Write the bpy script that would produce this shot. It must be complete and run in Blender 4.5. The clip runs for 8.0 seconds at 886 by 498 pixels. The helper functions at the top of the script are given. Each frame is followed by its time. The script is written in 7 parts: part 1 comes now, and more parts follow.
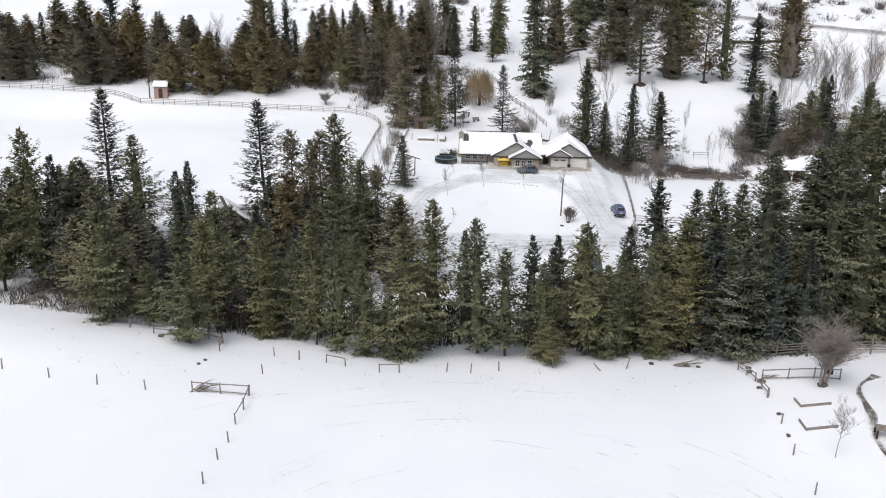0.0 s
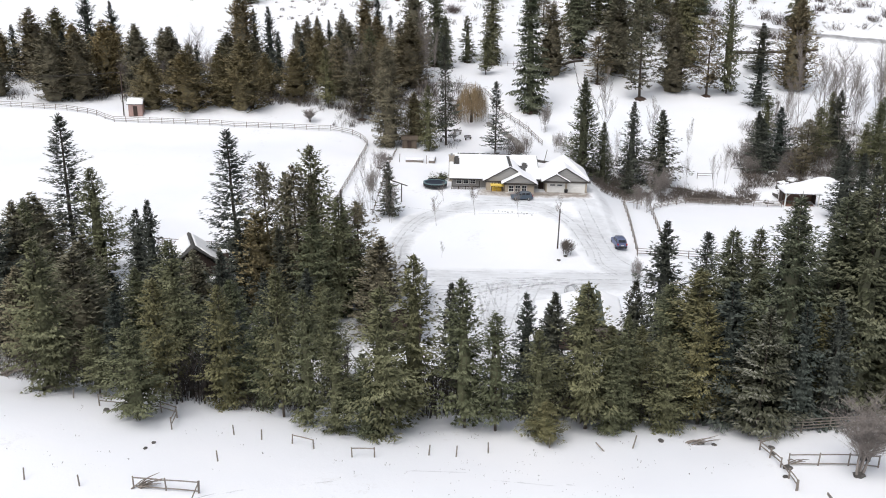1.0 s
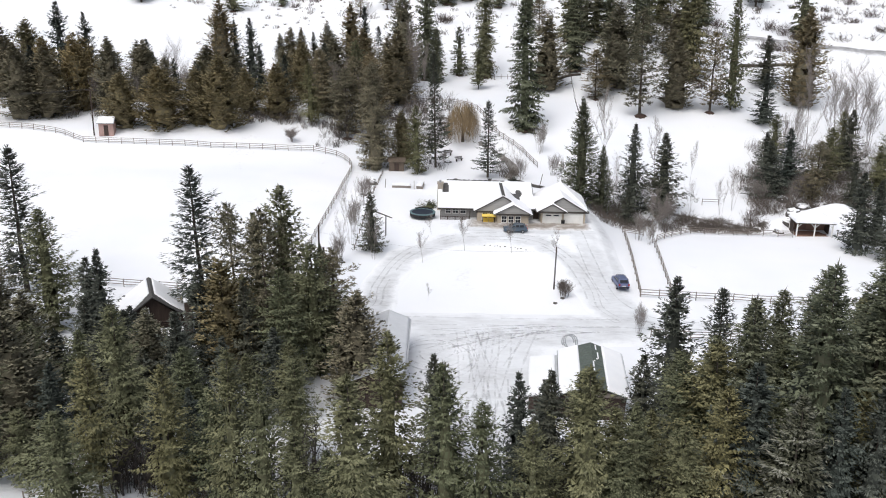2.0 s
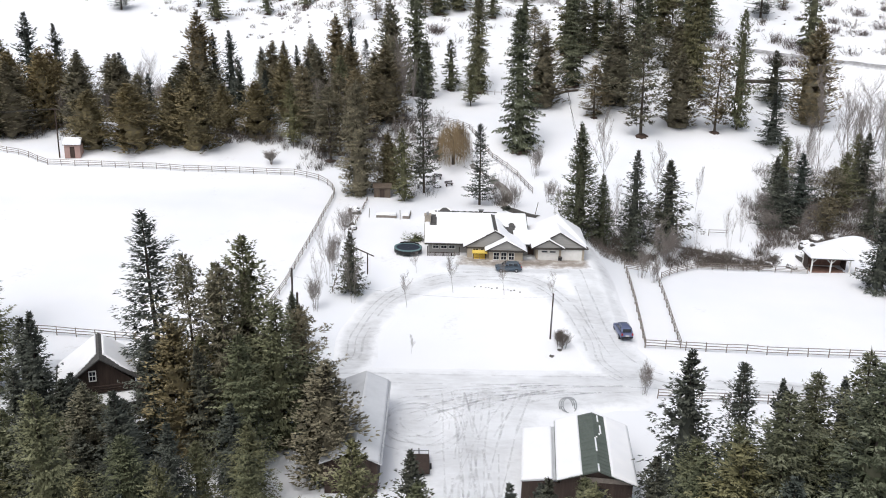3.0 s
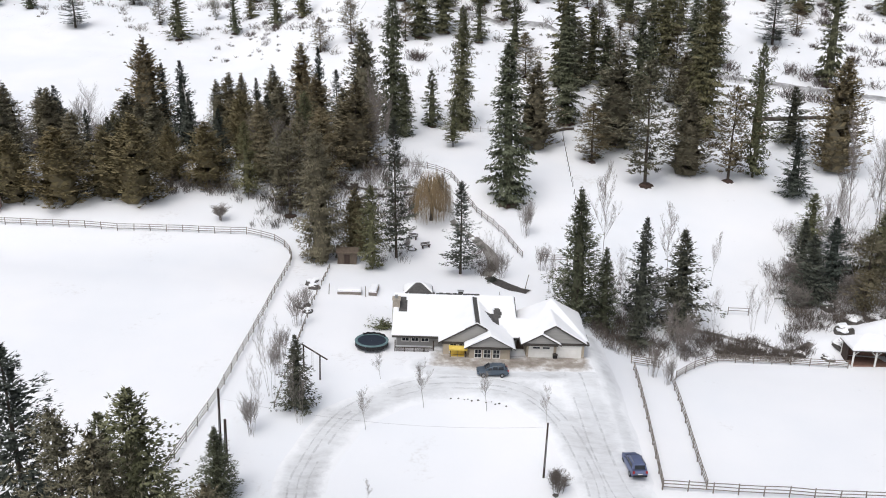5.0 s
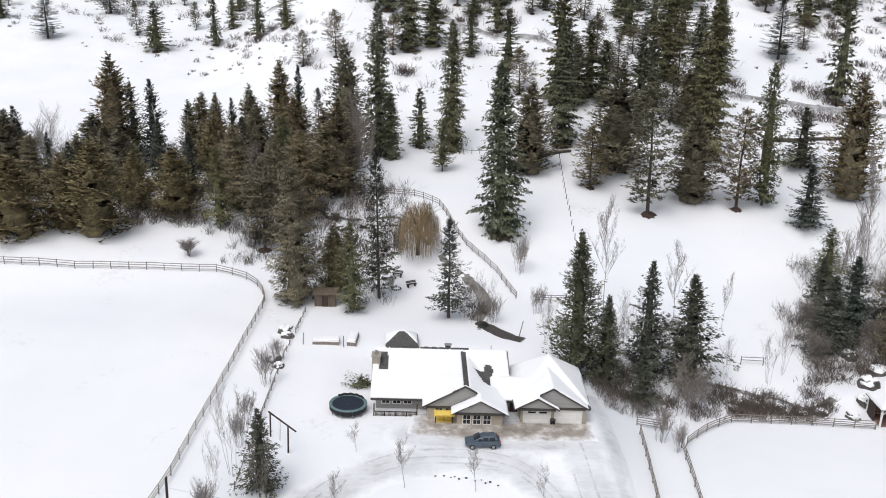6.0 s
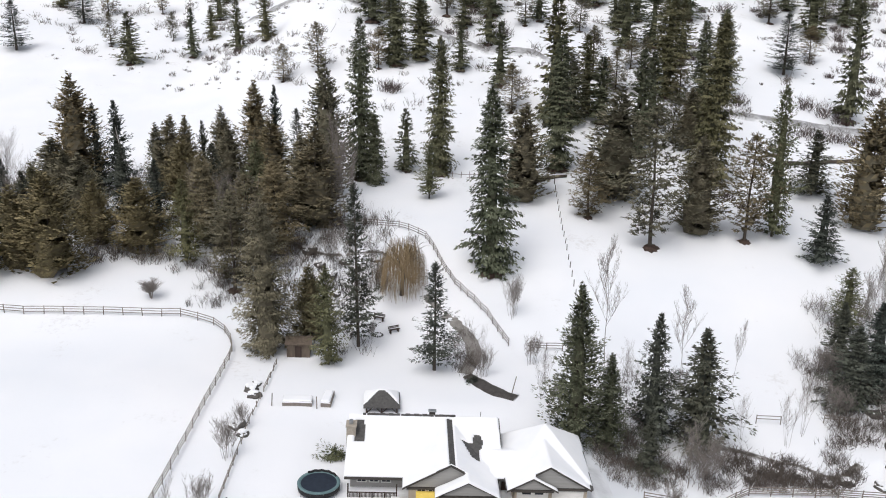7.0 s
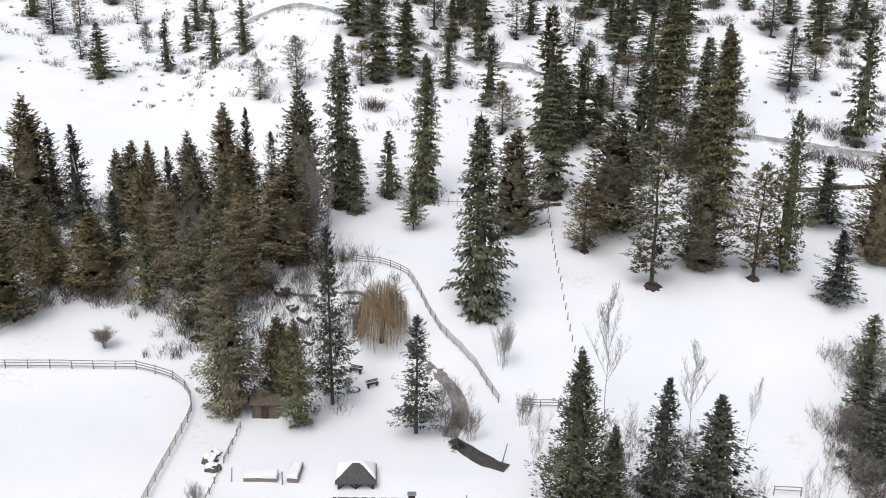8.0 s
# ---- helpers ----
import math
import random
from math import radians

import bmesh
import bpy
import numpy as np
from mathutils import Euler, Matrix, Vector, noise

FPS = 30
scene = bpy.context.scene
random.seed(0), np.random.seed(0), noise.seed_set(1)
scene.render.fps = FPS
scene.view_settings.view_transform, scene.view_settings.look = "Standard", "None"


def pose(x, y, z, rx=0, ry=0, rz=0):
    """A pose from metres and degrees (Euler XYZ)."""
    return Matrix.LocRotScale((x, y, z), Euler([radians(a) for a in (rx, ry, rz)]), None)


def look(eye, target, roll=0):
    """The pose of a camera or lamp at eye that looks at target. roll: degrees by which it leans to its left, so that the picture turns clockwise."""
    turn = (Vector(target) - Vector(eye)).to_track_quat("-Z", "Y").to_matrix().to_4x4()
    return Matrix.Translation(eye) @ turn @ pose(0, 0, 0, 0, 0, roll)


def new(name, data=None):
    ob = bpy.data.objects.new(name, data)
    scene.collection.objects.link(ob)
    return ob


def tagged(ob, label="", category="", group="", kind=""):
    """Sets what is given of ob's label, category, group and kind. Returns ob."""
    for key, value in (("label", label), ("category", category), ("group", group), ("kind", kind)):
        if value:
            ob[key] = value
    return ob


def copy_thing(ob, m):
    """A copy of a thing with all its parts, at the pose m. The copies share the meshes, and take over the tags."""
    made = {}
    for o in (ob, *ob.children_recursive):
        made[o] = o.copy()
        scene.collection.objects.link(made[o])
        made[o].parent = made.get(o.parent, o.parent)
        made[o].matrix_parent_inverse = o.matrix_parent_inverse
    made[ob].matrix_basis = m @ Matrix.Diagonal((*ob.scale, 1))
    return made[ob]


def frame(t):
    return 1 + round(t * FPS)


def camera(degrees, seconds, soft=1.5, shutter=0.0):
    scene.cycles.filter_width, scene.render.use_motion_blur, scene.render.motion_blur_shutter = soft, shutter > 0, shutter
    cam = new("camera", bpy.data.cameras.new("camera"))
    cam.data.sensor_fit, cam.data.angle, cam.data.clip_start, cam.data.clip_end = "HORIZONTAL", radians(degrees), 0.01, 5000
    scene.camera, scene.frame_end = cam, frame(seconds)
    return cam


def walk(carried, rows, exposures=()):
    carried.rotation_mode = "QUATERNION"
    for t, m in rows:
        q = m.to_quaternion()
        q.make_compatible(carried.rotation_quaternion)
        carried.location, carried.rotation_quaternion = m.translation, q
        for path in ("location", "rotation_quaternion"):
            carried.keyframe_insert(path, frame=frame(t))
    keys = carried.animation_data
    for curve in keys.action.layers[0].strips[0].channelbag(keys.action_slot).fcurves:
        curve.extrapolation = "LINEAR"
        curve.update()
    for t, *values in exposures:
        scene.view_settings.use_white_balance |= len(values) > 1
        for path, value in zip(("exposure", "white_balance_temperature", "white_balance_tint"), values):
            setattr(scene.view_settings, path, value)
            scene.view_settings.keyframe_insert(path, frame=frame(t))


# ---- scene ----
# One unit of the plan below is SIZE metres.
SIZE = 1.16
# The walk: seconds, place, then yaw, pitch and roll in degrees.
cam = camera(53.00, 8.0, soft=1.0)
ROWS = [
    (0.0, -0.014, 0.023, 33.990, 0.082, -18.086, 1.603),
    (0.5, 0.485, 5.222, 34.912, -0.034, -18.074, 1.508),
    (1.0, 1.008, 10.584, 35.919, -0.166, -18.087, 1.477),
    (1.5, 1.546, 16.091, 36.946, -0.309, -18.102, 1.500),
    (3.0, 3.188, 33.289, 39.841, -0.772, -18.051, 1.787),
    (3.5, 3.730, 39.179, 40.720, -0.935, -17.997, 1.917),
    (4.0, 4.264, 45.115, 41.574, -1.104, -17.930, 2.046),
    (4.5, 4.790, 51.079, 42.419, -1.282, -17.857, 2.166),
    (6.0, 6.337, 68.982, 45.072, -1.897, -17.667, 2.425),
    (6.5, 6.856, 74.917, 46.016, -2.139, -17.621, 2.481),
    (7.0, 7.386, 80.824, 46.970, -2.407, -17.578, 2.534),
    (7.5, 7.937, 86.705, 47.898, -2.701, -17.523, 2.602),
    (8.0, 8.521, 92.563, 48.737, -3.025, -17.436, 2.705),
]


def aim(x, y, z, yaw, pitch, roll):
    """The pose of a camera at x, y, z that faces yaw to the left of +y, pitch up, and leans by roll."""
    return pose(x, y, z, 0, 0, yaw) @ pose(0, 0, 0, 90 + pitch) @ pose(0, 0, 0, 0, 0, roll)


walk(cam, [(t, aim(SIZE * x, SIZE * y, SIZE * z, *turn)) for t, x, y, z, *turn in ROWS],
     exposures=[(0.0, 0.12), (1.2, 0.25), (3.0, 0.25), (3.9, 0.18), (4.6, 0.12), (6.5, 0.11), (8.0, 0.15)])


# ---- daylight: an even, bright overcast sky over snow ----
world = bpy.data.worlds.new("overcast_sky")
scene.world = world
world.use_nodes = True
wt = world.node_tree
wt.nodes.clear()
sky = wt.nodes.new("ShaderNodeTexSky")
sky.sky_type = "NISHITA"
sky.sun_disc = False
sky.sun_elevation, sky.sun_rotation = radians(58), radians(211)
sky.dust_density, sky.air_density = 4.0, 1.0
grey = wt.nodes.new("ShaderNodeHueSaturation")
grey.inputs["Saturation"].default_value = 0.40
back = wt.nodes.new("ShaderNodeBackground")
back.inputs["Strength"].default_value = 0.15
wout = wt.nodes.new("ShaderNodeOutputWorld")
wt.links.new(sky.outputs[0], grey.inputs["Color"])
wt.links.new(grey.outputs[0], back.inputs["Color"])
wt.links.new(back.outputs[0], wout.inputs["Surface"])
sun = new("sun", bpy.data.lights.new("sun", "SUN"))
sun.data.energy, sun.data.angle, sun.data.color = 0.55, radians(40), (0.98, 1.0, 1.0)
sun.matrix_world = look((-40, -66, 124), (0, 0, 0))


# ---- materials ----
def material(name, build, rough=0.8, metal=0.0):
    m = bpy.data.materials.new(name)
    m.use_nodes = True
    t = m.node_tree
    b = t.nodes["Principled BSDF"]
    b.inputs["Roughness"].default_value, b.inputs["Metallic"].default_value = rough, metal
    b.inputs["Specular IOR Level"].default_value = 0.3
    build(t, b)
    return m


def coords(t, scale=(1, 1, 1), world_space=False):
    if world_space:
        src = t.nodes.new("ShaderNodeNewGeometry").outputs["Position"]
    else:
        src = t.nodes.new("ShaderNodeTexCoord").outputs["Object"]
    mp = t.nodes.new("ShaderNodeMapping")
    mp.inputs["Scale"].default_value = scale
    t.links.new(src, mp.inputs["Vector"])
    return mp.outputs[0]


def grain(t, vec, scale, detail=4.0, rough=0.6):
    n = t.nodes.new("ShaderNodeTexNoise")
    n.inputs["Scale"].default_value, n.inputs["Detail"].default_value, n.inputs["Roughness"].default_value = scale, detail, rough
    t.links.new(vec, n.inputs["Vector"])
    return n.outputs["Fac"]


def ramp(t, fac, stops):
    r = t.nodes.new("ShaderNodeValToRGB")
    e = r.color_ramp.elements
    while len(e) < len(stops):
        e.new(0.5)
    for k, (p, c) in zip(e, stops):
        k.position, k.color = p, (*c, 1)
    t.links.new(fac, r.inputs["Fac"])
    return r.outputs["Color"]


def mixed(t, fac, a, b, kind="MIX"):
    m = t.nodes.new("ShaderNodeMix")
    m.data_type, m.blend_type = "RGBA", kind
    for sock, v in ((m.inputs[0], fac), (m.inputs[6], a), (m.inputs[7], b)):
        if isinstance(v, bpy.types.NodeSocket):
            t.links.new(v, sock)
        else:
            sock.default_value = v if not isinstance(v, tuple) else (*v, 1)
    return m.outputs[2]


def bumped(t, b, height, strength=0.3, distance=0.05):
    n = t.nodes.new("ShaderNodeBump")
    n.inputs["Strength"].default_value, n.inputs["Distance"].default_value = strength, distance
    t.links.new(height, n.inputs["Height"])
    t.links.new(n.outputs[0], b.inputs["Normal"])


def paint(t, b, colour):
    t.links.new(colour, b.inputs["Base Color"])


def simple(c1, c2, scale=3.0, stretch=(1, 1, 1), bump=0.2, dist=0.02, fine=18.0):
    def build(t, b):
        v = coords(t, stretch)
        col = ramp(t, grain(t, v, scale), [(0.3, c1), (0.7, c2)])
        g = grain(t, v, fine, 5)
        paint(t, b, mixed(t, g, col, mixed(t, 0.5, col, c1), "MIX"))
        bumped(t, b, g, bump, dist)
    return build


def snow_build(t, b):
    v = coords(t, world_space=True)
    broad, small, tiny = grain(t, v, 0.035, 3), grain(t, v, 0.6, 4), grain(t, v, 5.0, 4)
    col = ramp(t, broad, [(0.3, (0.80, 0.82, 0.86)), (0.7, (0.88, 0.88, 0.90))])
    # twigs and dead grass that poke through in thin places
    speck = ramp(t, mixed(t, 0.5, grain(t, v, 1.3, 6, 0.75), grain(t, v, 0.09, 2)), [(0.60, (0, 0, 0)), (0.70, (0.35, 0.35, 0.35))])
    paint(t, b, mixed(t, speck, col, (0.46, 0.43, 0.40)))
    bumped(t, b, mixed(t, 0.35, small, tiny), 0.35, 0.12)


def roof_snow_build(t, b):
    v = coords(t, world_space=True)
    paint(t, b, ramp(t, grain(t, v, 0.3, 3), [(0.3, (0.84, 0.85, 0.88)), (0.7, (0.90, 0.90, 0.91))]))
    bumped(t, b, grain(t, v, 1.2, 3), 0.25, 0.06)


def faded(t, v, col, start=0.55):
    """Mixes a way's surface into snow towards its ragged edge."""
    e = t.nodes.new("ShaderNodeAttribute")
    e.attribute_name = "edge"
    rag = t.nodes.new("ShaderNodeMath")
    rag.operation = "MULTIPLY_ADD"
    t.links.new(grain(t, v, 0.7, 5, 0.7), rag.inputs[0])
    rag.inputs[1].default_value = 0.9
    t.links.new(e.outputs["Fac"], rag.inputs[2])
    half = t.nodes.new("ShaderNodeMath")
    half.operation = "MULTIPLY"
    half.inputs[1].default_value = 0.5
    t.links.new(rag.outputs[0], half.inputs[0])
    return mixed(t, ramp(t, half.outputs[0], [(start / 2 + 0.18, (0, 0, 0)), (min(1.0, start / 2 + 0.40), (1, 1, 1))]), col, (0.85, 0.86, 0.885))


def packed_build(t, b):
    v = coords(t, world_space=True)
    wave = t.nodes.new("ShaderNodeVectorMath")
    wave.operation = "ADD"
    t.links.new(v, wave.inputs[0])
    warp = t.nodes.new("ShaderNodeTexNoise")
    warp.inputs["Scale"].default_value = 0.12
    t.links.new(v, warp.inputs["Vector"])
    grow = t.nodes.new("ShaderNodeVectorMath")
    grow.operation = "SCALE"
    grow.inputs["Scale"].default_value = 3.5
    t.links.new(warp.outputs["Color"], grow.inputs[0])
    t.links.new(grow.outputs[0], wave.inputs[1])
    mp = t.nodes.new("ShaderNodeMapping")
    mp.inputs["Scale"].default_value = (0.5, 1.6, 1.0)
    t.links.new(wave.outputs[0], mp.inputs["Vector"])
    ruts = grain(t, mp.outputs[0], 0.9, 5, 0.7)
    broad = grain(t, v, 0.16, 3)
    col = ramp(t, mixed(t, 0.55, ruts, broad), [(0.34, (0.50, 0.505, 0.52)), (0.46, (0.64, 0.65, 0.67)), (0.62, (0.76, 0.775, 0.80))])
    paint(t, b, faded(t, v, col, 0.6))
    bumped(t, b, ruts, 0.5, 0.06)


def mark_build(t, b):
    v = coords(t, world_space=True)
    paint(t, b, ramp(t, grain(t, v, 1.4, 4), [(0.3, (0.42, 0.42, 0.43)), (0.7, (0.60, 0.60, 0.61))]))
    e = t.nodes.new("ShaderNodeAttribute")
    e.attribute_name = "edge"
    worn = ramp(t, grain(t, v, 0.9, 5, 0.7), [(0.38, (0, 0, 0)), (0.64, (0.36, 0.36, 0.36))])
    t.links.new(mixed(t, ramp(t, e.outputs["Fac"], [(0.3, (0, 0, 0)), (1.0, (1, 1, 1))]), worn, (0, 0, 0)), b.inputs["Alpha"])


def apron_build(t, b):
    v = coords(t, world_space=True)
    col = ramp(t, grain(t, v, 0.55, 5, 0.65), [(0.36, (0.25, 0.215, 0.185)), (0.52, (0.38, 0.34, 0.305)), (0.63, (0.58, 0.555, 0.535)), (0.74, (0.80, 0.80, 0.81))])
    paint(t, b, faded(t, v, col, 0.55))
    bumped(t, b, grain(t, v, 4.0, 4), 0.4, 0.04)


def needle_build(dark, mid, pale, frosted=0.35):
    def build(t, b):
        geo = t.nodes.new("ShaderNodeNewGeometry")
        info = t.nodes.new("ShaderNodeObjectInfo")
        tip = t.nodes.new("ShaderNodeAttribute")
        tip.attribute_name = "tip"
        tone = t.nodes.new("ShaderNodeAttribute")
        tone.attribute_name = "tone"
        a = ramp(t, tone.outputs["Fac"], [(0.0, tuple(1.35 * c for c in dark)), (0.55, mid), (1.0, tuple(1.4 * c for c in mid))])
        a = mixed(t, 1.0, a, ramp(t, geo.outputs["Random Per Island"], [(0.0, (0.72, 0.72, 0.72)), (1.0, (1.25, 1.25, 1.22))]), "MULTIPLY")
        frost = t.nodes.new("ShaderNodeMath")
        frost.operation = "MULTIPLY"
        t.links.new(ramp(t, tip.outputs["Fac"], [(0.80, (0, 0, 0)), (1.0, (frosted,) * 3)]), frost.inputs[0])
        t.links.new(tone.outputs["Fac"], frost.inputs[1])
        tint = ramp(t, info.outputs["Random"], [(0.0, (0.84, 0.92, 0.92)), (0.4, (0.98, 1.0, 0.98)), (0.75, (1.08, 1.05, 0.96)), (1.0, (1.18, 1.07, 0.89))])
        green = mixed(t, frost.outputs[0], mixed(t, 1.0, a, tint, "MULTIPLY"), pale)
        # inner twigs: a darker colour that also paints the shade inside the crown
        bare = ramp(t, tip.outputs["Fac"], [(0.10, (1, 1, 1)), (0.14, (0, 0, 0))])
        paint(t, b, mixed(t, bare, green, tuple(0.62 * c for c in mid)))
        b.inputs["Roughness"].default_value = 0.75
        b.inputs["Specular IOR Level"].default_value = 0.15
    return build


SNOW = material("snow", snow_build, 0.75)
ROOF_SNOW = material("roof_snow", roof_snow_build, 0.8)
PACKED = material("packed_snow", packed_build, 0.6)
MARK = material("wheel_rut_snow", mark_build, 0.65)
APRON = material("wet_concrete", apron_build, 0.55)
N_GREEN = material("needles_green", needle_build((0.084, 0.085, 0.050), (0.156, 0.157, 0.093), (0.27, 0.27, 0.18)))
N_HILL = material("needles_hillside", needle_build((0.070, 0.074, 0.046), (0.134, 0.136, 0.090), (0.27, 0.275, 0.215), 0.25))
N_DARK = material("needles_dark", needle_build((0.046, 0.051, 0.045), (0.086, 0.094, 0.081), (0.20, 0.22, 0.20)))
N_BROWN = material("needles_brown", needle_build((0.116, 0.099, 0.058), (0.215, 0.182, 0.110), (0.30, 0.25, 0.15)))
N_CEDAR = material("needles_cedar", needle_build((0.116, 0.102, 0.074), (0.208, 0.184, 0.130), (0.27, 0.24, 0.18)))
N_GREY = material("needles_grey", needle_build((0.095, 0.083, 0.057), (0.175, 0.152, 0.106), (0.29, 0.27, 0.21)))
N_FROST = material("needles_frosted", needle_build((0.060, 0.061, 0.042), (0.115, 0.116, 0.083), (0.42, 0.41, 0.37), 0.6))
LITTER = material("needle_litter", simple((0.035, 0.024, 0.019), (0.125, 0.080, 0.064), 3.0, (1, 1, 1), 0.5))
BARK = material("bark", simple((0.05, 0.04, 0.032), (0.11, 0.09, 0.075), 3, (1, 1, 0.2), 0.6, 0.03))
DARK_TRUNK = material("dark_bark", simple((0.035, 0.030, 0.028), (0.075, 0.065, 0.06), 3, (1, 1, 0.2), 0.5))
TWIG = material("bare_twigs", simple((0.19, 0.165, 0.15), (0.31, 0.28, 0.26), 4, (1, 1, 0.3), 0.3))
PALE_BARK = material("pale_bark", simple((0.30, 0.28, 0.26), (0.52, 0.50, 0.47), 2, (1, 1, 0.4), 0.3))
WILLOW = material("willow_twigs", simple((0.20, 0.142, 0.080), (0.36, 0.272, 0.160), 4, (1, 1, 0.3), 0.2))
BRUSH = material("brush_twigs", simple((0.10, 0.083, 0.072), (0.19, 0.162, 0.142), 2, (1, 1, 0.5), 0.3))
RAIL = material("weathered_wood", simple((0.17, 0.145, 0.125), (0.30, 0.265, 0.235), 5, (1, 1, 1), 0.4))
DARK_WOOD = material("dark_stained_wood", simple((0.035, 0.024, 0.020), (0.075, 0.052, 0.042), 3, (1, 1, 0.15), 0.4))
SIDING = material("grey_siding", simple((0.29, 0.283, 0.27), (0.37, 0.362, 0.35), 0.9, (0.3, 0.3, 6), 0.3))
STUCCO = material("beige_stucco", simple((0.42, 0.36, 0.285), (0.50, 0.435, 0.35), 1.5, (1, 1, 1), 0.25))
STONE = material("cut_stone", simple((0.30, 0.265, 0.22), (0.47, 0.42, 0.36), 6, (1, 1, 1), 0.5))
TRIM = material("dark_trim", simple((0.055, 0.05, 0.045), (0.09, 0.08, 0.072), 3, (1, 1, 1), 0.1))
WHITE = material("white_paint", simple((0.74, 0.73, 0.70), (0.82, 0.81, 0.79), 2, (1, 1, 1), 0.1), 0.5)
SHINGLE = material("dark_shingles", simple((0.06, 0.058, 0.057), (0.13, 0.125, 0.12), 4, (1, 1, 1), 0.6), 0.9)
GREEN_METAL = material("green_metal_roof", simple((0.085, 0.105, 0.09), (0.12, 0.14, 0.125), 1.2, (1, 1, 1), 0.1), 0.5)
GREY_METAL = material("grey_metal_roof", simple((0.42, 0.43, 0.45), (0.55, 0.56, 0.58), 0.8, (1, 1, 1), 0.1), 0.45)
BLACK = material("black_rubber", simple((0.012, 0.012, 0.013), (0.03, 0.03, 0.032), 6), 0.7)
STEEL = material("galvanised_steel", simple((0.32, 0.33, 0.34), (0.45, 0.46, 0.47), 5), 0.4, 0.7)
TEAL = material("teal_pad", simple((0.10, 0.17, 0.18), (0.17, 0.25, 0.26), 2), 0.6)
MAT = material("jumping_mat", simple((0.016, 0.022, 0.034), (0.03, 0.04, 0.06), 2), 0.6)
BLUE_CAR = material("slate_blue_paint", simple((0.125, 0.15, 0.26), (0.165, 0.195, 0.32), 1, (1, 1, 1), 0.02), 0.3, 0.4)
GREY_CAR = material("steel_blue_paint", simple((0.090, 0.120, 0.155), (0.13, 0.165, 0.205), 1, (1, 1, 1), 0.02), 0.3, 0.4)
GLASS = material("dark_glass", simple((0.02, 0.024, 0.03), (0.035, 0.04, 0.048), 1, (1, 1, 1), 0.0), 0.08)
YELLOW = material("yellow_fabric", simple((0.68, 0.48, 0.09), (0.84, 0.64, 0.17), 3), 0.8)
RED_LAMP = material("red_lens", simple((0.30, 0.01, 0.01), (0.40, 0.02, 0.02), 3), 0.3)


def earth_build(t, b):
    v = coords(t, world_space=True)
    col = ramp(t, grain(t, v, 1.1, 5, 0.7), [(0.35, (0.075, 0.066, 0.060)), (0.52, (0.19, 0.175, 0.16)), (0.64, (0.55, 0.54, 0.53))])
    paint(t, b, faded(t, v, col, 0.40))
    bumped(t, b, grain(t, v, 3.0, 5), 0.8, 0.15)


CREEK_BED = material("grey_creek_gravel", simple((0.20, 0.185, 0.17), (0.36, 0.345, 0.325), 1.6, (1, 1, 1), 0.5), 0.7)
EARTH = material("dark_wet_earth", earth_build, 0.6)
ROCK = material("dark_rock", simple((0.06, 0.055, 0.05), (0.15, 0.14, 0.13), 2.0, (1, 1, 1), 0.6, 0.1), 0.85)
REDDISH = material("reddish_boards", simple((0.36, 0.235, 0.205), (0.47, 0.335, 0.30), 3, (1, 1, 0.2), 0.3))
RED_BOARDS = material("red_brown_boards", simple((0.20, 0.115, 0.088), (0.30, 0.185, 0.145), 3, (1, 1, 0.2), 0.3))


def track_build(t, b):
    v = coords(t, world_space=True)
    col = ramp(t, grain(t, v, 0.5, 5, 0.65), [(0.36, (0.24, 0.235, 0.235)), (0.55, (0.38, 0.38, 0.39)), (0.70, (0.62, 0.63, 0.65))])
    paint(t, b, faded(t, v, col, 0.62))
    bumped(t, b, grain(t, v, 2.0, 4), 0.4, 0.06)


TRACK = material("grey_gravel_and_snow", track_build, 0.7)
FROSTED_METAL = material("frosted_metal", simple((0.56, 0.575, 0.60), (0.66, 0.675, 0.70), 0.8, (1, 1, 1), 0.1), 0.6)
BRICK = material("sooty_brick", simple((0.075, 0.055, 0.046), (0.135, 0.100, 0.084), 4, (1, 1, 1), 0.4))
OLD_BOARDS = material("old_brown_boards", simple((0.10, 0.078, 0.060), (0.19, 0.150, 0.118), 3, (1, 1, 0.2), 0.4))
BANK = material("wet_black_earth", simple((0.045, 0.040, 0.037), (0.115, 0.105, 0.098), 1.3, (1, 1, 1), 0.7, 0.1), 0.7)
SHRUB = material("purple_brown_twigs", simple((0.075, 0.058, 0.054), (0.150, 0.115, 0.106), 2, (1, 1, 0.5), 0.3))


# ---- the lie of the land: three profiles from the road up the hill ----
LAND_LEFT = [(-80, 0.5), (50, 0.5), (64, 0.6), (72, 1.8), (86, -1.0), (105, -3.0), (130, -3.0), (150, -1.5), (170, 0.3), (180, 1.0),
             (192, 4.6), (205, 6.0), (235, 9.5), (270, 14.0), (308, 20.5), (330, 26.0), (365, 33.0), (420, 58.0), (600, 140.0), (1200, 330.0)]
LAND_MID = [(-80, 0.5), (50, 0.5), (65, 0.5), (74, -0.6), (88, -3.2), (118, -3.6), (130, -2.9), (141, -1.0), (149, -0.1), (165, 0.7),
            (185, 0.9), (193, 2.6), (203, 5.0), (212, 7.6), (226, 9.8), (242, 11.0), (258, 17.6), (274, 22.8), (320, 40.0), (400, 72.0), (600, 150.0), (1200, 330.0)]
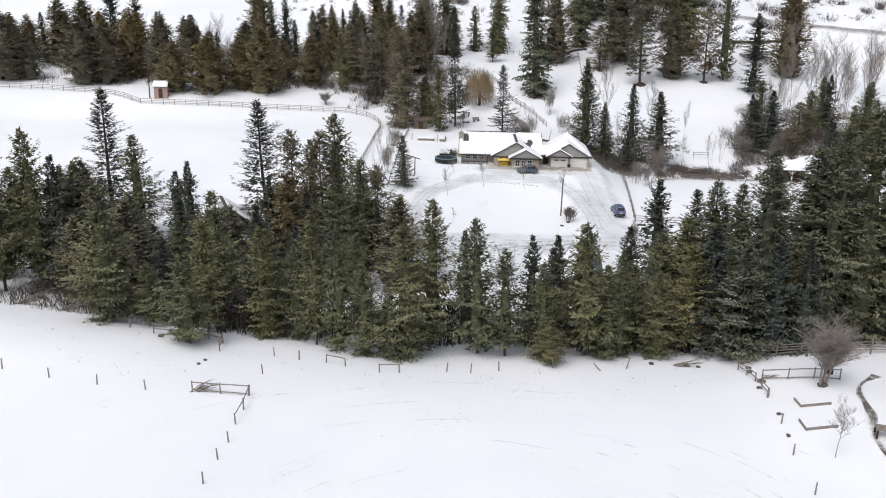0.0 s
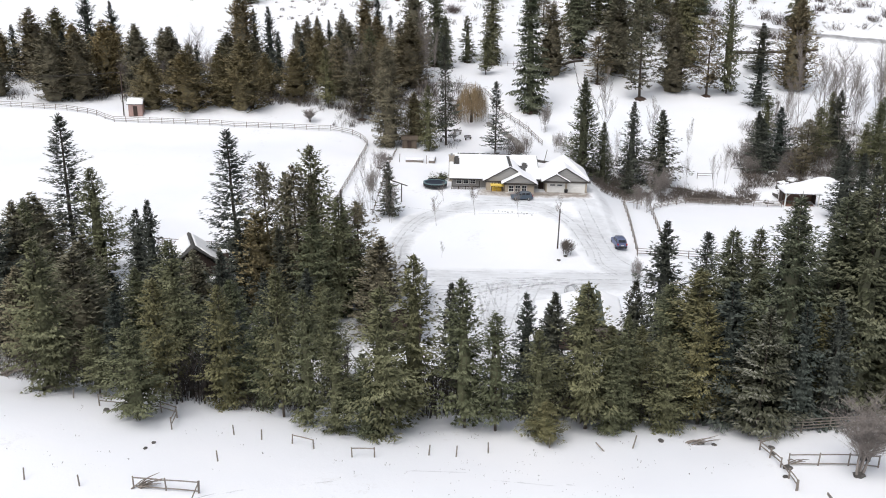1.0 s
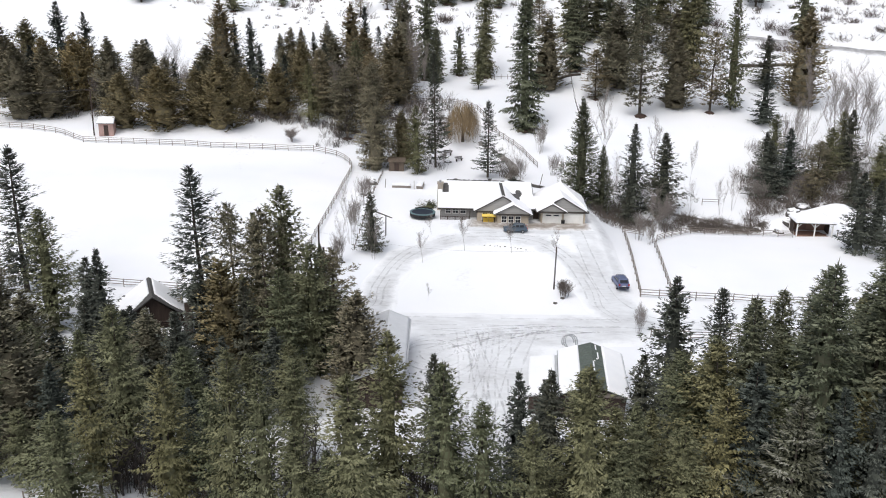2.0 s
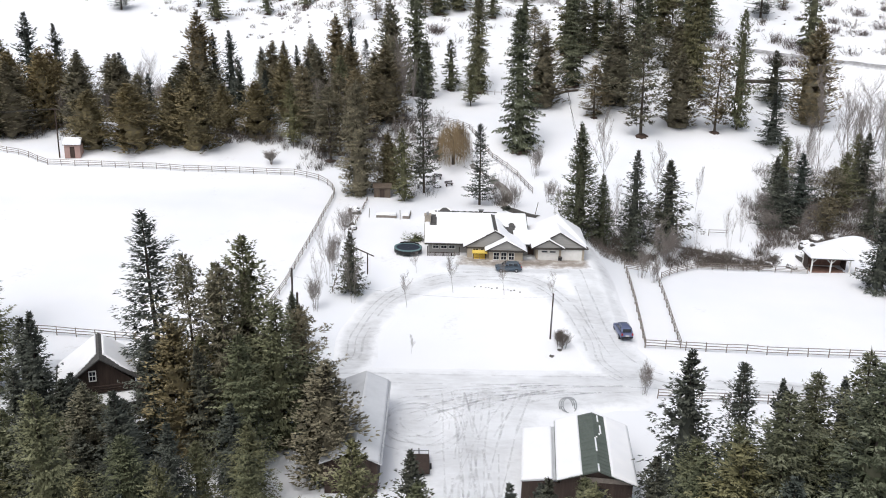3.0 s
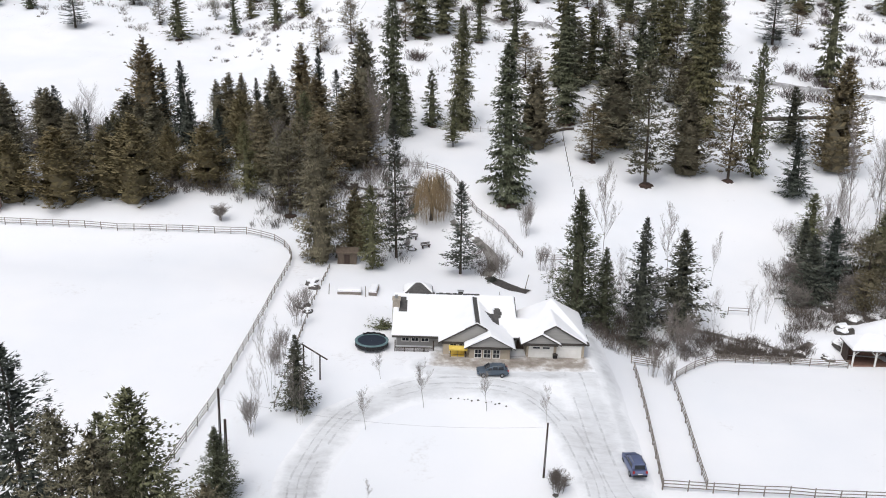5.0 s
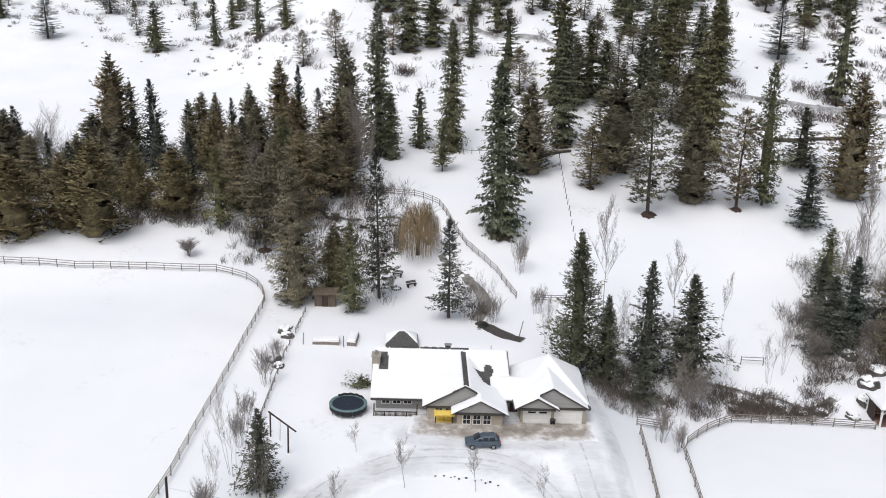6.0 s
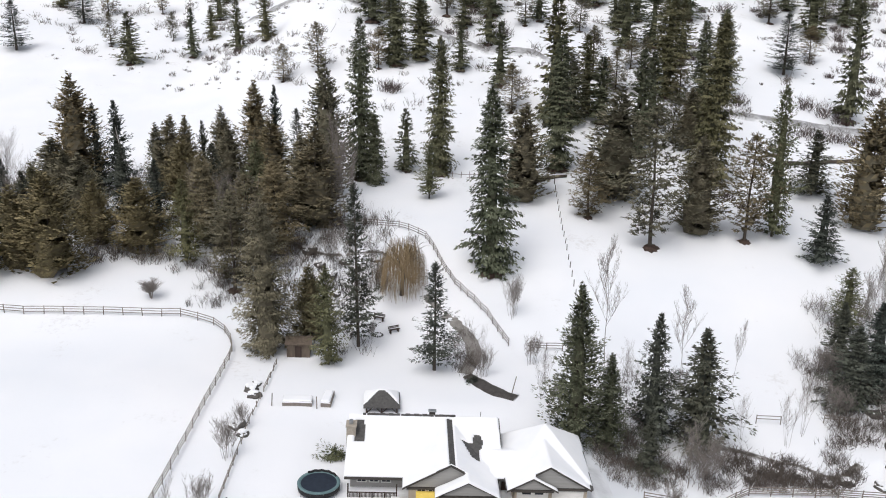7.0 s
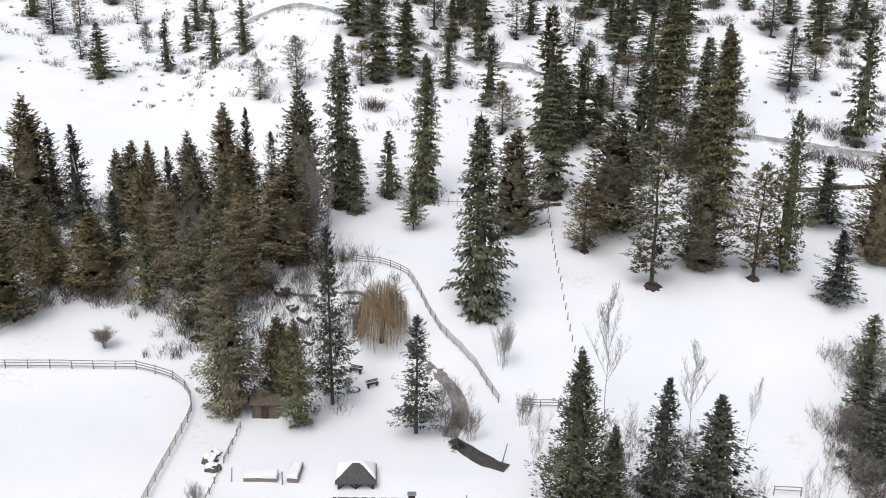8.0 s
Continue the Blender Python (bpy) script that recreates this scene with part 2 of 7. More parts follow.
LAND_RIGHT = [(-80, 1.8), (50, 1.6), (65, 1.9), (72, 1.2), (90, -3.0), (110, -4.3), (130, -3.5), (150, -2.9), (163, -3.0), (172, -1.6), (186, 1.4),
              (207, 6.4), (222, 9.6), (240, 15.0), (255, 20.2), (280, 28.4), (320, 42.0), (400, 74.0), (600, 150.0), (1200, 330.0)]


def along(rows, y):
    """A smooth line through the rows, at y."""
    if y <= rows[0][0]:
        return rows[0][1]
    for n in range(len(rows) - 1):
        (a, p), (b, q) = rows[n], rows[n + 1]
        if y <= b:
            ya, pa = rows[max(n - 1, 0)]
            yb, pb = rows[min(n + 2, len(rows) - 1)]
            s, u = (q - p) / (b - a), (y - a) / (b - a)
            m = 0.5 * (s + (p - pa) / (a - ya)) if n else s
            k = 0.5 * (s + (pb - q) / (yb - b)) if yb > b else s
            h = b - a
            return ((2 * u**3 - 3 * u**2 + 1) * p + (u**3 - 2 * u**2 + u) * h * m + (3 * u**2 - 2 * u**3) * q + (u**3 - u**2) * h * k)
    return rows[-1][1]


def ease(u):
    u = min(max(u, 0.0), 1.0)
    return u * u * (3 - 2 * u)


def land(x, y):
    """The height of the ground, without its small unevenness."""
    left, right = ease((-12 - x) / 38), ease((x - 22) / 12)
    z = along(LAND_MID, y) * (1 - left - right)
    if left:
        z += along(LAND_LEFT, y) * left
    if right:
        z += along(LAND_RIGHT, y) * right
    # the level pad on which the house stands
    pad = ease((x + 4) / 5) * ease((29 - x) / 4) * ease((y - 142) / 6) * ease((170 - y) / 5)
    return z * (1 - pad) + 0.0 * pad


def lumps(x, y):
    """Small unevenness of the snow: drifts, and hummocks on the hill."""
    a = noise.noise((x * 0.05, y * 0.05, 3.0)) * 0.35 + noise.noise((x * 0.21, y * 0.21, 7.0)) * 0.12
    hill = ease((y - 196) / 30)
    rough = noise.noise((x * 0.16, y * 0.16, 1.0)) * 0.55 + noise.noise((x * 0.45, y * 0.45, 5.0)) * 0.25
    wild = ease((y - 262 - 0.18 * max(-x, 0)) / 20)
    pad = ease((x + 5) / 4) * ease((32 - x) / 4) * ease((y - 116) / 4) * ease((172 - y) / 4)
    return a * (1 - 0.8 * pad) + rough * (0.25 * hill + 0.9 * wild) * 0.8


def heap(x, y):
    """The snow heaped behind the horse shelter, and the rough snow of the garden bank."""
    h = 0.0
    if 50 < x < 90 and 155 < y < 175:
        h = 2.9 * math.exp(-((x - 69.5) / 5.6) ** 2 - ((y - 166.2) / 2.7) ** 2) + 0.9 * math.exp(-((x - 60) / 3.0) ** 2 - ((y - 164.2) / 1.5) ** 2)
    if -12 < x < 40 and 188 < y < 215:
        h += (0.6 * max(0.0, noise.noise((x * 0.42, y * 0.42, 6.0))) + 0.3 * noise.noise((x * 0.8, y * 0.8, 2.0))) * min(1.0, (y - 188) / 6, (215 - y) / 8, (x + 12) / 6, (40 - x) / 6)
    return h


def ground_z(x, y):
    return land(x, y) + lumps(x, y) + heap(x, y)


def mesh_object(name, verts, faces, mat, parent=None, smooth=False):
    me = bpy.data.meshes.new(name)
    me.from_pydata(verts, [], faces)
    me.materials.append(mat)
    if smooth:
        me.polygons.foreach_set("use_smooth", [True] * len(me.polygons))
    ob = new(name, me)
    if parent:
        ob.parent = parent
    return ob


def part(name, bm, mat, parent=None, label="", smooth=False):
    """Links a bmesh as one mesh object under a thing or a part."""
    me = bpy.data.meshes.new(name)
    bm.normal_update()
    bm.to_mesh(me)
    bm.free()
    me.materials.append(mat)
    if smooth:
        me.polygons.foreach_set("use_smooth", [True] * len(me.polygons))
    ob = new(name, me)
    if parent:
        ob.parent = parent
    return tagged(ob, label)


def add_box(bm, lo, hi, m=None, bevel=0.0):
    v = [bm.verts.new((x, y, z)) for x in (lo[0], hi[0]) for y in (lo[1], hi[1]) for z in (lo[2], hi[2])]
    fs = [bm.faces.new([v[i] for i in f]) for f in ((0, 1, 3, 2), (4, 6, 7, 5), (0, 4, 5, 1), (2, 3, 7, 6), (0, 2, 6, 4), (1, 5, 7, 3))]
    if bevel:
        es = list({e for f in fs for e in f.edges})
        r = bmesh.ops.bevel(bm, geom=es, offset=bevel, segments=1, affect="EDGES")
        v = list({w for f in r["faces"] for w in f.verts} | {w for w in v if w.is_valid})
    if m is not None:
        bmesh.ops.transform(bm, matrix=m, verts=v)
    return v


def box(lo, hi, m=None, bevel=0.0):
    bm = bmesh.new()
    add_box(bm, lo, hi, m, bevel)
    return bm


def tube(bm, a, b, ra, rb, sides=8, cap=True):
    a, b = Vector(a), Vector(b)
    q = (b - a).to_track_quat("Z", "Y")
    rings = []
    for c, r in ((a, ra), (b, rb)):
        rings.append([bm.verts.new(c + q @ Vector((r * math.cos(6.28319 * k / sides), r * math.sin(6.28319 * k / sides), 0))) for k in range(sides)])
    for k in range(sides):
        bm.faces.new((rings[0][k], rings[0][(k + 1) % sides], rings[1][(k + 1) % sides], rings[1][k]))
    if cap:
        bm.faces.new(rings[0][::-1])
        bm.faces.new(rings[1])


def prism(points, axis, a, b):
    """A closed outline pushed from a to b along x (0) or y (1). Points are (across, up)."""
    bm = bmesh.new()
    ends = []
    for d in (a, b):
        ends.append([bm.verts.new((d, p, z) if axis == 0 else (p, d, z)) for p, z in points])
    n = len(points)
    for k in range(n):
        bm.faces.new((ends[0][k], ends[0][(k + 1) % n], ends[1][(k + 1) % n], ends[1][k]))
    bm.faces.new(ends[0][::-1])
    bm.faces.new(ends[1])
    bmesh.ops.recalc_face_normals(bm, faces=bm.faces)
    return bm


# ---- the ground: one sheet, fine where the camera passes ----
def steps(stops):
    out = []
    for a, b, d in stops:
        n = max(1, round((b - a) / d))
        out += [a + (b - a) * k / n for k in range(n)]
    return out + [stops[-1][1]]


gx = steps([(-900, -260, 64), (-260, -110, 6), (-110, -72, 2), (-72, 98, 1.2), (98, 150, 2.2), (150, 300, 8), (300, 900, 60)])
gy = steps([(-120, 30, 10), (30, 46, 2), (46, 265, 1.35), (265, 380, 1.9), (380, 620, 8), (620, 1200, 40)])
nx = len(gx)
mesh_object("ground", [(x, y, ground_z(x, y)) for y in gy for x in gx],
            [(j * nx + i, j * nx + i + 1, (j + 1) * nx + i + 1, (j + 1) * nx + i) for j in range(len(gy) - 1) for i in range(nx - 1)], SNOW, smooth=True)
tagged(bpy.data.objects["ground"], "snow-covered ground of fields, yard and rising hillside", "ground", kind="structure")


def ribbon(name, line, width, mat, lift, closed=False, label="", category="road", cross=13, wobble=0.35, ends=0.0):
    """A driven way laid on the ground along a line, its edges sinking into the snow."""
    pts, n = [], len(line)
    for k in range(n if closed else n - 1):
        p0, p1, p2, p3 = (Vector(line[(k + o) % n] if closed else line[min(max(k + o, 0), n - 1)]) for o in (-1, 0, 1, 2))
        m = max(2, round((p2 - p1).length / 0.7))
        for s in range(m):
            u = s / m
            pts.append(0.5 * (2 * p1 + (p2 - p0) * u + (2 * p0 - 5 * p1 + 4 * p2 - p3) * u * u + (3 * p1 - p0 - 3 * p2 + p3) * u**3))
    if not closed:
        pts.append(Vector(line[-1]))
    verts, faces, m = [], [], len(pts)
    for k, p in enumerate(pts):
        d = (pts[(k + 1) % m] - pts[k - 1]) if closed else (pts[min(k + 1, m - 1)] - pts[max(k - 1, 0)])
        side = Vector((-d.y, d.x)).normalized()
        w = width[min(int(k / m * len(width)), len(width) - 1)] if isinstance(width, list) else width
        for c in range(cross):
            u = 2 * c / (cross - 1) - 1
            q = p + side * (u * (w / 2 + wobble * noise.noise((p.x * 0.3, p.y * 0.3, 9.0 + u))))
            verts.append((q.x, q.y, ground_z(q.x, q.y) + lift * (1 - 2.2 * abs(u) ** 7)))
    for k in range(m if closed else m - 1):
        for c in range(cross - 1):
            a, b = k * cross + c, ((k + 1) % m) * cross + c
            faces.append((a, b, b + 1, a + 1))
    ob = tagged(mesh_object(name, verts, faces, mat, smooth=True), label, category, kind="structure")
    ob.data.attributes.new("edge", "FLOAT", "POINT").data.foreach_set("value", [max(abs(2 * (k % cross) / (cross - 1) - 1), 1 - 0.7 * min(k // cross, m - 1 - k // cross) / ends if ends else 0.0) for k in range(len(verts))])
    return ob


ribbon("road", [(-75, 119.5), (-40, 120.5), (-24, 120.6), (-12.5, 120.6)], 4.6, PACKED, 0.10, label="packed-snow lane along the pasture with grey wheel ruts")
ribbon("road", [(35.5, 121.3), (45, 120.6), (54, 119), (80, 114), (110, 108)], 4.6, PACKED, 0.10, label="packed-snow lane past the paddock with grey wheel ruts")

# centre line, half width and how clean it is kept: all the driven snow before the house
WAYS = [([(-13, 120.6), (0, 120.4), (12, 120.6), (25, 121), (36, 121.3)], 2.9, 0.22),
        ([(-6.6, 121), (-5.0, 125), (-5.2, 130.5), (-2.4, 138.4), (3.6, 143.2), (10, 144.9), (16.8, 143.9), (20.9, 138.4), (22.6, 131), (23.4, 126), (25.5, 121)], 2.3, 0.0),
        ([(23.4, 149.5), (23.8, 143), (24.2, 136), (25.0, 129), (27.5, 122.5)], 2.7, 0.05), ([(26.6, 158), (26.8, 150), (26.8, 140), (26.9, 131)], 1.7, 0.30),
        ([(6.5, 148.2), (12, 147.2), (18, 147.6), (24, 147.6)], 2.6, 0.05),
        ([(2, 118), (9, 116.6), (16, 117), (24, 119)], 3.4, 0.0), ([(10.2, 117), (9.8, 111), (7.0, 104), (6.6, 96), (6.6, 87)], 6.0, 0.10), ([(1.5, 117), (2.2, 111), (3.5, 104)], 3.2, 0.12)]


def way_edge(x, y):
    """0 in the middle of a driven way, 1 at its edge, more beyond it."""
    best, p = 9.0, Vector((x, y))
    for line, half, clean in WAYS:
        for a, b in zip(line, line[1:]):
            a, d = Vector(a), Vector(b) - Vector(a)
            u = min(1.0, max(0.0, (p - a).dot(d) / d.length_squared))
            best = min(best, (p - a - d * u).length / half + clean)
    return best + 0.14 * noise.noise((x * 0.35, y * 0.35, 9.0))


def driven_snow(x0, x1, y0, y1, step):
    """One sheet of packed snow that sinks into the loose snow all round."""
    verts, faces, edge, index = [], [], [], {}
    for j in range(int((y1 - y0) / step) + 1):
        for i in range(int((x1 - x0) / step) + 1):
            x, y = x0 + i * step, y0 + j * step
            e = way_edge(x, y)
            if e < 1.4:
                index[i, j] = len(verts)
                verts.append((x, y, ground_z(x, y) + 0.11 - 0.22 * ease((e - 0.85) / 0.5)))
                edge.append(min(1.0, e))
    for i, j in index:
        q = [(i, j), (i + 1, j), (i + 1, j + 1), (i, j + 1)]
        if all(k in index for k in q):
            faces.append(tuple(index[k] for k in q))
    ob = tagged(mesh_object("driveway", verts, faces, PACKED, smooth=True), "packed grey snow of the loop driveway and barn yard", "driveway", kind="structure")
    ob.data.attributes.new("edge", "FLOAT", "POINT").data.foreach_set("value", edge)


driven_snow(-14, 37, 84, 161, 0.55)
ribbon("forecourt", [(6.4, 150.6), (9, 150.2), (12, 149.2), (18, 149.7), (25.4, 149.8)], 5.4, APRON, 0.18, label="wet bare concrete forecourt before the house", wobble=0.6, ends=3.0)
ribbon("hill_road", [(-40, 331), (-13, 316), (-1.8, 309), (12.9, 299.2), (28.7, 287), (38, 278.5), (52, 266), (71.8, 258.4), (82, 255.4), (94, 252.4), (120, 247)], 3.2, TRACK, 0.45,
       label="ploughed track climbing across the hillside")


def marks(name, label, lines, width, seed, wander=0.25):
    """Ruts pressed into the snow: thin strips that break off and begin again."""
    rng = random.Random(seed)
    verts, faces, edge = [], [], []
    for line, off in lines:
        pts, n = [], len(line)
        for k in range(n - 1):
            p0, p1, p2, p3 = (Vector(line[min(max(k + o, 0), n - 1)]) for o in (-1, 0, 1, 2))
            m = max(2, round((p2 - p1).length / 0.6))
            for s in range(m):
                u = s / m
                pts.append(0.5 * (2 * p1 + (p2 - p0) * u + (2 * p0 - 5 * p1 + 4 * p2 - p3) * u * u + (3 * p1 - p0 - 3 * p2 + p3) * u**3))
        pts.append(Vector(line[-1]))
        ph, last = rng.uniform(0, 90), False
        for k, p in enumerate(pts):
            d = pts[min(k + 1, len(pts) - 1)] - pts[max(k - 1, 0)]
            side = Vector((-d.y, d.x)).normalized()
            c = p + side * (off + wander * noise.noise((k * 0.06, ph, 0)))
            w = width * (0.8 + 0.7 * noise.noise((k * 0.2, ph, 7)))
            v = len(verts)
            for u in (-1, -0.4, 0.4, 1):
                q = c + side * (u * w / 2)
                verts.append((q.x, q.y, ground_z(q.x, q.y) + 0.20))
                edge.append(abs(u) if 1 < k < len(pts) - 2 else 1.0)
            if last:
                faces.extend((v - 4 + j, v + j, v + j + 1, v - 3 + j) for j in range(3))
            last = noise.noise((k * 0.09, ph, 3)) > -0.28
    ob = tagged(mesh_object(name, verts, faces, MARK, smooth=True), label, "tracks", kind="stuff")
    ob.data.attributes.new("edge", "FLOAT", "POINT").data.foreach_set("value", edge)


LANE = [(-75, 119.5), (-40, 120.5), (-12, 120.6), (0, 120.4), (12, 120.6), (25, 121), (38, 121.2), (54, 119), (80, 114)]
LOOP = [(-8, 121), (-5.6, 125), (-5.3, 130.5), (-2.2, 138.6), (3.6, 143.4), (10, 144.8), (16.8, 143.6), (20.6, 138.2), (22.3, 131), (22.6, 125), (25, 121)]
SIDE = [(22.6, 148), (23.2, 141), (23.8, 134), (25.2, 127), (29, 122.4), (36, 121)]
TURNS, rng_y = [], random.Random(4)
for k in range(30):
    # turning circles, and sweeps from the lane round into the yard
    if k < 9:
        cx, cy, rr, a0 = 2.6 + rng_y.uniform(-1, 1), 111.5 + rng_y.uniform(-1.5, 1.5), rng_y.uniform(1.6, 4.2), rng_y.uniform(0, 6)
        TURNS.append([(cx + rr * math.cos(a0 + 0.4 * j), cy + 1.2 * rr * math.sin(a0 + 0.4 * j)) for j in range(rng_y.randrange(6, 14))])
    elif k < 22:
        ax, bx, dip = rng_y.uniform(-1, 9), rng_y.uniform(14, 28), rng_y.uniform(2, 8)
        TURNS.append([(ax + (bx - ax) * u, 119.3 - rng_y.uniform(0, 0.4) - dip * (1 - u) ** 1.5) for u in (0, 0.2, 0.4, 0.6, 0.8, 1)])
    else:
        ax, bx = rng_y.uniform(3, 15), rng_y.uniform(3, 10)
        TURNS.append([(ax, 118), (0.6 * ax + 0.4 * bx, 110), (0.3 * ax + 0.7 * bx, 102), (bx, 92)])
for k, (line, offs) in enumerate([(LANE, (-1.1, 0.9)), (LOOP, (-0.9, -0.1, 0.8)), (SIDE, (-0.9, 0.8))] + [(line, (-0.7, 0.7)) for line in TURNS]):
    marks("tyre_tracks", "grey tyre tracks pressed into packed snow of the drives", [(line, o) for o in offs], 0.36, 3 + k)
arcs, rng_f = [], random.Random(12)
for k in range(60):
    rr, a0 = rng_f.uniform(9, 25), rng_f.uniform(0.1, 2.3)
    arcs.append(([(2 + 1.2 * rr * math.cos(a0 + 1.6 * j / rr), 45 + 0.9 * rr * math.sin(a0 + 1.6 * j / rr)) for j in range(rng_f.choice((2, 2, 3, 4)))], 0))
marks("field_tracks", "faint curved machine tracks in the snowy field", arcs, 0.20, 8, 0.3)


# ---- buildings ----
def gable_roof(name, ridge, axis, a, b, half, drop, thick, mat, parent, label=""):
    """Two slopes from a ridge (across, up), running from a to b along x (0) or y (1), with a real thickness."""
    c, z = ridge
    return part(name, prism([(c - half, z - drop - thick), (c, z - thick), (c + half, z - drop - thick), (c + half, z - drop), (c, z), (c - half, z - drop)], axis, a, b), mat, parent, label)


def cover(name, height, x0, x1, y0, y1, mat, parent, step=0.14, skirt=0.17, label=""):
    """A blanket of snow over roofs: height(x, y) gives the roof's top, or None beside it."""
    nx_, ny_ = int((x1 - x0) / step) + 1, int((y1 - y0) / step) + 1
    z = [[height(x0 + i * step, y0 + j * step) for i in range(nx_)] for j in range(ny_)]
    verts, index, faces = [], {}, []
    for j in range(ny_):
        for i in range(nx_):
            if z[j][i] is not None:
                edge = any(not (0 <= i + a < nx_ and 0 <= j + b < ny_) or z[j + b][i + a] is None for a in (-1, 0, 1) for b in (-1, 0, 1))
                x, y = x0 + i * step, y0 + j * step
                index[i, j] = len(verts)
                verts.append((x, y, z[j][i] + (0.07 if edge else skirt) + 0.03 * noise.noise((x * 0.9, y * 0.9, 2.0))))
    loops = {}
    for j in range(ny_ - 1):
        for i in range(nx_ - 1):
            q = [(i, j), (i + 1, j), (i + 1, j + 1), (i, j + 1)]
            if all(k in index for k in q) and max(z[b][a] for a, b in q) - min(z[b][a] for a, b in q) < 0.42:
                faces.append(tuple(index[k] for k in q))
                for k in range(4):
                    a, b = index[q[k]], index[q[(k + 1) % 4]]
                    if (b, a) in loops:
                        del loops[b, a]
                    else:
                        loops[a, b] = True
    low = {}
    for a, b in loops:
        for v in (a, b):
            if v not in low:
                low[v] = len(verts)
                verts.append((verts[v][0], verts[v][1], verts[v][2] - 0.12))
        faces.append((b, a, low[a], low[b]))
    ob = mesh_object(name, verts, faces, mat, parent, smooth=True)
    return tagged(ob, label)


def window(parent, x, y, z, w, h, across=2, name="window"):
    """A window in a wall that faces -y: white frame, sill and panes. x, z: its lower left corner."""
    bm = bmesh.new()
    f = 0.09
    add_box(bm, (x, y - 0.05, z), (x + f, y + 0.04, z + h))
    add_box(bm, (x + w - f, y - 0.05, z), (x + w, y + 0.04, z + h))
    add_box(bm, (x + f, y - 0.05, z), (x + w - f, y + 0.04, z + f))
    add_box(bm, (x + f, y - 0.05, z + h - f), (x + w - f, y + 0.04, z + h))
    add_box(bm, (x + f, y - 0.045, z + h * 0.5 - 0.025), (x + w - f, y + 0.035, z + h * 0.5 + 0.025))
    win = part(name, bm, WHITE, parent, "white-framed sash window")
    part("glazing_bar", box((x + w / 2 - 0.022, y - 0.042, z + f), (x + w / 2 + 0.022, y + 0.03, z + h - f)), WHITE, win)
    for k in range(2):
        part("pane", box((x + f, y - 0.015, z + f + k * (h / 2 - f / 2)), (x + w - f, y + 0.005, z + h / 2 - 0.025 + k * (h / 2 - f))), GLASS, win)
    return win


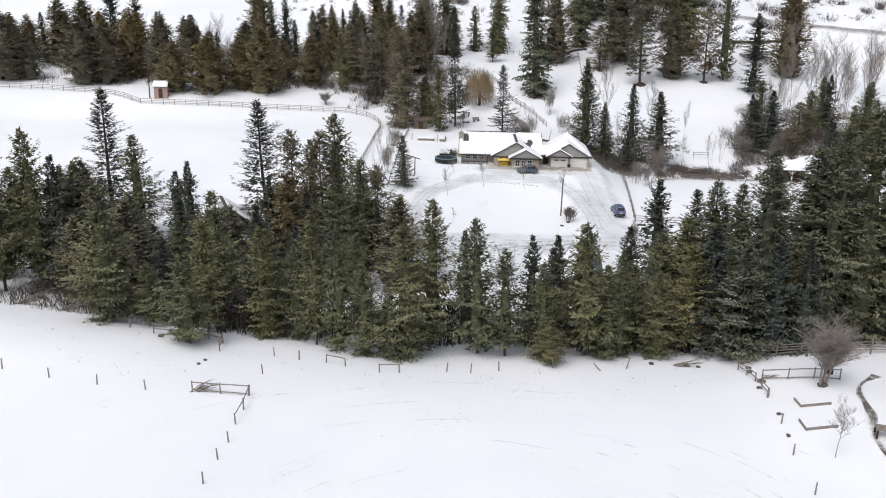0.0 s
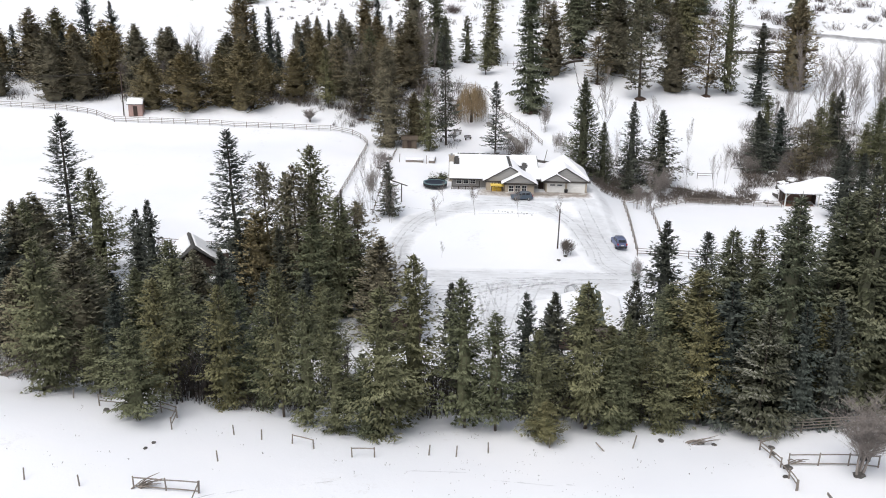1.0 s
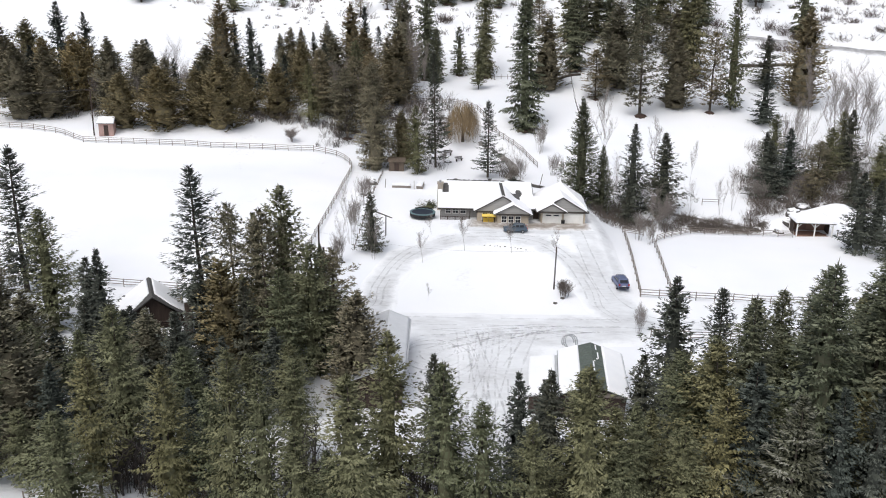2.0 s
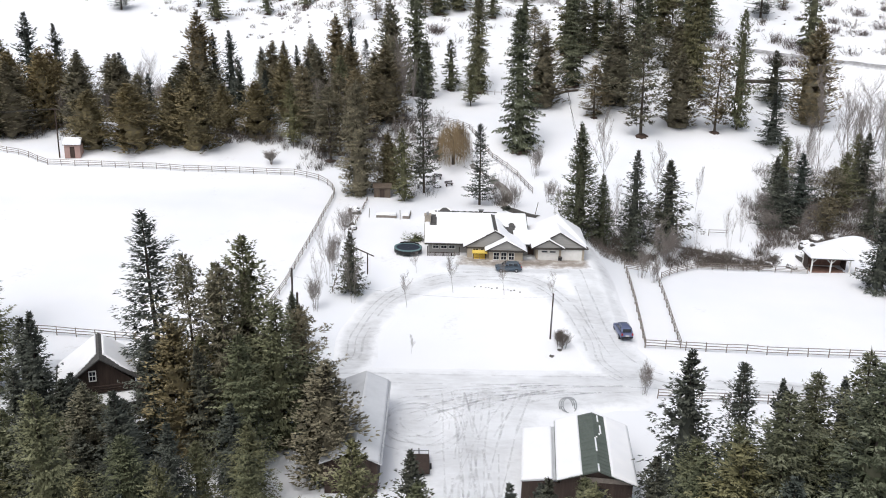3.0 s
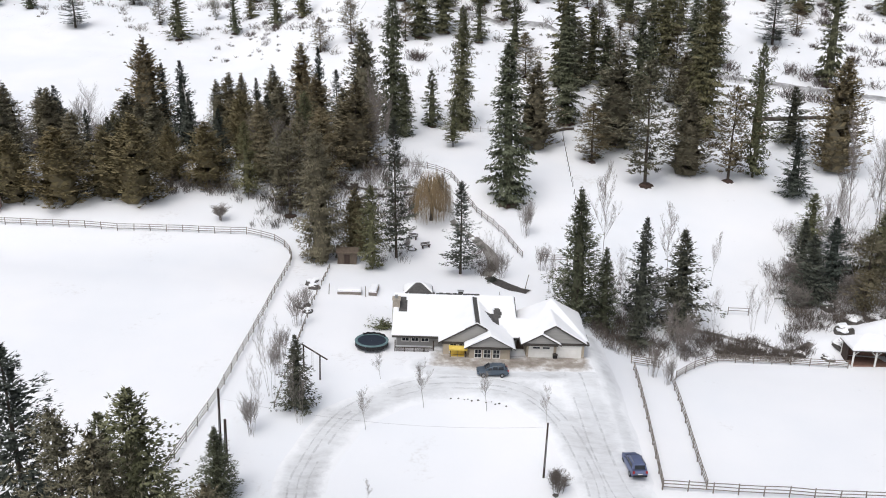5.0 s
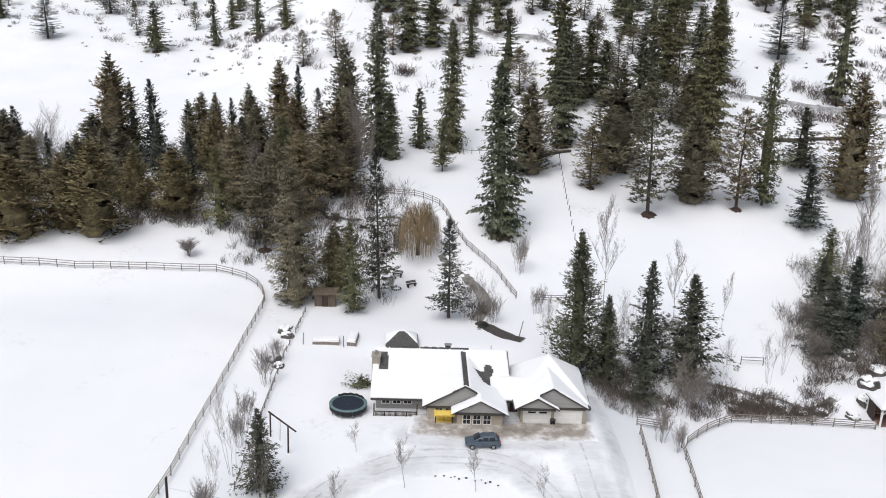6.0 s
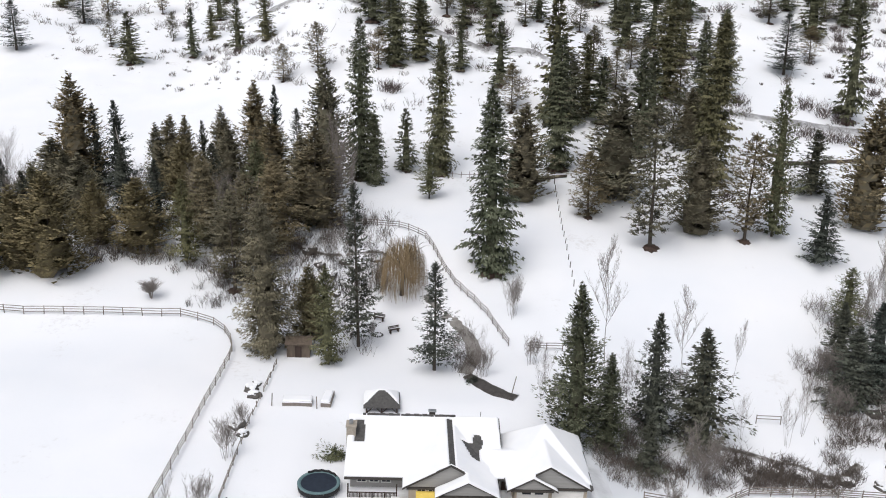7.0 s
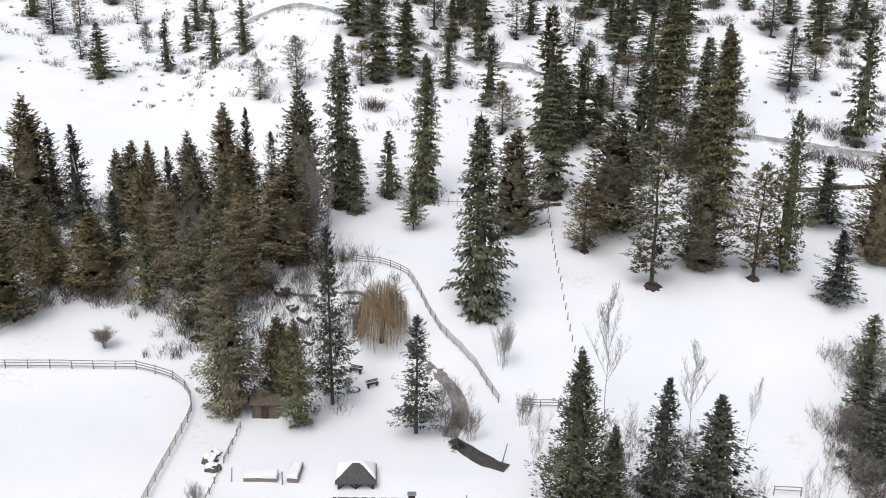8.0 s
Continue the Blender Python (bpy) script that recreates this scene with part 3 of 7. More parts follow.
def family_house():
    house = tagged(new("house"), "single-storey beige and grey house with snow-covered gabled roofs and double garage", "house")
    g, e = -0.55, 1.72
    # walls
    def wall(lo, hi, mat, label=""):
        return part("wall", box(lo, hi), mat, house, label)
    wall((2.7, 154.0, g), (8.4, 154.25, e), SIDING, "grey lap-sided wall")
    wall((2.7, 154.25, g), (2.95, 163.2, e), SIDING)
    wall((2.95, 162.95, g), (17.0, 163.2, e), SIDING)
    wall((8.2, 151.450, g), (11.2, 151.700, e + 0.25), STUCCO, "beige stucco wall")
    wall((8.2, 151.700, g), (8.45, 154.0, e), STUCCO)
    wall((11.2, 150.5, g), (15.9, 150.75, e + 0.2), STUCCO)
    wall((11.2, 150.75, g), (11.45, 151.700, e + 0.2), STUCCO)
    wall((15.65, 150.75, g), (15.9, 154.2, e), STUCCO)
    wall((15.9, 154.0, g), (18.0, 154.25, e + 0.1), SIDING)
    wall((17.9, 151.500, g), (24.6, 151.750, 1.95), STUCCO)
    wall((24.35, 151.750, g), (24.6, 160.3, 1.95), STUCCO)
    wall((17.9, 151.750, g), (18.15, 160.3, 1.95), STUCCO)
    wall((18.15, 160.05, g), (24.35, 160.3, 1.95), STUCCO)
    wall((17.0, 154.25, g), (17.25, 163.2, e), SIDING)
    for x in (2.7, 16.75):
        part("end_gable", prism([(153.6, e), (160.2, 4.0), (163.2, e)], 0, x, x + 0.25), SIDING, house, "grey shingled end gable")
    # roofs: each a board of real thickness, shingles below the snow
    part("roof", prism([(153.0, 1.53), (160.2, 4.08), (163.6, 1.53), (163.6, 1.65), (160.2, 4.2), (153.0, 1.65)], 0, 2.2, 17.1), SHINGLE, house, "dark shingled main roof")
    gable_roof("roof", (11.95, 4.2), 1, 151.2, 160.2, 4.35, 2.45, 0.12, SHINGLE, house, "dark shingled front gable roof")
    gable_roof("roof", (13.5, 3.3), 1, 149.9, 154.6, 2.95, 1.55, 0.12, SHINGLE, house)
    gable_roof("roof", (155.9, 2.95), 0, 16.0, 20.5, 3.0, 1.1, 0.12, SHINGLE, house)
    gable_roof("roof", (21.0, 4.25), 1, 151.1, 157.0, 3.95, 2.3, 0.12, SHINGLE, house)
    gable_roof("roof", (19.45, 3.3), 1, 150.7, 153.6, 2.35, 1.3, 0.12, SHINGLE, house)
    bm = bmesh.new()
    lo = [bm.verts.new(p) for p in ((17.2, 151.400, 1.75), (25.15, 151.400, 1.75), (25.5, 160.8, 1.75), (17.2, 160.8, 1.75))]
    hi = [bm.verts.new((p.co.x, p.co.y, 1.95)) for p in lo]
    top = bm.verts.new((21.3, 157.7, 5.0))
    for k in range(4):
        bm.faces.new((lo[k], lo[(k + 1) % 4], hi[(k + 1) % 4], hi[k]))
        bm.faces.new((hi[k], hi[(k + 1) % 4], top))
    bm.faces.new(lo[::-1])
    part("roof", bm, SHINGLE, house, "dark shingled hipped garage roof")

    # gable fronts: grey shingle siding with a dark band below
    def gable_front(c, y, z, half, drop, base):
        s = drop / half
        w = half - 0.4
        part("gable", prism([(c - w, z - s * w - 0.13), (c, z - 0.13), (c + w, z - s * w - 0.13)], 1, y, y + 0.15), SIDING, house, "grey shingled gable front")
        part("gable_band", box((c - w, y - 0.05, z - s * w - 0.42), (c + w, y + 0.12, z - s * w - 0.2)), TRIM, house)
        for sg in (-1, 1):
            p = [(c, z + 0.02), (c, z - 0.15), (c + sg * half, z - drop - 0.15), (c + sg * half, z - drop + 0.02)]
            part("rake_board", prism(p, 1, y - 0.20, y - 0.15), TRIM, house)
    gable_front(11.95, 151.36, 4.2, 4.35, 2.45, 0)
    gable_front(13.5, 150.06, 3.3, 2.95, 1.55, 0)
    gable_front(21.0, 151.27, 4.25, 3.95, 2.3, 0)
    gable_front(19.45, 150.87, 3.3, 2.35, 1.3, 0)
    part("eave_board", box((2.2, 152.95, 1.45), (7.6, 153.0, 1.68)), TRIM, house)

    # the snow that lies on all of them
    def roof_top(x, y):
        z = []
        if 2.15 <= x <= 17.1 and 152.95 <= y <= 163.6:
            z.append(4.2 - (160.2 - y) * 2.55 / 7.2 if y < 160.2 else 4.2 - (y - 160.2) * 2.55 / 3.4)
        if 7.6 <= x <= 16.3 and 151.15 <= y <= 160.2:
            z.append(4.2 - abs(x - 11.95) * 2.45 / 4.35)
        if 10.55 <= x <= 16.45 and 149.85 <= y <= 154.6:
            z.append(3.3 - abs(x - 13.5) * 1.55 / 2.95)
        if 16 <= x <= 20.5 and 152.9 <= y <= 158.9:
            z.append(2.95 - abs(y - 155.9) * 1.1 / 3)
        if 17.05 <= x <= 24.95 and 151.05 <= y <= 157:
            z.append(4.25 - abs(x - 21) * 2.3 / 3.95)
        if 17.1 <= x <= 21.8 and 150.65 <= y <= 153.6:
            z.append(3.3 - abs(x - 19.45) * 1.3 / 2.35)
        far = 25.15 + 0.35 * (y - 151.4) / 9.4
        if 17.2 <= x <= far and 151.7 <= y <= 160.8:
            dx = (x - 21.3) / (far - 21.3) if x > 21.3 else (21.3 - x) / 4.1
            dy = (y - 157.7) / 3.1 if y > 157.7 else (157.7 - y) / 6.3
            z.append(5.0 - 3.05 * max(dx, dy))
        if not z:
            return None
        # bare strip along the front gable's ridge, a bare patch beside it, one by the chimney
        if 0.05 < abs(x - 12.15) < 0.20 and 151.5 < y < 159.9:
            return None
        if ((x - 14.78) / 0.42) ** 2 + ((y - 157.2) / 0.85) ** 2 < 1:
            return None
        if y < 157.1 - 0.12 * (x - 13.3) and y > 157.2 - 2.6 * (x - 13.2) and y > 154.5 + 0.3 * (14.9 - x) and x < 14.85:
            return None
        if 2.95 < x < 3.7 + 0.5 * noise.noise((y, 0, 0)) and 157.0 < y < 159.6:
            return None
        return max(z)
    cover("roof_snow", roof_top, 2.15, 25.5, 149.85, 163.7, ROOF_SNOW, house, label="thick smooth snow on the roof")
    # dark ridge caps, bare in short lengths
    for k in range(22):
        x, w = 3.5 + k * 0.42, 0.16 + 0.12 * abs(math.sin(k * 5.1))
        part("ridge_cap", box((x, 160.05, 4.1), (x + 2 * w, 160.35, 4.43 + 0.03 * math.sin(k * 3.3)), bevel=0.03), SHINGLE, house)
    # chimney of pale stone against the end wall
    ch = part("chimney", box((2.05, 157.6, g), (2.95, 158.7, 4.3), bevel=0.03), STONE, house, "pale stone chimney")
    part("chimney_cap", box((1.98, 157.5, 4.3), (3.02, 158.8, 4.42)), STONE, ch)
    part("flue", box((2.3, 157.9, 4.42), (2.65, 158.4, 4.75)), STEEL, ch)
    # windows and doors
    for x in (3.3, 4.45, 5.6):
        window(house, x, 154.0, 0.55, 0.95, 0.95)
    for x in (11.75, 12.8, 13.85):
        window(house, x, 150.5, 0.25, 0.9, 1.15)
    for x in (8.9, 9.95):
        window(house, x, 151.450, 0.35, 0.9, 1.25)
    window(house, 16.1, 154.0, 0.5, 0.7, 0.9)
    part("front_door", box((16.95, 153.95, -0.3), (17.8, 154.03, 1.55)), DARK_WOOD, house, "dark panelled front door")
    for x, lights in ((18.25, 1), (21.5, 1)):
        d = part("garage_door", box((x, 151.440, -0.25), (x + 2.62, 151.490, 1.62)), WHITE, house, "white panelled garage door")
        for k in range(4):
            part("panel", box((x + 0.06, 151.400, -0.22 + k * 0.46), (x + 2.56, 151.445, 0.2 + k * 0.46), bevel=0.015), WHITE, d)
        for c in (0.35, 1.5) if x < 20 else ():
            part("door_light", box((x + c, 151.385, 1.25), (x + c + 0.8, 151.405, 1.45)), GLASS, d)
        for lo, hi in (((x - 0.14, 151.360, -0.3), (x, 151.495, 1.76)), ((x + 2.62, 151.360, -0.3), (x + 2.76, 151.495, 1.76)), ((x, 151.360, 1.62), (x + 2.62, 151.495, 1.76))):
            part("door_trim", box(lo, hi), WHITE, house)
    # stone skirt below the stucco
    for lo, hi in (((8.15, 151.360, g), (11.15, 151.440, 0.2)), ((11.15, 150.40, g), (15.95, 150.49, 0.15)), ((17.85, 151.400, g), (18.1, 151.490, 0.35)), ((24.3, 151.400, g), (24.65, 151.490, 0.35))):
        part("stone_skirt", box(lo, hi, bevel=0.02), STONE, house, "cut-stone skirt")
    # porch deck with its rail before the left wing
    part("porch_deck", box((2.5, 152.2, g), (7.2, 153.98, -0.28)), DARK_WOOD, house, "dark timber porch deck")
    for k in range(5):
        part("porch_post", box((2.55 + k * 1.12, 152.22, -0.28), (2.67 + k * 1.12, 152.34, 1.45 if k in (0, 4) else 0.55)), DARK_WOOD, house)
    part("porch_rail", box((2.55, 152.23, 0.5), (7.15, 152.33, 0.58)), DARK_WOOD, house)
    for k in range(36):
        part("baluster", box((2.74 + k * 0.122, 152.26, -0.25), (2.81 + k * 0.122, 152.30, 0.5)), DARK_WOOD, house)
    part("gutter", box((2.2, 152.86, 1.50), (7.6, 152.95, 1.62)), TRIM, house)
    vent = part("roof_vent", box((10.1, 160.6, 3.6), (10.7, 161.0, 4.55), bevel=0.04), TRIM, house, "dark roof vent in the snow")
    part("vent_cap", box((10.0, 160.5, 4.55), (10.8, 161.1, 4.62), bevel=0.02), STEEL, vent)
    part("aerial", box((15.2, 160.4, 3.3), (15.26, 160.46, 4.75)), TRIM, house)
    part("aerial_bar", box((15.0, 160.38, 4.1), (16.5, 160.44, 4.18)), TRIM, house)
    return house


family_house()


def barn():
    """Dark timber barn: gabled hall with an open bare strip on its metal roof, and a lean-to."""
    root = tagged(new("barn"), "dark timber barn with a snowy green metal roof and lean-to", "barn")
    g, z0 = -3.95, -1.15
    x0, x1, y0, y1, c = 14.5, 20.5, 97.8, 107.0, 17.5
    root.matrix_world = pose(c, y0, 0, 0, 0, -6) @ pose(-c, -y0, 0)
    for lo, hi in (((x0, y0, g), (x1, y0 + 0.18, z0)), ((x0, y1 - 0.18, g), (x1, y1, z0)), ((x0, y0 + 0.18, g), (x0 + 0.18, y1 - 0.18, z0)), ((x1 - 0.18, y0 + 0.18, g), (x1, y1 - 0.18, z0))):
        part("wall", box(lo, hi), DARK_WOOD, root)
    for k in range(26):
        part("board", box((x0 + 0.05 + k * 0.23, y0 - 0.04, g + 0.2), (x0 + 0.25 + k * 0.23, y0, z0 - 0.02)), DARK_WOOD, root)
    part("gable", prism([(x0, z0), (c, z0 + 1.1), (x1, z0)], 1, y0, y0 + 0.18), DARK_WOOD, root)
    part("gable", prism([(x0, z0), (c, z0 + 1.1), (x1, z0)], 1, y1 - 0.18, y1), DARK_WOOD, root)
    gable_roof("roof", (c, 0.08), 1, y0 - 0.5, y1 + 0.4, 3.4, 1.2, 0.12, GREEN_METAL, root, "green ribbed metal roof")
    for k in range(17):
        y = y0 - 0.4 + k * 0.6
        for sg in (-1, 1):
            bm = bmesh.new()
            tube(bm, (c + sg * 0.05, y, 0.09), (c + sg * 3.38, y, -1.09), 0.03, 0.03, 4)
            part("roof_rib", bm, GREEN_METAL, root)
    # no opening is cut: a black panel paints the doorway's inner shade
    part("barn_door", box((16.6, y0 - 0.1, g + 0.2), (18.4, y0 - 0.04, -1.9)), BLACK, root, "black panel painting the shade inside an open doorway")
    part("sign_board", box((c - 1.4, y0 - 0.1, -1.3), (c + 2.9, y0 - 0.05, -0.85)), RAIL, root, "pale board under the gable")
    # lean-to on one side
    part("lean_to_roof", prism([(11.2, -1.85), (14.6, -1.32), (14.6, -1.20), (11.2, -1.73)], 1, y0 + 0.0, y1 - 0.4), GREY_METAL, root)
    for y in (y0 + 0.3, 100.6, 103.6, y1 - 0.8):
        part("lean_to_post", box((11.35, y, g), (11.55, y + 0.2, -1.8)), DARK_WOOD, root)
    part("lean_to_wall", box((11.3, y0 + 0.05, g), (14.5, y0 + 0.2, -1.7)), DARK_WOOD, root)

    def top(x, y):
        if 11.2 <= x < 14.0 and y0 <= y <= y1 - 0.4:
            return -1.73 + (x - 11.2) * 0.156
        if 14.1 <= x <= 20.9 and y0 - 0.5 <= y <= y1 + 0.4:
            d = x - c
            if -1.15 < d < 1.0 and y > y0 - 0.45:
                # a band slid bare, with one winding tongue of snow left on it
                if abs(d - 0.05 - 0.55 * ease((y - 102.6) / 1.6) + 0.06 * math.sin(y * 0.9)) > 0.13:
                    return None
            return 0.08 - abs(d) * 1.2 / 3.4
        return None
    cover("roof_snow", top, 11.2, 20.95, y0 - 0.5, y1 + 0.45, ROOF_SNOW, root, skirt=0.2)
    return root


barn()


def long_shed():
    root = tagged(new("long_shed"), "long low shed with a partly bare grey metal roof", "shed")
    g, x0, x1, y0, y1, c = -3.9, -5.4, -0.9, 99.0, 113.6, -3.0
    for lo, hi in (((x0, y0, g), (x1, y0 + 0.15, -0.6)), ((x0, y1 - 0.15, g), (x1, y1, -0.6)), ((x0, y0 + 0.15, g), (x0 + 0.15, y1 - 0.15, -0.6)), ((x1 - 0.15, y0 + 0.15, g), (x1, y1 - 0.15, -0.6))):
        part("wall", box(lo, hi), DARK_WOOD, root)
    part("gable", prism([(x0, -0.6), (c, 0.25), (x1, -0.6)], 1, y1 - 0.15, y1), DARK_WOOD, root)
    part("gable", prism([(x0, -0.6), (c, 0.25), (x1, -0.6)], 1, y0, y0 + 0.15), DARK_WOOD, root)
    part("roof", prism([(x0 - 0.4, -0.75), (c, 0.42), (x1 + 0.4, -0.75), (x1 + 0.4, -0.63), (c, 0.54), (x0 - 0.4, -0.63)], 1, y0 - 0.4, y1 + 0.4), GREY_METAL, root, "grey metal roof under thin snow")
    for k in range(24):
        bm = bmesh.new()
        tube(bm, (c + 0.05, y0 - 0.3 + k * 0.64, 0.55), (x1 + 0.38, y0 - 0.3 + k * 0.64, -0.62), 0.025, 0.025, 4)
        part("roof_rib", bm, GREY_METAL, root)
    cover("roof_snow", lambda x, y: 0.54 - (x - c) * 0.42 if c + 0.05 <= x <= x1 + 0.4 else None, c + 0.05, x1 + 0.4, y0 - 0.4, y1 + 0.4, FROSTED_METAL, root, step=0.25, skirt=0.05, label="thin frozen snow on the metal")
    return root


long_shed()


def cabin():
    root = tagged(new("cabin"), "dark log cabin with a steep snowy roof among the trees", "cabin")
    g, z0, c = -3.8, -0.4, 0.0
    x0, x1, y0, y1 = -3.9, 3.1, 0.0, 5.6
    root.matrix_world = pose(-28.5, 111.4, 0, 0, 0, 21)
    for lo, hi in (((x0, y0, g), (x1, y0 + 0.2, z0)), ((x0, y1 - 0.2, g), (x1, y1, z0)), ((x0, y0 + 0.2, g), (x0 + 0.2, y1 - 0.2, z0)), ((x1 - 0.2, y0 + 0.2, g), (x1, y1 - 0.2, z0))):
        part("wall", box(lo, hi), DARK_WOOD, root)
    for k in range(13):
        bm = bmesh.new()
        tube(bm, (x0 - 0.2, y0, g + 0.3 + k * 0.24), (x1 + 0.2, y0, g + 0.3 + k * 0.24), 0.13, 0.13, 7)
        part("log", bm, DARK_WOOD, root)
    part("gable", prism([(x0, z0), (c, 2.2), (x1, z0)], 1, y0, y0 + 0.2), DARK_WOOD, root)
    part("gable", prism([(x0, z0), (c, 2.2), (x1, z0)], 1, y1 - 0.2, y1), DARK_WOOD, root)
    gable_roof("roof", (c, 2.55), 1, y0 - 0.5, y1 + 0.5, 4.2, 3.1, 0.15, SHINGLE, root)
    window(root, -1.1, y0 - 0.13, 0.1, 0.7, 1.1)
    ch = part("chimney", box((3.3, -0.7, g), (4.0, 0.15, 1.6), bevel=0.03), BRICK, root, "tall brown brick chimney with a snowy top")
    part("chimney_cap", box((3.2, -0.8, 1.6), (4.25, 0.35, 1.76), bevel=0.03), ROOF_SNOW, ch)

    def top(x, y):
        d = abs(x - c)
        if d < 0.14 or d > 4.15:
            return None
        # clipped front end and slid-off front edges
        if y < y0 + 1.1 - d * 0.55 or (x > c and y < y0 + 0.15 + 0.35 * noise.noise((x * 1.4, 5, 0))):
            return None
        return 2.55 - d * 3.1 / 4.2
    cover("roof_snow", top, c - 4.2, c + 4.2, y0 - 0.5, y1 + 0.5, ROOF_SNOW, root, step=0.18)
    # snowy lower porch roof at the front
    part("porch_roof", prism([(y0 - 1.6, -2.0), (y0 - 0.15, -1.4), (y0 - 0.15, -1.25), (y0 - 1.6, -1.85)], 0, x0 + 0.2, x1 + 0.1), SHINGLE, root)
    cover("porch_snow", lambda x, y: -1.85 + (y - y0 + 1.6) * 0.41, x0 + 0.2, x1 + 0.1, y0 - 1.6, y0 - 0.18, ROOF_SNOW, root, step=0.25)
    for x in (x0 + 0.4, c, x1 - 0.2):
        part("porch_post", box((x, y0 - 1.5, g), (x + 0.16, y0 - 1.34, -1.95)), DARK_WOOD, root)
    return root


cabin()


def small_shed(x, y, yaw, w, d, h, mat, label, roof_drop=0.35, snowy=True):
    root = tagged(new("shed"), label, "shed")
    root.matrix_world = pose(x, y, ground_z(x, y), 0, 0, yaw)
    for lo, hi in (((-w / 2, -d / 2, -0.3), (w / 2, -d / 2 + 0.1, h)), ((-w / 2, d / 2 - 0.1, -0.3), (w / 2, d / 2, h)), ((-w / 2, -d / 2 + 0.1, -0.3), (-w / 2 + 0.1, d / 2 - 0.1, h)), ((w / 2 - 0.1, -d / 2 + 0.1, -0.3), (w / 2, d / 2 - 0.1, h))):
        part("wall", box(lo, hi), mat, root)
    for k in range(int(w / 0.2)):
        part("board", box((-w / 2 + 0.02 + k * 0.2, -d / 2 - 0.03, -0.2), (-w / 2 + 0.19 + k * 0.2, -d / 2, h - 0.02)), mat, root)
    part("door", box((-0.4, -d / 2 - 0.07, -0.2), (0.4, -d / 2 - 0.03, h * 0.85)), DARK_WOOD, root)
    part("roof", prism([(-d / 2 - 0.3, h), (0, h + roof_drop), (d / 2 + 0.3, h), (d / 2 + 0.3, h + 0.12), (0, h + roof_drop + 0.12), (-d / 2 - 0.3, h + 0.12)], 0, -w / 2 - 0.25, w / 2 + 0.25), SHINGLE if snowy else OLD_BOARDS, root)
    if snowy:
        cover("roof_snow", lambda p, q: h + roof_drop + 0.12 - abs(q) * roof_drop / (d / 2 + 0.3), -w / 2 - 0.25, w / 2 + 0.25, -d / 2 - 0.3, d / 2 + 0.3, ROOF_SNOW, root, step=0.15, skirt=0.2)
    return root


small_shed(-61.5, 190.8, 8, 2.7, 2.4, 2.1, REDDISH, "small reddish board shed with a snowy roof by the pasture fence", 0.9)
small_shed(-5.6, 182.2, 3, 2.8, 2.2, 1.7, OLD_BOARDS, "small weathered brown wooden shed at the end of the garden", 0.5, False)


def hip_shelter(x, y, yaw, w, d, h, rise, label, name, snowy, mat):
    """Four-post shelter under a hipped roof; snowy: how it is covered."""
    root = tagged(new(name), label, "shelter")
    root.matrix_world = pose(x, y, ground_z(x, y), 0, 0, yaw)
    for px, py in ((-1, -1), (0, -1), (1, -1), (-1, 1), (1, 1)):
        post = part("post", box((px * (w / 2 - 0.35) - 0.09, py * (d / 2 - 0.35) - 0.09, -0.3), (px * (w / 2 - 0.35) + 0.09, py * (d / 2 - 0.35) + 0.09, h)), mat, root)
        for s in (-1, 1):
            if px + s in (-1, 0, 1) and py < 0:
                bm = bmesh.new()
                tube(bm, (px * (w / 2 - 0.35), py * (d / 2 - 0.35), h - 0.7), (px * (w / 2 - 0.35) + s * 0.7, py * (d / 2 - 0.35), h - 0.02), 0.06, 0.06, 5)
                part("brace", bm, mat, post)
    bm = bmesh.new()
    for s in (h, h + 0.14):
        for a, b in ((-1, -1), (1, -1), (1, 1), (-1, 1)):
            bm.verts.new((a * w / 2, b * d / 2, s))
    t1, t2 = bm.verts.new((-max(0.05, (w - d) / 2), 0, h + rise + 0.14)), bm.verts.new((max(0.05, (w - d) / 2), 0, h + rise + 0.14))
    bm.verts.ensure_lookup_table()
    v = bm.verts
    for k in range(4):
        bm.faces.new((v[k], v[(k + 1) % 4], v[4 + (k + 1) % 4], v[4 + k]))
    bm.faces.new((v[3], v[2], v[1], v[0]))
    bm.faces.new((v[4], v[5], t2, t1))
    bm.faces.new((v[5], v[6], t2))
    bm.faces.new((v[6], v[7], t1, t2))
    bm.faces.new((v[7], v[4], t1))
    part("roof", bm, SHINGLE, root, "dark shingled hipped roof")
    hx = max(0.05, (w - d) / 2)

    def top(p, q):
        z = h + 0.14 + rise * min(1 - abs(q) / (d / 2), (w / 2 - abs(p)) / (w / 2 - hx) if abs(p) > hx else 1)
        return z if snowy(p, q) else None
    cover("roof_snow", top, -w / 2, w / 2, -d / 2, d / 2, ROOF_SNOW, root, step=0.15, skirt=0.22)
    return root


shelter = hip_shelter(62.8, 159.9, -3, 6.3, 4.2, 2.2, 1.3, "open horse shelter with white braced posts and a snowy roof", "horse_shelter", lambda p, q: True, WHITE)
part("floor", box((-2.7, -1.5, -0.2), (2.7, 1.62, 0.07), bevel=0.02), RED_BOARDS, shelter, "bare trodden brown floor")
part("back_wall", box((-2.75, 1.63, -0.3), (2.75, 1.75, 2.2)), RED_BOARDS, shelter, "reddish board back wall")
part("side_wall", box((-2.86, -0.2, -0.3), (-2.74, 1.6, 2.15)), DARK_WOOD, shelter)
part("side_wall", box((2.74, -0.2, -0.3), (2.86, 1.6, 2.15)), DARK_WOOD, shelter)
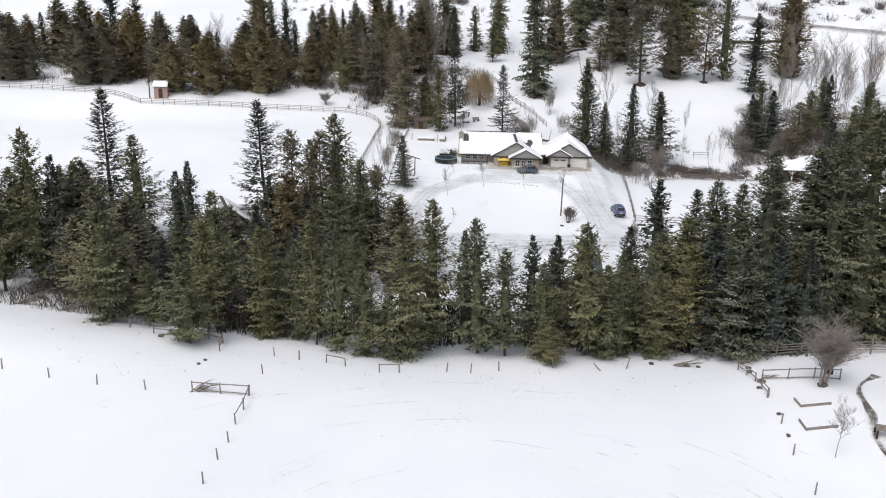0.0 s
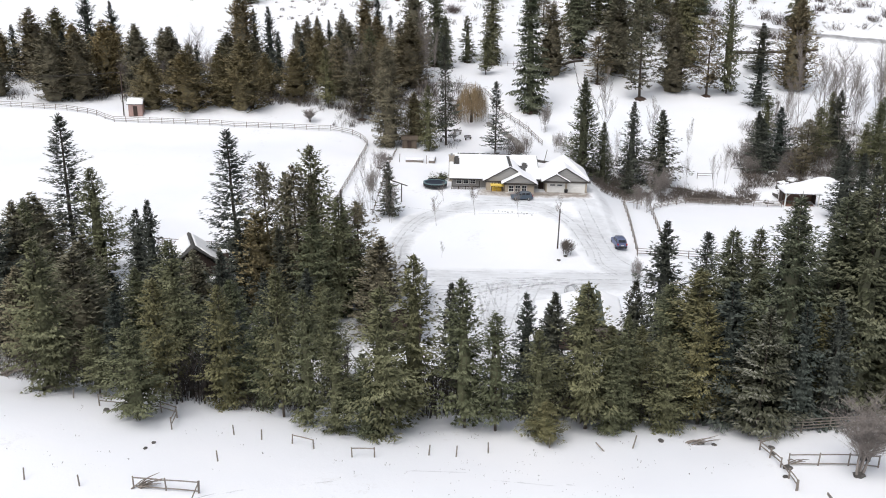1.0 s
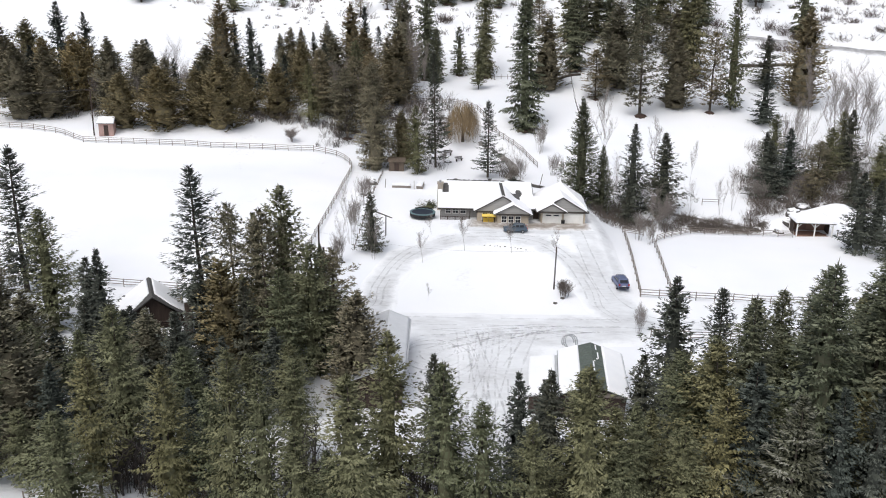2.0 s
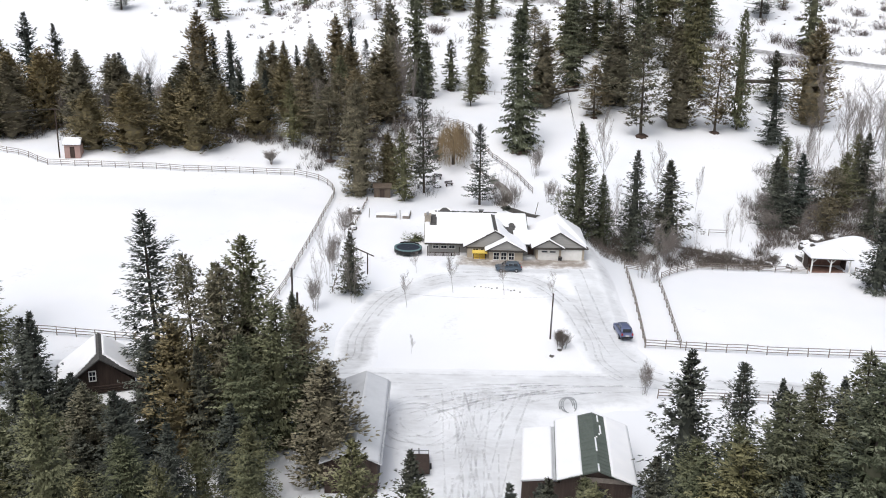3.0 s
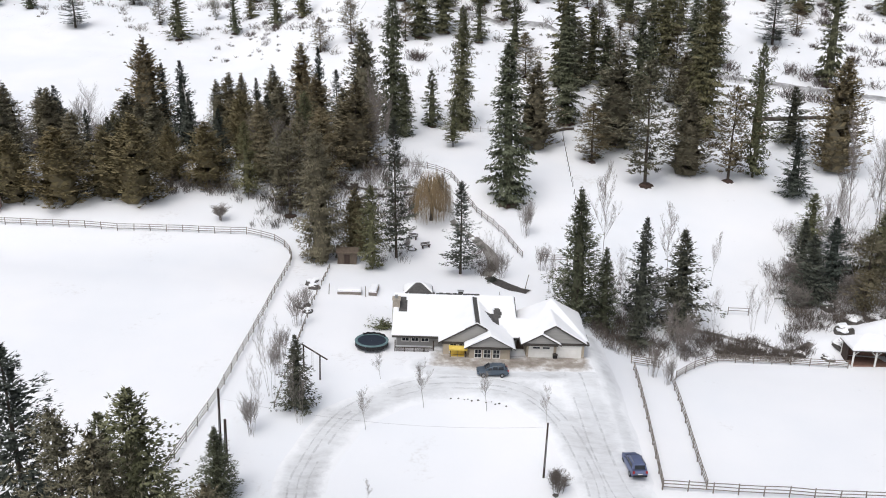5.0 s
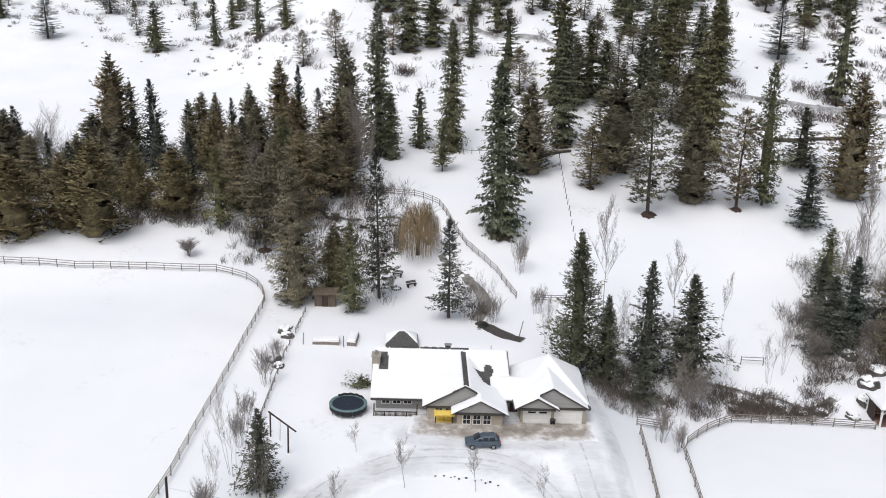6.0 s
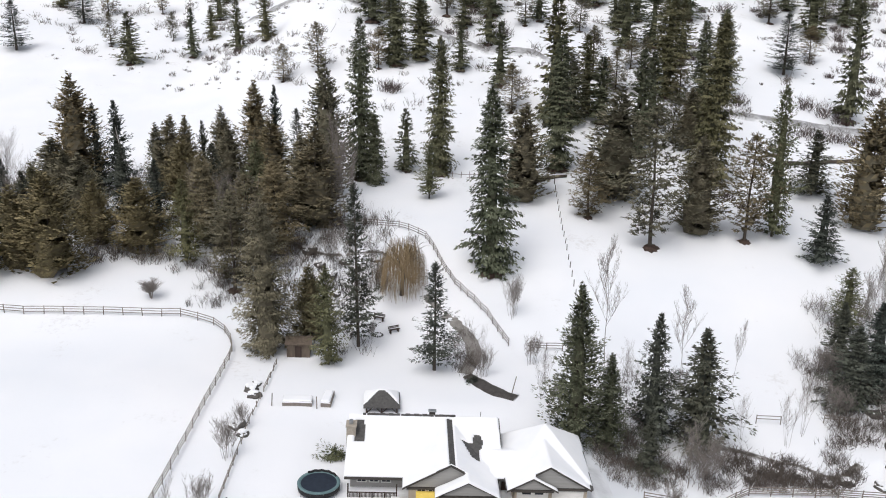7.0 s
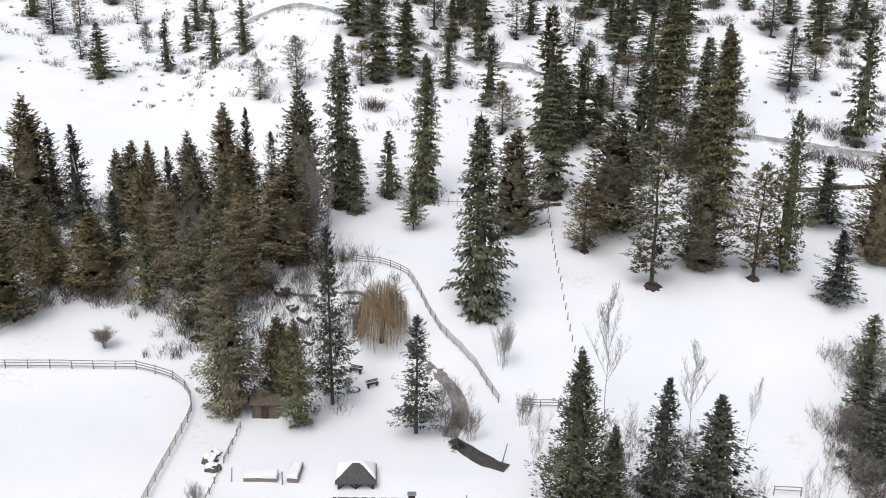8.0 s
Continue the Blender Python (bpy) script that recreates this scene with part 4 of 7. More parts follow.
hip_shelter(5.1, 169.3, 2, 4.0, 3.6, 0.40, 1.15, "garden gazebo with a bare dark front slope and snowy back", "gazebo", lambda p, q: q > 0.12 - 0.9 * max(0.0, abs(p) - 0.25), DARK_WOOD)


# ---- fences ----
def unit(name, bm, mat):
    me = bpy.data.meshes.new(name)
    bm.normal_update()
    bm.to_mesh(me)
    bm.free()
    me.materials.append(mat)
    return me


def post_mesh(mat):
    b = bmesh.new()
    tube(b, (0, 0, -0.35), (0.02, 0.0, 1.0), 0.065, 0.055, 6)
    return unit("post", b, mat)


def rail_mesh(mat):
    b = bmesh.new()
    tube(b, (0, 0, 0), (0.5, 0.012, 0.01), 0.045, 0.05, 6, cap=False)
    tube(b, (0.5, 0.012, 0.01), (1, 0, 0), 0.05, 0.042, 6, cap=False)
    return unit("rail", b, mat)


WOOD_POST, WOOD_RAIL = post_mesh(RAIL), rail_mesh(RAIL)
DARK_POST, DARK_RAIL = post_mesh(DARK_WOOD), rail_mesh(DARK_WOOD)


def walk_line(line, gap):
    """Even steps along a broken line."""
    pts = [Vector(p) for p in line]
    total = sum((b - a).length for a, b in zip(pts, pts[1:]))
    n = max(1, round(total / gap))
    out, want, gone = [], 0.0, 0.0
    for a, b in zip(pts, pts[1:]):
        d = (b - a).length
        while want <= gone + d + 1e-6 and len(out) < n + 1:
            out.append(a.lerp(b, min(1.0, (want - gone) / d)))
            want += total / n
        gone += d
    return out


def fence(name, label, line, gap=2.4, height=1.15, levels=(0.35, 0.68, 1.0), post=None, rail=None, skip=0.0, seed=1):
    """Posts and rails along a line on the ground; skip: the share of rails that have fallen."""
    rng = random.Random(seed)
    root = tagged(new(name), label, "fence")
    pts = [Vector((p.x, p.y, ground_z(p.x, p.y))) for p in walk_line(line, gap)]
    for p in pts:
        o = new("post", post or WOOD_POST)
        o.parent = root
        o.matrix_basis = pose(p.x, p.y, p.z, rng.uniform(-3, 3), rng.uniform(-3, 3), rng.uniform(0, 360)) @ Matrix.Diagonal((1, 1, height * rng.uniform(0.95, 1.06), 1))
    for a, b in zip(pts, pts[1:]):
        for z in levels:
            if rng.random() < skip:
                continue
            p, q = a + Vector((0, 0, z * height * 0.92)), b + Vector((0, 0, z * height * 0.92 + rng.uniform(-0.04, 0.04)))
            d = q - p
            o = new("rail", rail or WOOD_RAIL)
            o.parent = root
            o.matrix_basis = Matrix.Translation(p) @ d.to_track_quat("X", "Z").to_matrix().to_4x4() @ Matrix.Diagonal((d.length, 1, 1, 1))
    return root


fence("pasture_fence", "weathered three-rail wooden fence curving round a snowy pasture",
      [(-112, 193), (-90, 193), (-75.2, 191.6), (-70.6, 190.3), (-65.4, 187.4), (-53.4, 187.1), (-41.5, 187.2), (-28.9, 188.9), (-22, 189.6), (-17.8, 188.6), (-14.9, 186), (-13.7, 181.8),
       (-13.8, 172), (-14.1, 162.5), (-14.7, 152), (-15.6, 141), (-17.2, 134), (-18.6, 127.4)])
fence("pasture_fence", "weathered three-rail wooden fence along the lane", [(-95, 134.5), (-58.2, 130.9), (-50, 130), (-38, 128.3), (-30.3, 127.2), (-18.6, 126.4)])
fence("paddock_fence", "weathered three-rail wooden fence beside the drive", [(31.4, 154.5), (30.2, 143), (28.8, 129.8)], seed=2)
fence("paddock_fence", "weathered three-rail wooden fence of the riding paddock", [(35.4, 152.2), (34.4, 142), (33.1, 130.1)], seed=3)
fence("paddock_fence", "weathered three-rail wooden fence along the lane", [(28.8, 129.7), (40.8, 129.4), (54.3, 128.8), (84, 127.4)], seed=4)
fence("paddock_fence", "weathered three-rail wooden fence at the back of the paddock", [(36.1, 152.7), (39.4, 156.2), (42.8, 158.8), (47.2, 159.0), (51.3, 158.9), (59.3, 158.0)], levels=(0.25, 0.45, 0.68, 0.95), seed=5)
fence("paddock_fence", "weathered three-rail wooden fence beside the horse shelter", [(66.2, 157.6), (69.0, 153.8), (73, 149.6)], seed=8)
fence("paddock_gate", "grey four-bar wooden gate between two fences", [(31.6, 156.6), (34.9, 156.2)], gap=3.3, levels=(0.2, 0.45, 0.7, 0.98), seed=6)
fence("yard_fence", "weathered three-rail fence south of the lane", [(27.6, 118), (36, 118), (50, 117.8), (70, 116)], seed=7)
fence("garden_fence", "weathered pole fence winding up the slope behind the house",
      [(-2.5, 213.6), (1.7, 214.1), (6.6, 213.3), (9.9, 211.2), (11.4, 207), (14.4, 199), (18.4, 192), (20.7, 185.4)], gap=1.7, levels=(0.3, 0.62, 0.95), seed=8)
fence("garden_fence", "short rail fence beside the trees", [(23.4, 184.6), (27.5, 184.3)], gap=2.0, seed=9)
fence("creek_fence", "short grey rail fence by the creek", [(48.2, 171.4), (51.0, 171.2)], gap=2.8, levels=(0.6, 0.95), seed=10)
fence("creek_fence", "short grey rail fence by the creek", [(56.2, 171.6), (59.6, 171.0)], gap=1.7, levels=(0.6, 0.95), seed=11)
fence("hill_fence", "old wire fence of thin posts up the hillside", [(31.2, 195), (31.4, 205), (31.8, 215.4), (32.6, 231)], gap=2.2, height=0.9, levels=(), post=DARK_POST, seed=12)
fence("hill_fence", "thin old rail fence across the slope", [(12, 239.5), (16.5, 239), (21.5, 239.6)], gap=1.6, levels=(0.6,), seed=13)
fence("lane_fence", "low weathered broken rail fence along the garden's edge", [(-9.4, 140), (-8.9, 152), (-8.5, 165), (-7.9, 179)], gap=1.9, height=0.75, levels=(0.45, 0.9), skip=0.3, seed=14)
fence("field_fence", "grey pole fence at the corner of the field", [(-19.8, 63.8), (-17.3, 63.6), (-15.2, 63.4)], levels=(0.95, 0.2), height=0.95, gap=2.3, seed=15)
fence("field_fence", "grey pole fence running down to the field", [(-15.2, 63.4), (-15.1, 60.7), (-15.2, 58.8)], levels=(0.95,), height=0.95, gap=2.4, seed=16)
fence("field_gate", "low grey pole gate standing in the snow", [(-10.2, 71.8), (-8.4, 71.0)], gap=2.0, levels=(0.98,), height=0.85, seed=17)
fence("field_gate", "low grey pole gate standing in the snow", [(-5.3, 69.6), (-3.6, 69.7)], gap=2.0, levels=(0.98,), height=0.85, seed=18)
fence("corner_fence", "leaning pole fence by a young fir", [(-27.2, 77.1), (-22.2, 77.0), (-20.6, 77.2), (-20.1, 73.5)], gap=2.3, levels=(0.95, 0.5), height=1.1, skip=0.15, seed=19)
fence("orchard_fence", "weathered rail fence beside a bare apple tree", [(27.2, 68.4), (28.9, 67.8), (30.8, 67.2), (32.9, 66.7)], gap=1.9, levels=(0.98, 0.15), height=1.0, seed=20)
fence("orchard_fence", "long three-rail fence below the wood", [(28.3, 74.9), (29.7, 74.2), (32.9, 74.3), (36, 74.8), (40.3, 75.4), (60, 76.0)], gap=2.3, height=1.2, levels=(0.3, 0.55, 0.8, 1.0), seed=21)
fence("orchard_fence", "low leaning pole fence along the field", [(26.3, 71.8), (26.6, 68.3), (26.5, 64.8)], gap=1.9, height=0.85, levels=(0.5, 0.9), skip=0.3, seed=22)


def stake(x, y, h, lean, label="thin weathered fence post standing in the snow"):
    ob = tagged(new("fence_post", WOOD_POST), label, "post", "posts in the field")
    ob.matrix_basis = pose(x, y, ground_z(x, y), lean, lean * 0.6, x * 40) @ Matrix.Diagonal((0.95, 0.95, h, 1))


for x, y in [(-36.2, 66.3), (-31.9, 65.3), (-27.7, 64.5), (-23.6, 63.9), (-15.1, 56.2), (-15.3, 53.9), (-15.5, 50.9), (-15.1, 68.2), (-15.1, 73.3), (-12.7, 72.4), (0.5, 70.4), (2.6, 70.3),
             (5.1, 71.1), (10.0, 72.4), (26.4, 64.8), (25.9, 60.2), (25.3, 56), (25.0, 51.2), (-34, 80), (-30, 78.6), (39.2, 74.6)]:
    stake(x, y, 0.92 if x < 30 else 2.1, 4 * math.sin(x * 3))
stake(16.6, 72.6, 1.1, -38, "broken leaning fence post at the field's edge")
stake(14.2, 72.0, 0.9, 50, "broken leaning fence post at the field's edge")


def frame_bed(x, y, w, d, label):
    """A garden bed of boards sunk in the snow: two sides show."""
    root = tagged(new("garden_bed"), label, "garden bed")
    dx, dy = ground_z(x + w, y) - ground_z(x, y), ground_z(x, y + d) - ground_z(x, y)
    root.matrix_world = pose(x, y, ground_z(x, y), math.degrees(math.atan2(dy, d)), -math.degrees(math.atan2(dx, w)), 0)
    for lo, hi in (((0, 0, -0.2), (w, 0.10, 0.20)), ((-0.10, 0, -0.2), (0, d, 0.20))):
        part("board", box(lo, hi, bevel=0.02), RAIL, root)


frame_bed(28.2, 62.3, 2.3, 1.5, "sunken garden bed edged with grey boards, filled with snow")
frame_bed(27.3, 58.8, 2.3, 1.5, "sunken garden bed edged with grey boards, filled with snow")


def raised_bed(x, y, w, d, h, yaw):
    root = tagged(new("raised_bed"), "wooden raised garden bed heaped with snow", "garden bed", "raised beds")
    root.matrix_world = pose(x, y, ground_z(x, y), 0, 0, yaw)
    for k in range(3):
        z = -0.1 + k * (h + 0.1) / 3
        for lo, hi in (((-w / 2, -d / 2, z), (w / 2, -d / 2 + 0.06, z + (h + 0.1) / 3 - 0.01)), ((-w / 2, d / 2 - 0.06, z), (w / 2, d / 2, z + (h + 0.1) / 3 - 0.01)),
                       ((-w / 2, -d / 2 + 0.06, z), (-w / 2 + 0.06, d / 2 - 0.06, z + (h + 0.1) / 3 - 0.01)), ((w / 2 - 0.06, -d / 2 + 0.06, z), (w / 2, d / 2 - 0.06, z + (h + 0.1) / 3 - 0.01))):
            part("board", box(lo, hi), RAIL, root)
    cover("snow_cap", lambda p, q: h - 0.12, -w / 2 - 0.02, w / 2 + 0.02, -d / 2 - 0.02, d / 2 + 0.02, ROOF_SNOW, root, step=0.12, skirt=0.26)


raised_bed(-4.1, 168.9, 3.2, 1.3, 0.55, 1)
raised_bed(-0.9, 169.8, 1.1, 2.8, 0.55, -4)
for x, y in [(-6.8, 168.2), (-1.9, 168.0)]:
    stake(x, y, 1.5, 2, "slim wooden stake beside a raised bed")


# ---- vehicles ----
def loft(sections):
    """A skin over cross sections: each is (y, half width, low, high, shoulder)."""
    bm = bmesh.new()
    rings = []
    for y, w, lo, hi, s in sections:
        rings.append([bm.verts.new(p) for p in ((-w * 0.92, y, lo), (-w, y, lo + 0.18), (-w, y, lo + (hi - lo) * 0.62), (-w * s, y, hi - 0.05), (-w * s * 0.8, y, hi),
                                                (w * s * 0.8, y, hi), (w * s, y, hi - 0.05), (w, y, lo + (hi - lo) * 0.62), (w, y, lo + 0.18), (w * 0.92, y, lo))])
    for a, b in zip(rings, rings[1:]):
        for k in range(10):
            bm.faces.new((a[k], a[(k + 1) % 10], b[(k + 1) % 10], b[k]))
    bm.faces.new(rings[0][::-1])
    bm.faces.new(rings[-1])
    bmesh.ops.recalc_face_normals(bm, faces=bm.faces)
    return bm


def car(x, y, yaw, mat, label, length=4.5, rise=1.0):
    """A compact sport utility car; its nose points along +y before the turn."""
    root = tagged(new("car"), label, "car")
    root.matrix_basis = pose(x, y, ground_z(x, y) + 0.17, 0, 0, yaw)
    k = 1.0
    root.matrix_basis = root.matrix_basis @ Matrix.Scale(length / 4.5, 4)
    part("body", loft([(-2.25 * k, 0.80, 0.32, 0.86, 0.95), (-2.12 * k, 0.88, 0.24, 0.98, 0.95), (-1.2 * k, 0.91, 0.22, 1.02, 0.96), (0.6 * k, 0.91, 0.22, 1.0, 0.96), (1.3 * k, 0.90, 0.22, 0.96, 0.93),
                       (2.0 * k, 0.86, 0.26, 0.86, 0.9), (2.25 * k, 0.74, 0.34, 0.70, 0.9)]), mat, root, smooth=False)
    cab = part("cabin", loft([(-2.0 * k, 0.78, 0.96, 1.10, 0.9), (-1.72 * k, 0.76, 0.96, 1.58 * rise, 0.82), (-0.6 * k, 0.78, 0.96, 1.66 * rise, 0.80), (0.35 * k, 0.78, 0.96, 1.58 * rise, 0.80), (1.12 * k, 0.80, 0.94, 1.05, 0.9)]), mat, root)
    part("rear_window", prism([(-2.02 * k, 1.06), (-1.98 * k, 1.06), (-1.74 * k, 1.48), (-1.80 * k, 1.48)], 0, -0.58, 0.58), GLASS, cab)
    part("windscreen", prism([(0.42 * k, 1.56), (0.46 * k, 1.58), (1.14 * k, 1.08), (1.06 * k, 1.06)], 0, -0.6, 0.6), GLASS, cab)
    for s in (-1, 1):
        for a, b in ((-1.55, -0.75), (-0.68, 0.1), (0.16, 0.72)):
            lo = 1.02
            hi = 1.46 if b < 0.5 else 1.30
            part("side_window", prism([(a * k, lo), (b * k, lo), ((b - 0.08) * k, hi), ((a + 0.05) * k, hi)], 0, s * 0.765 - 0.02, s * 0.765 + 0.02), GLASS, cab)
        part("tail_light", box((s * 0.72 - 0.12, -2.27 * k, 0.70), (s * 0.72 + 0.12, -2.10 * k, 0.98), bevel=0.02), RED_LAMP, root)
        part("headlight", box((s * 0.62 - 0.16, 2.05 * k, 0.62), (s * 0.62 + 0.16, 2.22 * k, 0.76), bevel=0.02), GLASS, root)
        part("mirror", box((s * 1.0 - 0.08, 0.72 * k, 1.0), (s * 1.0 + 0.08, 0.86 * k, 1.14), bevel=0.02), mat, root)
        part("roof_rail", box((s * 0.6 - 0.02, -1.4 * k, 1.62 * rise), (s * 0.6 + 0.02, 0.1 * k, 1.69 * rise)), STEEL, root)
        for wy in (-1.35, 1.38):
            bm = bmesh.new()
            tube(bm, (s * 0.70, wy * k, 0.2), (s * 0.93, wy * k, 0.2), 0.34, 0.34, 18)
            wheel = part("tyre", bm, BLACK, root)
            bm = bmesh.new()
            tube(bm, (s * 0.80, wy * k, 0.2), (s * 0.945, wy * k, 0.2), 0.21, 0.19, 14)
            part("rim", bm, STEEL, wheel)
    part("bumper", box((-0.8, -2.33 * k, 0.32), (0.8, -2.18 * k, 0.52), bevel=0.03), BLACK, root)
    plate = part("number_plate", box((-0.26, -2.30 * k, 0.60), (0.26, -2.255 * k, 0.72)), WHITE, root)
    return root


car(26.6, 132.4, 4, BLUE_CAR, "slate-blue sport utility car parked on the packed-snow drive", 3.9)
car(13.6, 146.6, 93, GREY_CAR, "blue-grey family car parked sideways before the house", 3.45, 0.92)


def flat_trailer(x, y, yaw):
    root = tagged(new("trailer"), "small dark flatbed trailer with low railings in the yard", "trailer")
    root.matrix_world = pose(x, y, ground_z(x, y), 0, 0, yaw)
    part("bed", box((-0.9, -1.6, 0.45), (0.9, 1.6, 0.55)), DARK_WOOD, root)
    for a in (-0.9, 0.86):
        part("side_rail", box((a, -1.6, 0.9), (a + 0.04, 1.6, 0.95)), BLACK, root)
        for b in (-1.6, 0, 1.56):
            part("upright", box((a, b, 0.55), (a + 0.04, b + 0.04, 0.9)), BLACK, root)
        bm = bmesh.new()
        tube(bm, (a * 1.1, -0.1, 0.3), (a * 1.1 + 0.16, -0.1, 0.3), 0.3, 0.3, 14)
        part("tyre", bm, BLACK, root)
    part("end_rail", box((-0.9, 1.56, 0.9), (0.9, 1.6, 0.95)), BLACK, root)
    part("tow_bar", box((-0.05, 1.6, 0.42), (0.05, 2.7, 0.5)), BLACK, root)


flat_trailer(2.6, 103.4, 2)


# ---- garden things ----
def trampoline(x, y, r):
    root = tagged(new("trampoline"), "large round trampoline with a teal pad and dark mat", "trampoline")
    root.matrix_world = pose(x, y, ground_z(x, y) - 0.05)
    h, n = 0.95, 40

    def ring(rows, name, mat, label=""):
        verts, faces = [], []
        for q, z in rows:
            verts += [(q * math.cos(6.28319 * k / n), q * math.sin(6.28319 * k / n), z) for k in range(n)]
        for j in range(len(rows) - 1):
            faces += [(j * n + k, j * n + (k + 1) % n, (j + 1) * n + (k + 1) % n, (j + 1) * n + k) for k in range(n)]
        return tagged(mesh_object(name, verts, faces, mat, root, smooth=True), label)
    ring([(r - 0.34, h - 0.02), (r - 0.3, h + 0.05), (r - 0.04, h + 0.06), (r, h + 0.01), (r - 0.03, h - 0.08), (r - 0.34, h - 0.04)], "safety_pad", TEAL, "teal vinyl safety pad")
    ring([(0.02, h - 0.06), (r * 0.5, h - 0.05), (r - 0.3, h - 0.015)], "jumping_mat", MAT, "taut dark jumping mat")
    ring([(r - 0.06, h - 0.08), (r - 0.03, h - 0.3), (r - 0.06, h - 0.55), (r - 0.09, h - 0.55), (r - 0.09, h - 0.1)], "skirt", BLACK, "sagging black net skirt")
    for k in range(10):
        a = 6.28319 * k / 10
        bm = bmesh.new()
        tube(bm, ((r - 0.08) * math.cos(a), (r - 0.08) * math.sin(a), 0), ((r - 0.08) * math.cos(a), (r - 0.08) * math.sin(a), h), 0.035, 0.035, 6)
        part("leg", bm, STEEL, root)
    bm = bmesh.new()
    for k in range(9):
        a, b = 0.55 + k * 0.19, 0.55 + (k + 1) * 0.19
        q = r - 0.22
        tube(bm, (q * math.cos(a), q * math.sin(a), h + 0.12 + 0.08 * (k % 2)), (q * math.cos(b), q * math.sin(b), h + 0.12 + 0.08 * ((k + 1) % 2)), 0.11, 0.11, 6)
    part("folded_net", bm, BLACK, root, "black safety net folded over the rim")


trampoline(-0.15, 153.2, 2.0)


def swing_frame():
    root = tagged(new("swing_frame"), "dark timber swing frame of two posts and a long beam", "swing frame")
    z = ground_z(-6.3, 146.4)
    for x, y in ((-7.4, 147.8), (-5.3, 145.4)):
        bm = bmesh.new()
        tube(bm, (x, y, z - 0.4), (x, y, z + 2.75), 0.09, 0.08, 7)
        part("post", bm, DARK_WOOD, root)
    bm = bmesh.new()
    tube(bm, (-7.6, 148.05, z + 2.8), (-4.4, 144.35, z + 2.75), 0.09, 0.08, 7)
    part("beam", bm, DARK_WOOD, root)
    for k in (0.3, 0.38):
        bm = bmesh.new()
        p = Vector((-7.4, 147.8, 0)).lerp(Vector((-5.3, 145.4, 0)), k + 0.2)
        tube(bm, (p.x, p.y, z + 0.5), (p.x, p.y, z + 2.75), 0.012, 0.012, 4)
        part("rope", bm, RAIL, root)


swing_frame()


def utility_pole(x, y, h, r=0.11, arm=0.0, label="dark round timber utility pole", lean=0):
    root = tagged(new("utility_pole"), label, "pole")
    root.matrix_world = pose(x, y, ground_z(x, y), lean, -lean)
    bm = bmesh.new()
    tube(bm, (0, 0, -0.5), (0, 0, h), r, r * 0.75, 9)
    part("shaft", bm, DARK_WOOD, root)
    if arm:
        part("cross_arm", box((-arm / 2, -0.06, h - 0.45), (arm / 2, 0.06, h - 0.32)), DARK_WOOD, root)
        for k in (-0.45, 0, 0.45):
            bm = bmesh.new()
            tube(bm, (k * arm, 0, h - 0.32), (k * arm, 0, h - 0.15), 0.05, 0.035, 6)
            part("insulator", bm, GLASS, root)
    else:
        bm = bmesh.new()
        tube(bm, (0, -r, h * 0.72), (0, -r - 0.02, h * 0.2), 0.02, 0.02, 5)
        part("conduit", bm, STEEL, root)
    return root


utility_pole(17.6, 130.6, 5.8)
utility_pole(-13.3, 132.6, 7.2, 0.14)
utility_pole(-12.6, 131.8, 4.6, 0.17)
utility_pole(-63.8, 189.9, 9.0, 0.13, 1.8, "tall timber utility pole with a cross-arm by the shed")
utility_pole(-74.5, 206, 9.5, 0.13, 1.8, "tall timber utility pole with a cross-arm in the wood")


def wire(a, b, sag, r=0.018):
    bm = bmesh.new()
    last = Vector(a)
    for k in range(1, 15):
        u = k / 14
        p = Vector(a).lerp(Vector(b), u) - Vector((0, 0, sag * 4 * u * (1 - u)))
        tube(bm, last, p, r, r, 4, cap=False)
        last = p
    tagged(part("overhead_wire", bm, BLACK), "thin black overhead wire hung between poles", "wire")


top = ground_z(-63.8, 189.9) + 8.8
for k in (-0.8, 0.0, 0.8):
    wire((-63.8 + k, 189.9, top), (-50 + k, 200, top - 6.5), 0.3)
    wire((-63.8, 189.9 + 0.2 * k, top), (-112, 186 + k, top - 1 + 0.5 * k), 1.0)
wire((17.6, 130.6, 2.6), (-13.3, 132.6, 3.6), 1.1, 0.007)


